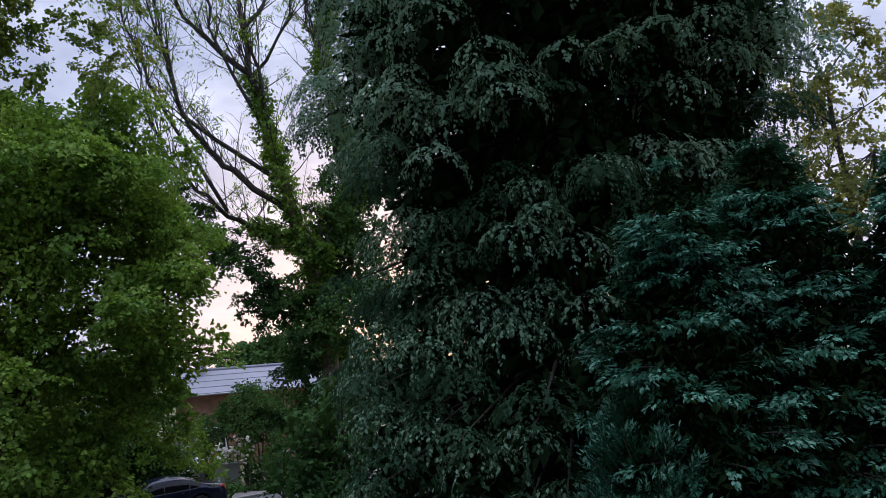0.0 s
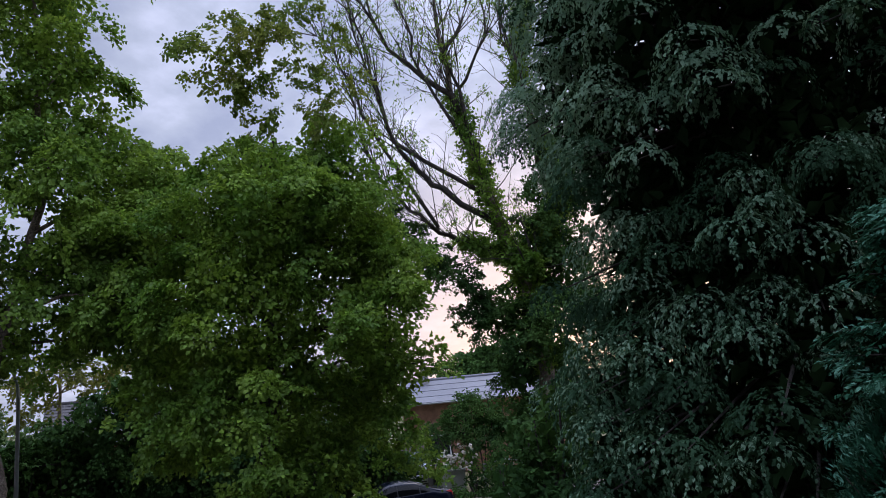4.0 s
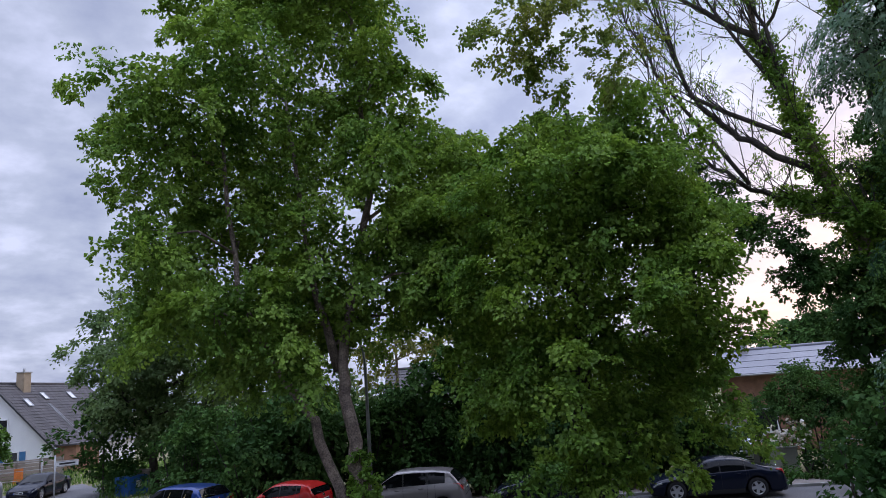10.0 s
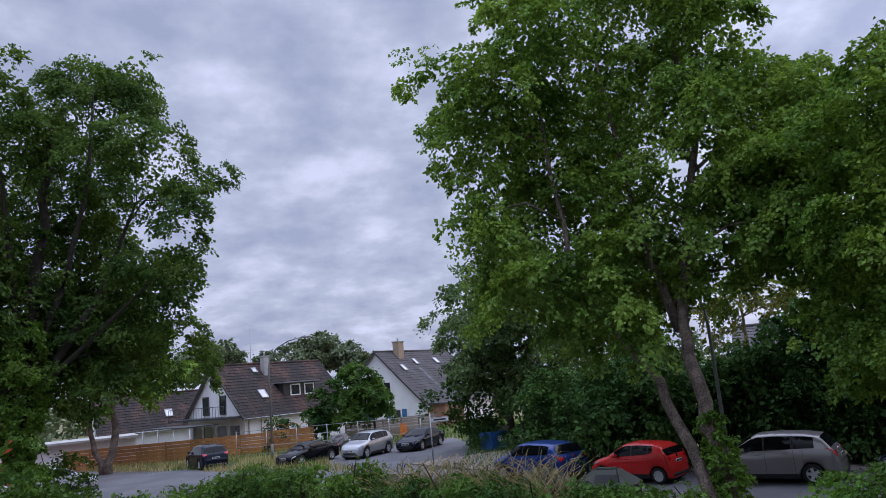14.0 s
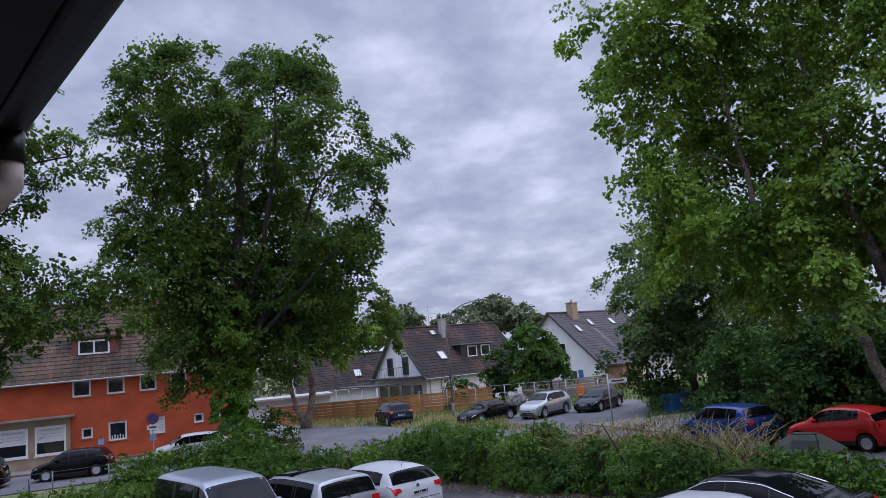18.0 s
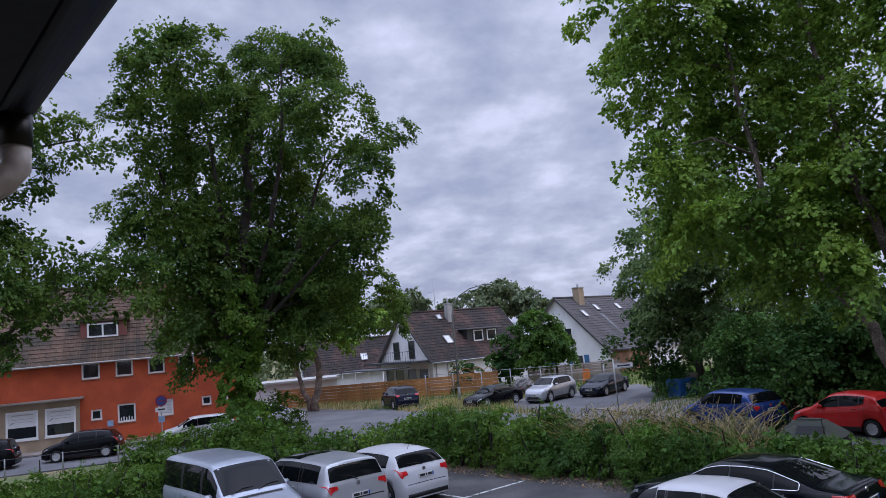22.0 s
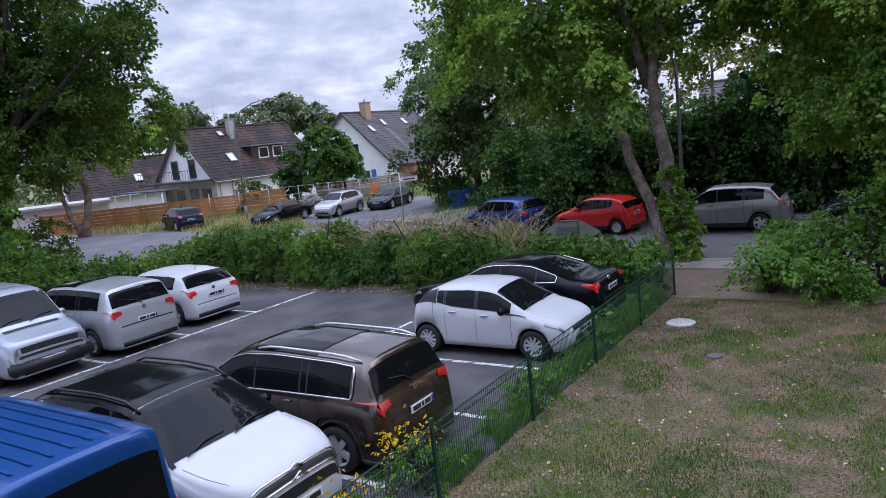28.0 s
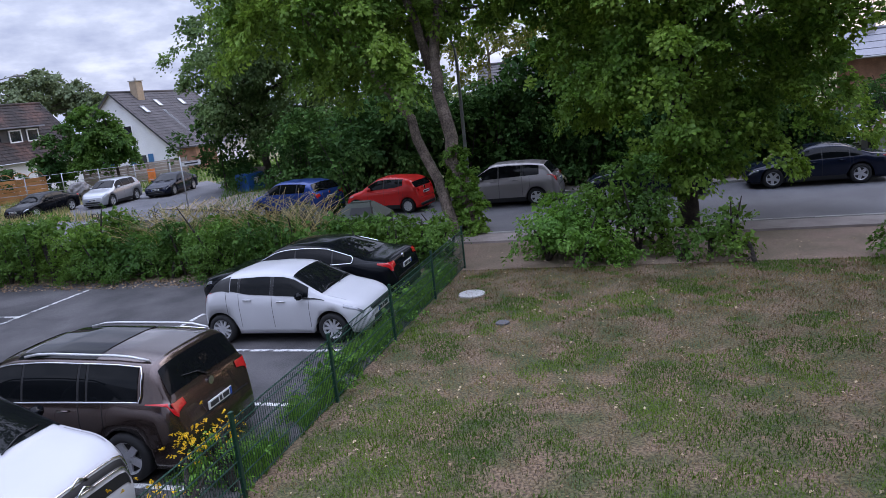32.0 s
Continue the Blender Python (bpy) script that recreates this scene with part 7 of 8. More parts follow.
skylight(house_b, 4.9, 4.2, 11.0, 2.2, 7.5, .6, .9)
skylight(house_b, 8.9, 4.2, 11.0, 2.2, 7.5, .7, .9)
for s in (-.14, .14):
    tube("roof_ladder", [(4.6 + s, .6, 2.2 + .6 * .964 + .14), (4.6 + s, 3.5, 2.2 + 3.5 * .964 + .14)], .025, M["galv"], house_b, 4)
for i in range(14):
    y = .7 + i * .205
    tube("ladder_rung", [(4.46, y, 2.2 + y * .964 + .14), (4.74, y, 2.2 + y * .964 + .14)], .015, M["galv"], house_b, 4)
part("porch", mesh_of("porch", *box_data(.2, 3.6, -1.9, -.004, 0, 2.05), M["brown_brick"]), house_b, "small brick porch")
part("porch_roof", mesh_of("porch_roof", *box_data(0, 3.9, -2.1, -.004, 2.06, 2.2), M["roof_grey"]), house_b)

# lower dark-roofed neighbour, garage
neighbour = gable_house("dark_roof_house", (-15.6, 71.4), 20, 9.5, 7, 2.3, 5.4, M["white_render"], M["roof_brown"], "low house with dark tile roof and skylight")
skylight(neighbour, 6.2, 1.2, 7, 2.3, 5.4)
garage = thing("garage", (-19.5, 61.0, 0), 14, "pale flat-roofed garage with white edge", "garage")
box("wall", 0, 8.6, 0, 5, 0, 1.95, M["white_render"], garage)
box("roof", -.2, 8.8, -.4, 5.2, 1.955, 2.15, M["stone_grey"], garage, .02)

# houses behind the road
grey_house = gable_house("grey_roof_house", (36.4, 20.6), -66, 9.0, 8, 4.0, 5.2, M["brown_brick"], M["roof_metal"], "brick bungalow with pale grey roof", course=1.1, over=.4)
window_at(grey_house, LONG, 1.2, 2.6, .9, 2.1, depth=-.02)
chimney(grey_house, 1.2, 3.4, 4.9, 6.0, .45, .45, M["stone_grey"])
chimney(grey_house, 7.2, 3.4, 4.9, 6.1, .5, .5, M["stone_grey"])
north_house = gable_house("balcony_house", (26.2, 37.0), -40, 9, 8, 3.6, 5.8, M["brown_brick"], M["roof_grey"], "brick house with white balcony behind the trees")
part("balcony", mesh_of("balcony", *box_data(-2.4, -.3, -.9, 2.0, 3.0, 3.8, .02), M["white_frame"]), north_house)
window_at(north_house, LONG, 1.0, 2.6, 2.0, 3.4, depth=-.02)
white_house = gable_house("pale_house", (29.3, 24.6), -50, 5.0, 7, 5.0, 6.4, M["white_render"], M["roof_grey"], "pale house glimpsed between leaves")

# ---- own building: eave, gutter and downpipe beside the window ----
home = thing("own_house", tuple(lot(0, 0)), 41.84, "brick house whose dark eave overhangs the window", "house")
box("wall", -9, -0.45, -14, 2.75, -0.2, 5.2, M["brown_brick"], home)
v = [(.50, -14.3, 5.33), (.50, 3.1, 5.33), (-4.8, 3.1, 8.6), (-4.8, -14.3, 8.6), (.50, -14.3, 5.43), (.50, 3.1, 5.43), (-4.8, 3.1, 8.72), (-4.8, -14.3, 8.72)]
part("roof", mesh_of("roof", v, [(0, 1, 2, 3), (4, 7, 6, 5), (0, 4, 5, 1), (1, 5, 6, 2), (2, 6, 7, 3), (3, 7, 4, 0)], M["roof_brown"]), home)
box("soffit", -.45, .42, -14.3, 3.06, 5.21, 5.32, M["soffit"], home)
n = 14
prof = [(0.50 + .085 * math.cos(math.pi + math.pi * i / n), 5.315 + .085 * math.sin(math.pi + math.pi * i / n)) for i in range(n + 1)]
prof2 = [(0.50 + .079 * math.cos(math.pi + math.pi * i / n), 5.315 + .079 * math.sin(math.pi + math.pi * i / n)) for i in range(n, -1, -1)]
loop = prof + prof2
gv = [(x, y, z) for y in (-14.3, 3.12) for x, z in loop]
gn = len(loop)
part("gutter", mesh_of("gutter", gv, [(i, (i + 1) % gn, gn + (i + 1) % gn, gn + i) for i in range(gn)] + [tuple(range(gn, 2 * gn)), tuple(range(gn))[::-1]], M["gutter"]), home)
tube("gutter_bead", [(.585, -14.3, 5.315), (.585, 3.12, 5.315)], .011, M["gutter"], home, 8)
tube("gutter_outlet", [(.50, 2.86, 5.24), (.50, 2.86, 5.12)], .056, M["gutter"], home, 16)
tube("downpipe", [(.50, 2.86, 5.125), (.50, 2.86, 5.045), (.46, 2.86, 4.99), (.05, 2.86, 4.72), (-.36, 2.86, 4.45), (-.39, 2.86, 4.40), (-.39, 2.86, 0)], .051, M["downpipe"], home, 16)

# ---- fence by the lawn ----
fence = thing("mesh_fence", (0, 0, 0), 0, "dark green wire mesh fence between lawn and cars", "fence")
rods = [box_data(.03 + .05 * i - .0025, .03 + .05 * i + .0025, -.0025, .0025, .05, .99) for i in range(51)]
bars = [box_data(0.0, 2.56, y - .003, y + .003, z - .004, z + .004) for z in (.08, .28, .48, .68, .88, .975) for y in (-.006, .006)]
panel = mesh_of("mesh_panel", *joined(rods + bars), M["fence_green"])
post_mesh = mesh_of("post", *box_data(-0.03, 0.03, -0.02, 0.02, -0.2, 1.05, .006), M["fence_green"])
cap_mesh = mesh_of("post_cap", *box_data(-0.034, 0.034, -0.024, 0.024, 1.052, 1.075, .006), M["fence_green"])
for i in range(-3, 5):
    p = lot(6.38 + 2.565 * i, 4.67 - 0.008 * i)
    post = part("post", post_mesh, fence)
    post.matrix_basis = pose(p.x, p.y, 0, 0, 0, 41.84)
    part("post_cap", cap_mesh, post)
    if i < 4:
        part("mesh_panel", panel, fence).matrix_basis = pose(p.x, p.y, 0, 0, 0, 41.7)


# ---- street lamps, signs ----
def street_lamp(base, height, reach, turn, label):
    h = thing("street_lamp", base, turn, label, "street lamp", "street lamps")
    k = height
    pts = [(0, 0, -.1), (0, 0, k * .75), (.05 * reach, 0, k * .84), (.25 * reach, 0, k * .92), (.6 * reach, 0, k * .975), (reach, 0, k)]
    tube("pole", pts, [.075, .06, .05, .045, .04, .035], M["pole"], h, 10)
    tube("pole_base", [(0, 0, 0), (0, 0, 1.1)], .095, M["pole"], h, 10)
    v, f = box_data(reach - .05, reach + .62, -.12, .12, k - .05, k + .07, .04)
    hd = part("lamp_head", mesh_of("lamp_head", v, f, M["stone_grey"], True), h)
    part("lens", mesh_of("lens", *box_data(reach + .1, reach + .55, -.09, .09, k - .075, k - .052, .01), M["lamp_clear"]), hd)
    return h


street_lamp((-0.45, 50.0, 0), 8.0, 2.3, -2, "tall curved grey street lamp by the meadow")
street_lamp((15.0, 22.6, 0), 7.0, 0.9, 150, "grey street lamp beside the maple")


def street_sign(base, turn):
    h = thing("street_name_sign", base, turn, "white street name plate on a grey post", "sign")
    tube("post", [(0, 0, -.1), (0, 0, 2.6)], .035, M["galv"], h, 8)
    pl = part("name_plate", mesh_of("name_plate", *box_data(.03, 1.0, -.012, .012, 2.08, 2.33, .006), M["sign_white"]), h)
    part("border", mesh_of("border", *joined([box_data(.05, .98, -.0165, -.0125, 2.295, 2.31), box_data(.05, .98, -.0165, -.0125, 2.10, 2.115)]), M["plate_bar"]), pl)
    part("lettering_bar", mesh_of("lettering_bar", *box_data(.18, .86, -.0165, -.0125, 2.17, 2.245), M["plate_bar"]), pl)


street_sign((7.55, 36.6, 0.08), 8)

no_stop = thing("no_stopping_sign", (-16.6, 39.2, 0.0), 20, "round red and blue traffic sign on a post", "sign")
tube("post", [(0, 0, -.1), (0, 0, 2.75)], .033, M["galv"], no_stop, 8)


def disc(name, r, y, z, m, parent, rings=24, t=.01):
    v = [(r * math.cos(2 * math.pi * i / rings), y - s * t, z + r * math.sin(2 * math.pi * i / rings)) for s in (0, 1) for i in range(rings)]
    f = [tuple(range(rings)), tuple(range(rings, 2 * rings))[::-1]] + [(i, (i + 1) % rings, rings + (i + 1) % rings, rings + i) for i in range(rings)]
    return part(name, mesh_of(name, v, f, m), parent)


disc("sign_face", .31, -.04, 2.5, M["sign_red"], no_stop)
disc("sign_inner", .24, -.053, 2.5, M["sign_blue"], no_stop, t=.004)
box("sign_band", -.24, .24, -.064, -.059, 2.475, 2.525, M["sign_red"], no_stop)
box("extra_plate", -.3, .3, -.05, -.035, 1.92, 2.16, M["sign_white"], no_stop)
box("lettering_bar", -.18, .18, -.056, -.051, 2.0, 2.08, M["plate_bar"], no_stop)
box("parking_plate", -.16, .16, -.05, -.035, 1.35, 1.68, M["sign_pale"], no_stop)

# ---- recycling containers behind the hedge ----
def hip_container(s, n):
    p = lot(s, n, .08)
    h = thing("bottle_bank", tuple(p), 41.84 + 90, "grey-green recycling container with sloping lid", "container", "recycling containers")
    h.scale = (1, 1, .86)
    v, f = box_data(-.75, .75, -.6, .6, 0, 1.0, .03)
    part("body", mesh_of("body", v, f, M["bin_green"]), h)
    q = [(-.8, -.65, 1.005), (.8, -.65, 1.005), (.8, .65, 1.005), (-.8, .65, 1.005), (-.35, -.18, 1.5), (.35, -.18, 1.5), (.35, .18, 1.5), (-.35, .18, 1.5)]
    part("lid", mesh_of("lid", q, [(0, 3, 2, 1), (4, 5, 6, 7), (0, 1, 5, 4), (1, 2, 6, 5), (2, 3, 7, 6), (3, 0, 4, 7)], M["bin_green"]), h)
    part("slot", mesh_of("slot", *box_data(-.5, .5, .60, .625, .72, .92, .01), M["black_plastic"]), h)
    part("notice", mesh_of("notice", *box_data(-.4, .4, .602, .61, .3, .6), M["sign_white"]), h)
    q = [(x, .65 - .47 * t + .006, 1.005 + .495 * t + .006) for t, x in ((.28, -.5), (.28, .2), (.72, .2), (.72, -.5))]
    part("opening", mesh_of("opening", q + [(x, y - .02, z - .02) for x, y, z in q], [(0, 1, 2, 3), (7, 6, 5, 4), (0, 4, 5, 1), (1, 5, 6, 2), (2, 6, 7, 3), (3, 7, 4, 0)], M["black_plastic"]), h)
    part("lid_cap", mesh_of("lid_cap", *box_data(-.3, .3, -.14, .14, 1.502, 1.54, .01), M["bin_green"]), h)


for n in (8.55, 10.6):
    hip_container(19.75, n)


def grey_container(s, n):
    p = lot(s, n, .08)
    h = thing("glass_bank", tuple(p), 41.84 + 90, "low grey recycling container with round openings", "container", "recycling containers")
    part("body", mesh_of("body", *box_data(-.8, .8, -.55, .55, 0, 1.15, .12), M["bin_grey"], True), h)
    part("top", mesh_of("top", *box_data(-.5, .5, -.4, .4, 1.152, 1.22, .03), M["bin_grey"]), h)
    for x in (-.4, .4):
        r = [(x + .16 * math.cos(a), .555, .85 + .16 * math.sin(a)) for a in [2 * math.pi * i / 16 for i in range(16)]]
        part("opening", mesh_of("opening", r + [(a, .57, c) for a, b, c in r], [tuple(range(16, 32)), tuple(range(16))[::-1]] + [(i, (i + 1) % 16, 16 + (i + 1) % 16, 16 + i) for i in range(16)], M["black_plastic"]), h)
    for x in (-.16, .16):
        r = [(x + .10 * math.cos(a), 0, 1.36 + .14 * math.sin(a)) for a in [2 * math.pi * i / 12 for i in range(13)]]
        tube("lifting_ring", r, .016, M["dark_metal"], h, 5)
    tube("lifting_rod", [(0, 0, 1.22), (0, 0, 1.55)], .018, M["dark_metal"], h, 6)


for n in (13.5, 15.9, 18.2):
    grey_container(19.7, n)

# ---- board fences and meadow fence ----
def board_fence(name, a, b, height, panels, material, label, boards=6):
    a, b = Vector(a), Vector(b)
    d = (b - a) / panels
    turn = math.degrees(math.atan2(d.y, d.x))
    top = thing(name, tuple(a), turn, label, "fence")
    L = d.length
    gap = height / boards
    board = mesh_of("board", *box_data(.06, L - .06, -.015, .015, .01, gap - .012), material)
    pm = mesh_of("post", *box_data(-.05, .05, -.05, .05, -.1, height + .08, .01), material)
    for i in range(panels):
        part("post", pm, top).location = (L * i, 0, 0)
        for j in range(boards):
            part("board", board, top).location = (L * i, .004 * (j % 2), .05 + gap * j)
    part("post", pm, top).location = (L * panels, 0, 0)


board_fence("wooden_fence", (-15.5, 59.6, 0), (-1.0, 57.4, 0), 1.5, 8, M["wood_orange"], "orange-stained horizontal board fence")
board_fence("grey_board_fence", (5.2, 58.5, 0), (13.0, 60.5, 0), 1.5, 5, M["wood_grey"], "weathered brown board fence before a white house")
board_fence("garden_arch_fence", (-1.0, 57.4, 0), (2.6, 56.9, 0), 1.6, 2, M["wood_orange"], "orange garden fence with arched tops")
for i in range(4):
    r = [(-.8 + i * .95 + .45 * math.cos(t), 57.3 - i * .12, 1.7 + .35 * math.sin(t)) for t in [math.pi * k / 10 for k in range(11)]]
    ar = thing("trellis_arch", (0, 0, 0), 0, "pale arched trellis top on the garden fence", "trellis", "trellis arches")
    tube("arch", r, .03, M["wood_orange"], ar, 5)

wire = thing("wire_fence", (0, 0, 0), 0, "tall galvanised wire fence along the meadow", "fence")
wa, wb = Vector((-3.0, 55.6, 0)), Vector((9.8, 51.0, 0))
for i in range(7):
    p = wa.lerp(wb, i / 6)
    tube("post", [p, p + Vector((0, 0, 1.9))], .035, M["galv"], wire, 6)
for z in (.2, .75, 1.3, 1.85):
    tube("wire", [wa + Vector((0, 0, z)), wb + Vector((0, 0, z))], .014, M["galv"], wire, 4)
low = thing("low_rail", (0, 0, 0), 0, "low dark metal rail beside the street", "railing")
la, lb = Vector((-22.5, 30.8, 0)), Vector((-14.0, 34.0, 0))
for i in range(5):
    p = la.lerp(lb, i / 4)
    tube("post", [p, p + Vector((0, 0, .95))], .03, M["galv"], low, 6)
tube("rail", [la + Vector((0, 0, .9)), lb + Vector((0, 0, .9))], .018, M["dark_metal"], low, 6)

# ---- far clutter ----
skip = thing("blue_container", (12.3, 41.6, 0), 30, "blue tarpaulin-covered box with wooden end", "container")
box("body", -.7, .7, -.5, .5, 0, 1.0, M["sheet_blue"], skip, .04)
box("end_board", .73, .85, -.55, .55, 0, 1.25, M["wood_grey"], skip)
box("notice", -.2, .2, -.515, -.504, .4, .75, M["sign_white"], skip)
net = thing("barrier_mesh", (9.9, 59.0, 0), 12, "orange plastic barrier mesh on the fence", "barrier")
box("mesh", -.3, .3, -.03, .0, .35, 1.05, M["orange_net"], net, .01)
box("foot", -.35, .35, -.1, .06, 0, .33, M["orange_net"], net, .01)
cover = thing("covered_trailer", (4.2, 52.4, 0), 20, "trailer under a crumpled grey sheet", "trailer")
bm = bmesh.new()
bmesh.ops.create_icosphere(bm, subdivisions=4, radius=1)
for w in bm.verts:
    q = w.co.copy()
    w.co = Vector((q.x * .75, q.y * .6, max(0.2, .6 + q.z * .6))) + q * (.12 * noise.noise(q * 3.1) + .05 * noise.noise(q * 9))
me = bpy.data.meshes.new("sheet")
bm.to_mesh(me); bm.free()
me.materials.append(M["bin_grey"])
part("sheet", me, cover)
for x in (-.5, .5):
    tyre, rim, gap = wheel_meshes(.26, "five", M["rim"])
    part("wheel", tyre, cover).matrix_basis = pose(x, -.6, .26, 0, 0, 180)

# driveway by the dark saloon: bin, wall, gate
bin1 = thing("waste_bin", (29.8, 15.4, 0), -40, "black wheeled bin with brown lid", "bin")
box("body", -.29, .29, -.33, .33, .08, 1.0, M["black_plastic"], bin1, .03)
box("lid", -.31, .31, -.37, .36, 1.005, 1.08, M["wood_orange"], bin1, .03)
for s in (-.22, .22):
    tube("wheel", [(s - .03, .3, .1), (s + .03, .3, .1)], .1, M["rubber"], bin1, 12)
wall1 = thing("garden_wall", (29.0, 14.2, 0), -60, "short pale rendered garden wall", "wall")
box("wall", -.55, .55, -.15, .15, 0, 1.0, M["stone_grey"], wall1, .02)
box("coping", -.6, .6, -.2, .2, 1.003, 1.07, M["stone_grey"], wall1, .015)
gate = thing("garden_gate", (30.2, 12.2, 0), -62, "grey metal garden gate with round rail", "gate")
for x in (-.9, .9):
    box("post", x - .05, x + .05, -.05, .05, 0, 1.2, M["galv"], gate, .008)
tube("rail", [(-.9, 0, 1.15), (0, 0, 1.3), (.9, 0, 1.15)], .03, M["galv"], gate, 6)
for i in range(9):
    tube("bar", [(-.8 + .2 * i, 0, .1), (-.8 + .2 * i, 0, 1.12)], .012, M["galv"], gate, 5)
board_fence("brown_board_fence", (33.0, 20.2, 0), (36.0, 18.6, 0), 1.7, 2, M["wood_grey"], "brown board fence behind the drive")

# ---- on the lawn ----
def cover_disc(at, r, m, label, name):
    h = thing(name, at, 0, label, "manhole cover")
    rings = 28
    v = [(r * q * math.cos(2 * math.pi * i / rings), r * q * math.sin(2 * math.pi * i / rings), z) for q, z in ((1.0, -.05), (1.0, .025), (.93, .035)) for i in range(rings)]
    f = [tuple(range(2 * rings, 3 * rings))] + [(k * rings + i, k * rings + (i + 1) % rings, (k + 1) * rings + (i + 1) % rings, (k + 1) * rings + i) for k in (0, 1) for i in range(rings)]
    part("cover", mesh_of("cover", v, f, m), h)


cover_disc((8.08, 12.48, 0), .29, M["stone_grey"], "pale round concrete manhole cover in the lawn", "manhole_cover")
cover_disc((7.35, 10.4, 0), .13, M["asphalt_road"], "small dark round cover in the lawn", "drain_cover")


def blades(name, centres, length, width, material, rng, label, category, lean=0.5):
    n = len(centres)
    a = rng.uniform(0, 2 * np.pi, n)
    d = np.stack([np.cos(a) * lean * rng.random(n), np.sin(a) * lean * rng.random(n), np.ones(n)], 1)
    d = unit(d)
    side = np.stack([-np.sin(a), np.cos(a), np.zeros(n)], 1)
    ln = (length * rng.uniform(.5, 1.4, n))[:, None]
    v = np.empty((n, 3, 3))
    v[:, 0], v[:, 1] = centres - side * width / 2, centres + side * width / 2
    v[:, 2] = centres + d * ln
    ob = new(name, tri_mesh(name, v.reshape(-1, 3), np.arange(n * 3).reshape(-1, 3), material))
    return tagged(ob, label, category, kind="stuff")


rng = np.random.default_rng(91)


def lot_points(s0, s1, n0, n1, k):
    s, n = rng.uniform(s0, s1, k), rng.uniform(n0, n1, k)
    return np.stack([E1.x * s + E2.x * n, E1.y * s + E2.y * n, np.zeros(k)], 1)


def patchy(p, scale, level, seed):
    w = np.array([noise.noise((x * scale, y * scale, seed)) for x, y, _ in p])
    return p[w > level]


p = lot_points(3.5, 16.4, -7.5, 4.6, 290000)
w = np.array([1.1 * noise.noise((x * .38, y * .38, 3.0)) + .9 * noise.noise((x * 1.3, y * 1.3, 7.0)) + .55 * noise.noise((x * 4.5, y * 4.5, 1.0)) for x, y, _ in p])
green = rng.random(len(p)) < ((w + .80 - .068 * (E1.x * p[:, 0] + E1.y * p[:, 1])) / .16 + .15).clip(.04, .97)
thin = rng.random(len(p)) < (.62 + .9 * w).clip(.25, 1)          # bare patches between
p, green = p[thin], green[thin]
blades("green_grass", p[green], .060, .011, M["green_blade"], rng, "short green grass and clover patches", "grass", 1.3)
blades("dry_grass", p[~green], .065, .010, M["dry_blade"], rng, "short dry brown grass", "grass", 2.2)
p = lot_points(5, 18.5, -7, 4.6, 1200)
p[:, 2] = .015
ob = new("fallen_leaves", leaves("fallen_leaves", p, unit(rng.normal(0, 1, (len(p), 3)) * [1, 1, .1]), .055, .04, M["pale_leaf"], rng, 0, 2.0))
tagged(ob, "scattered dry fallen leaves", "leaves", kind="stuff")
p = lot_points(15.6, 16.5, 5, 21, 1400)
p[:, 2] = .02
ob = new("leaf_litter", leaves("leaf_litter", p, unit(rng.normal(0, 1, (len(p), 3)) * [1, 1, .1]), .08, .055, M["dead_leaf"], rng, 0, 2.0))
tagged(ob, "brown leaf litter along the hedge foot", "leaves", kind="stuff")
def off_road(p):
    """Drops the points that lie on the branch road."""
    n = len(BRANCH)
    inside = np.zeros(len(p), bool)
    for i in range(n):
        (x0, y0), (x1, y1) = BRANCH[i], BRANCH[(i + 1) % n]
        cross = (y0 > p[:, 1]) != (y1 > p[:, 1])
        inside ^= cross & (p[:, 0] < (x1 - x0) * (p[:, 1] - y0) / (y1 - y0 + 1e-9) + x0)
    return p[~inside]


g = off_road(patchy(lot_points(28.5, 40, 25, 62, 26000), .25, -.1, 8.0))
blades("meadow_grass", g, .42, .025, M["straw"], rng, "tall dry meadow grass", "grass", .6)
g = off_road(lot_points(29, 60, 15, 70, 42000))
blades("meadow_grass_green", g, .38, .04, M["leaf_hedge"], rng, "green meadow grass", "grass", .7)

# weeds along the fence
weed = []
for s, h, r in ((8.6, .12, .18), (9.2, .22, .26), (9.6, .36, .30), (10.1, .30, .26), (10.6, .16, .2), (11.2, .12, .18), (12.0, .22, .24), (12.7, .28, .28), (13.3, .32, .28), (14.2, .2, .22), (15.2, .2, .2), (16.1, .3, .28), (7.4, .1, .14)):
    weed.append((*lot(s, 5.0, h), r))
g = patchy(lot_points(6.5, 16.4, 4.68, 5.25, 6400), 1.6, -.06, 4.0)
blades("fence_grass", g, .34, .014, M["leaf_light"], rng, "long green grass along the fence", "grass", .45)
bush("fence_weeds", tuple(lot(11, 4.95)), weed, M["leaf_light"], "fresh green weeds growing along the fence", (.055, .035), 50, 22, .12, seed=51, category="weeds", stems=False)
rag = []
for s, n, h, r in ((6.55, 5.15, .45, .22), (6.25, 5.2, .4, .22), (5.3, 5.1, .35, .25), (4.9, 5.05, .3, .2), (6.8, 5.1, .35, .2)):
    rag.append((*lot(s, n, h), r))
top = bush("yellow_ragwort", tuple(lot(6, 5.1)), rag, M["leaf_light"], "yellow-flowered ragwort beside the fence", (.06, .03), 90, 20, .1, seed=52, category="flowers")
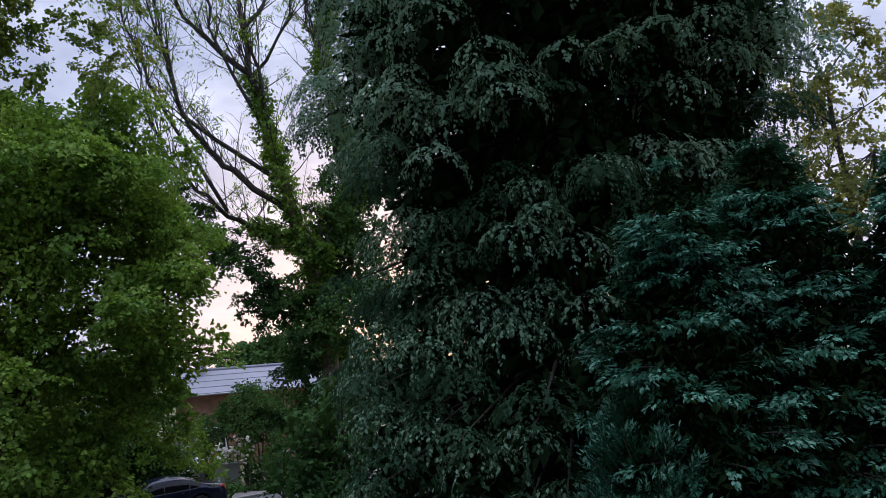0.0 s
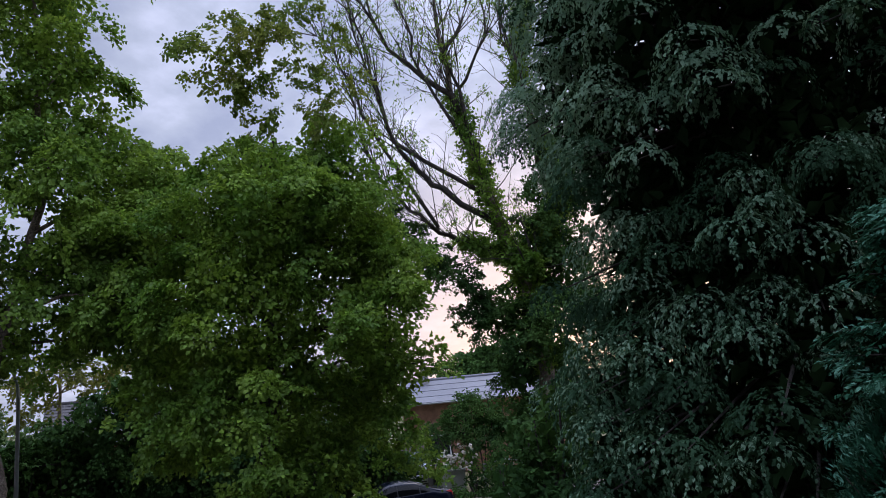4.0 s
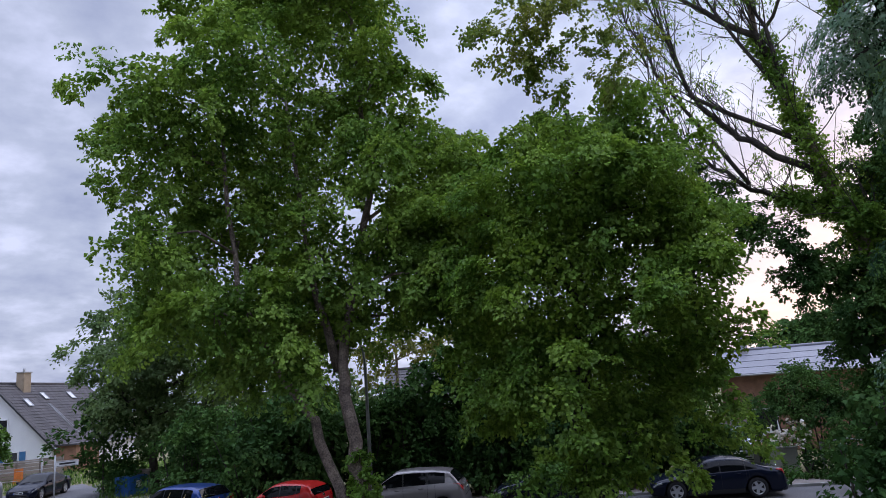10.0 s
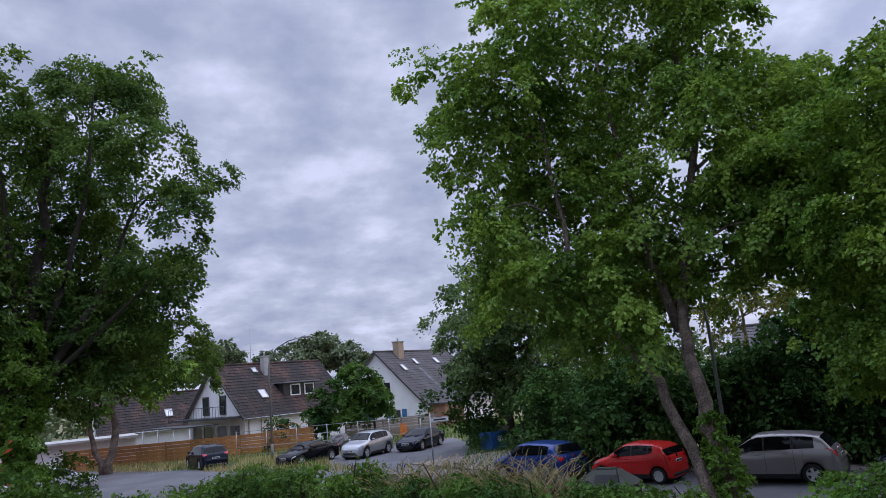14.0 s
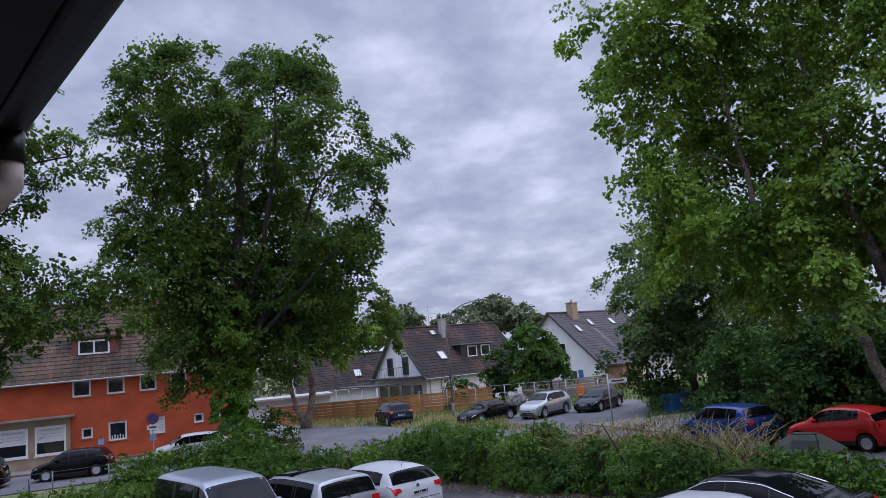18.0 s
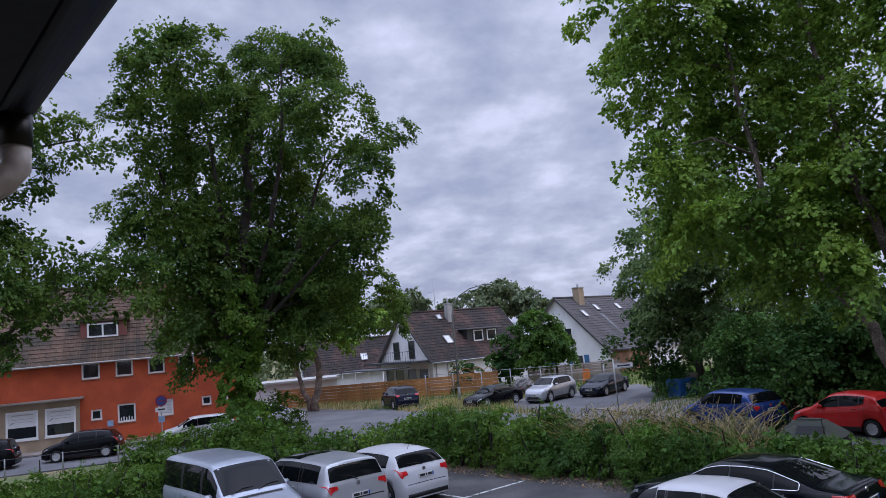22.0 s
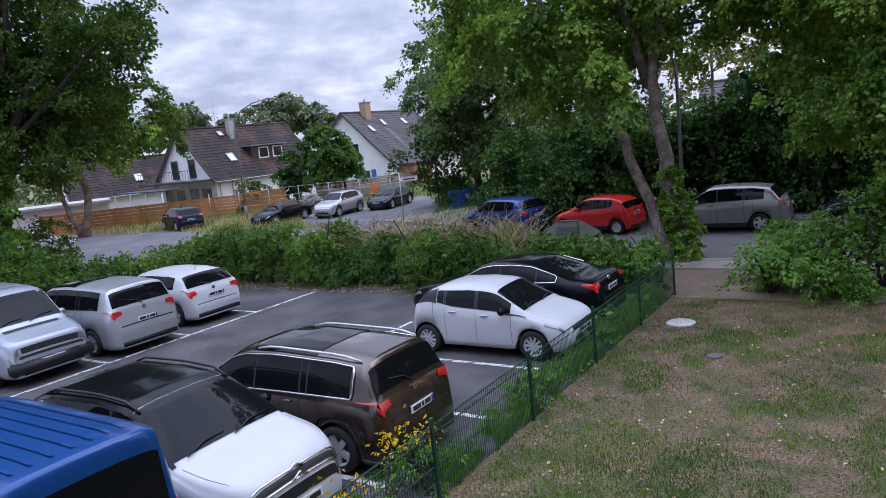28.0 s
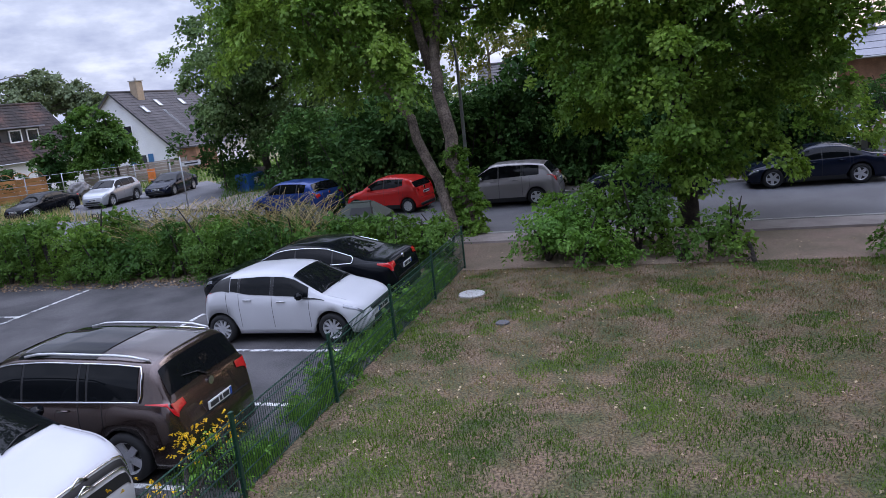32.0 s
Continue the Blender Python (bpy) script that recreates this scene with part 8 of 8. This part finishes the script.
fl = np.array([tuple(lot(s + rng.normal(0, .16), n + rng.normal(0, .12), h + r * .6 + rng.normal(0, .11))) for s, n, h, r in
               ((6.55, 5.15, .55, .3), (6.25, 5.2, .5, .3), (6.8, 5.1, .45, .25), (5.3, 5.1, .4, .3), (4.9, 5.05, .35, .25)) for _ in range(34)])
lc, lo = tufts(fl, unit(rng.normal(0, 1, fl.shape)), 7, .02, rng)
part("blossom", leaves("blossom", lc - np.array(lot(6, 5.1)), lo, .028, .02, M["flower"], rng, 0, 1.0), top)
# white roses
fl = np.array([(28.95 + rng.normal(0, .2), 13.8 + rng.normal(0, .5), 1.5 + rng.normal(0, .28)) for _ in range(46)])
lc, lo = tufts(fl, unit(rng.normal(0, 1, fl.shape)), 9, .04, rng)
ob = new("rose_blossom", leaves("rose_blossom", lc, lo, .095, .085, M["rose"], rng, 0, 1.0))
tagged(ob, "white rose blossoms", "flowers", kind="stuff")

# tall stalks and dry shoots over the hedge
def stalks(name, k, s0, s1, n0, n1, h0, h1, material, label, arch):
    bits = []
    for _ in range(k):
        s, n = rng.uniform(s0, s1), rng.uniform(n0, n1)
        h = rng.uniform(h0, h1)
        a = rng.uniform(0, 6.28)
        q = [Vector(lot(s, n, 0)) + Vector((math.cos(a), math.sin(a), 0)) * arch * t * t * h + Vector((0, 0, h * (t - (.25 * t ** 3 if arch > .2 else 0)))) for t in (0, .3, .55, .8, 1)]
        bits.append(tube_data(q, [.010, .009, .008, .007, .004], 4, False))
        for t in np.linspace(.55, 1, 6):
            i = min(3, int(t * 4))
            c = q[i].lerp(q[i + 1], t * 4 - i)
            w = .03
            d = Vector(rng.normal(0, 1, 3)).normalized() * w
            e = Vector(rng.normal(0, 1, 3)).normalized() * w
            bits.append(([c, c + d, c + d + e, c + e], [(0, 1, 2, 3)]))
    v, f = joined(bits)
    return tagged(new(name, mesh_of(name, v, f, material)), label, "stalks", kind="stuff")


stalks("tall_stalks", 110, 18.2, 19.0, 9.5, 16.5, 1.6, 2.6, M["leaf_sun"], "tall pale green flower stalks behind the hedge", .35)
stalks("dry_stalks", 480, 17.4, 18.9, 9.0, 15.5, 1.5, 2.65, M["straw"], "dry straw-coloured grass over the hedge", .5)
stalks("trailing_shoots", 22, 16.2, 16.6, 8.5, 12.5, 1.3, 1.8, M["leaf_light"], "pale shoots hanging over the hedge", -.25)
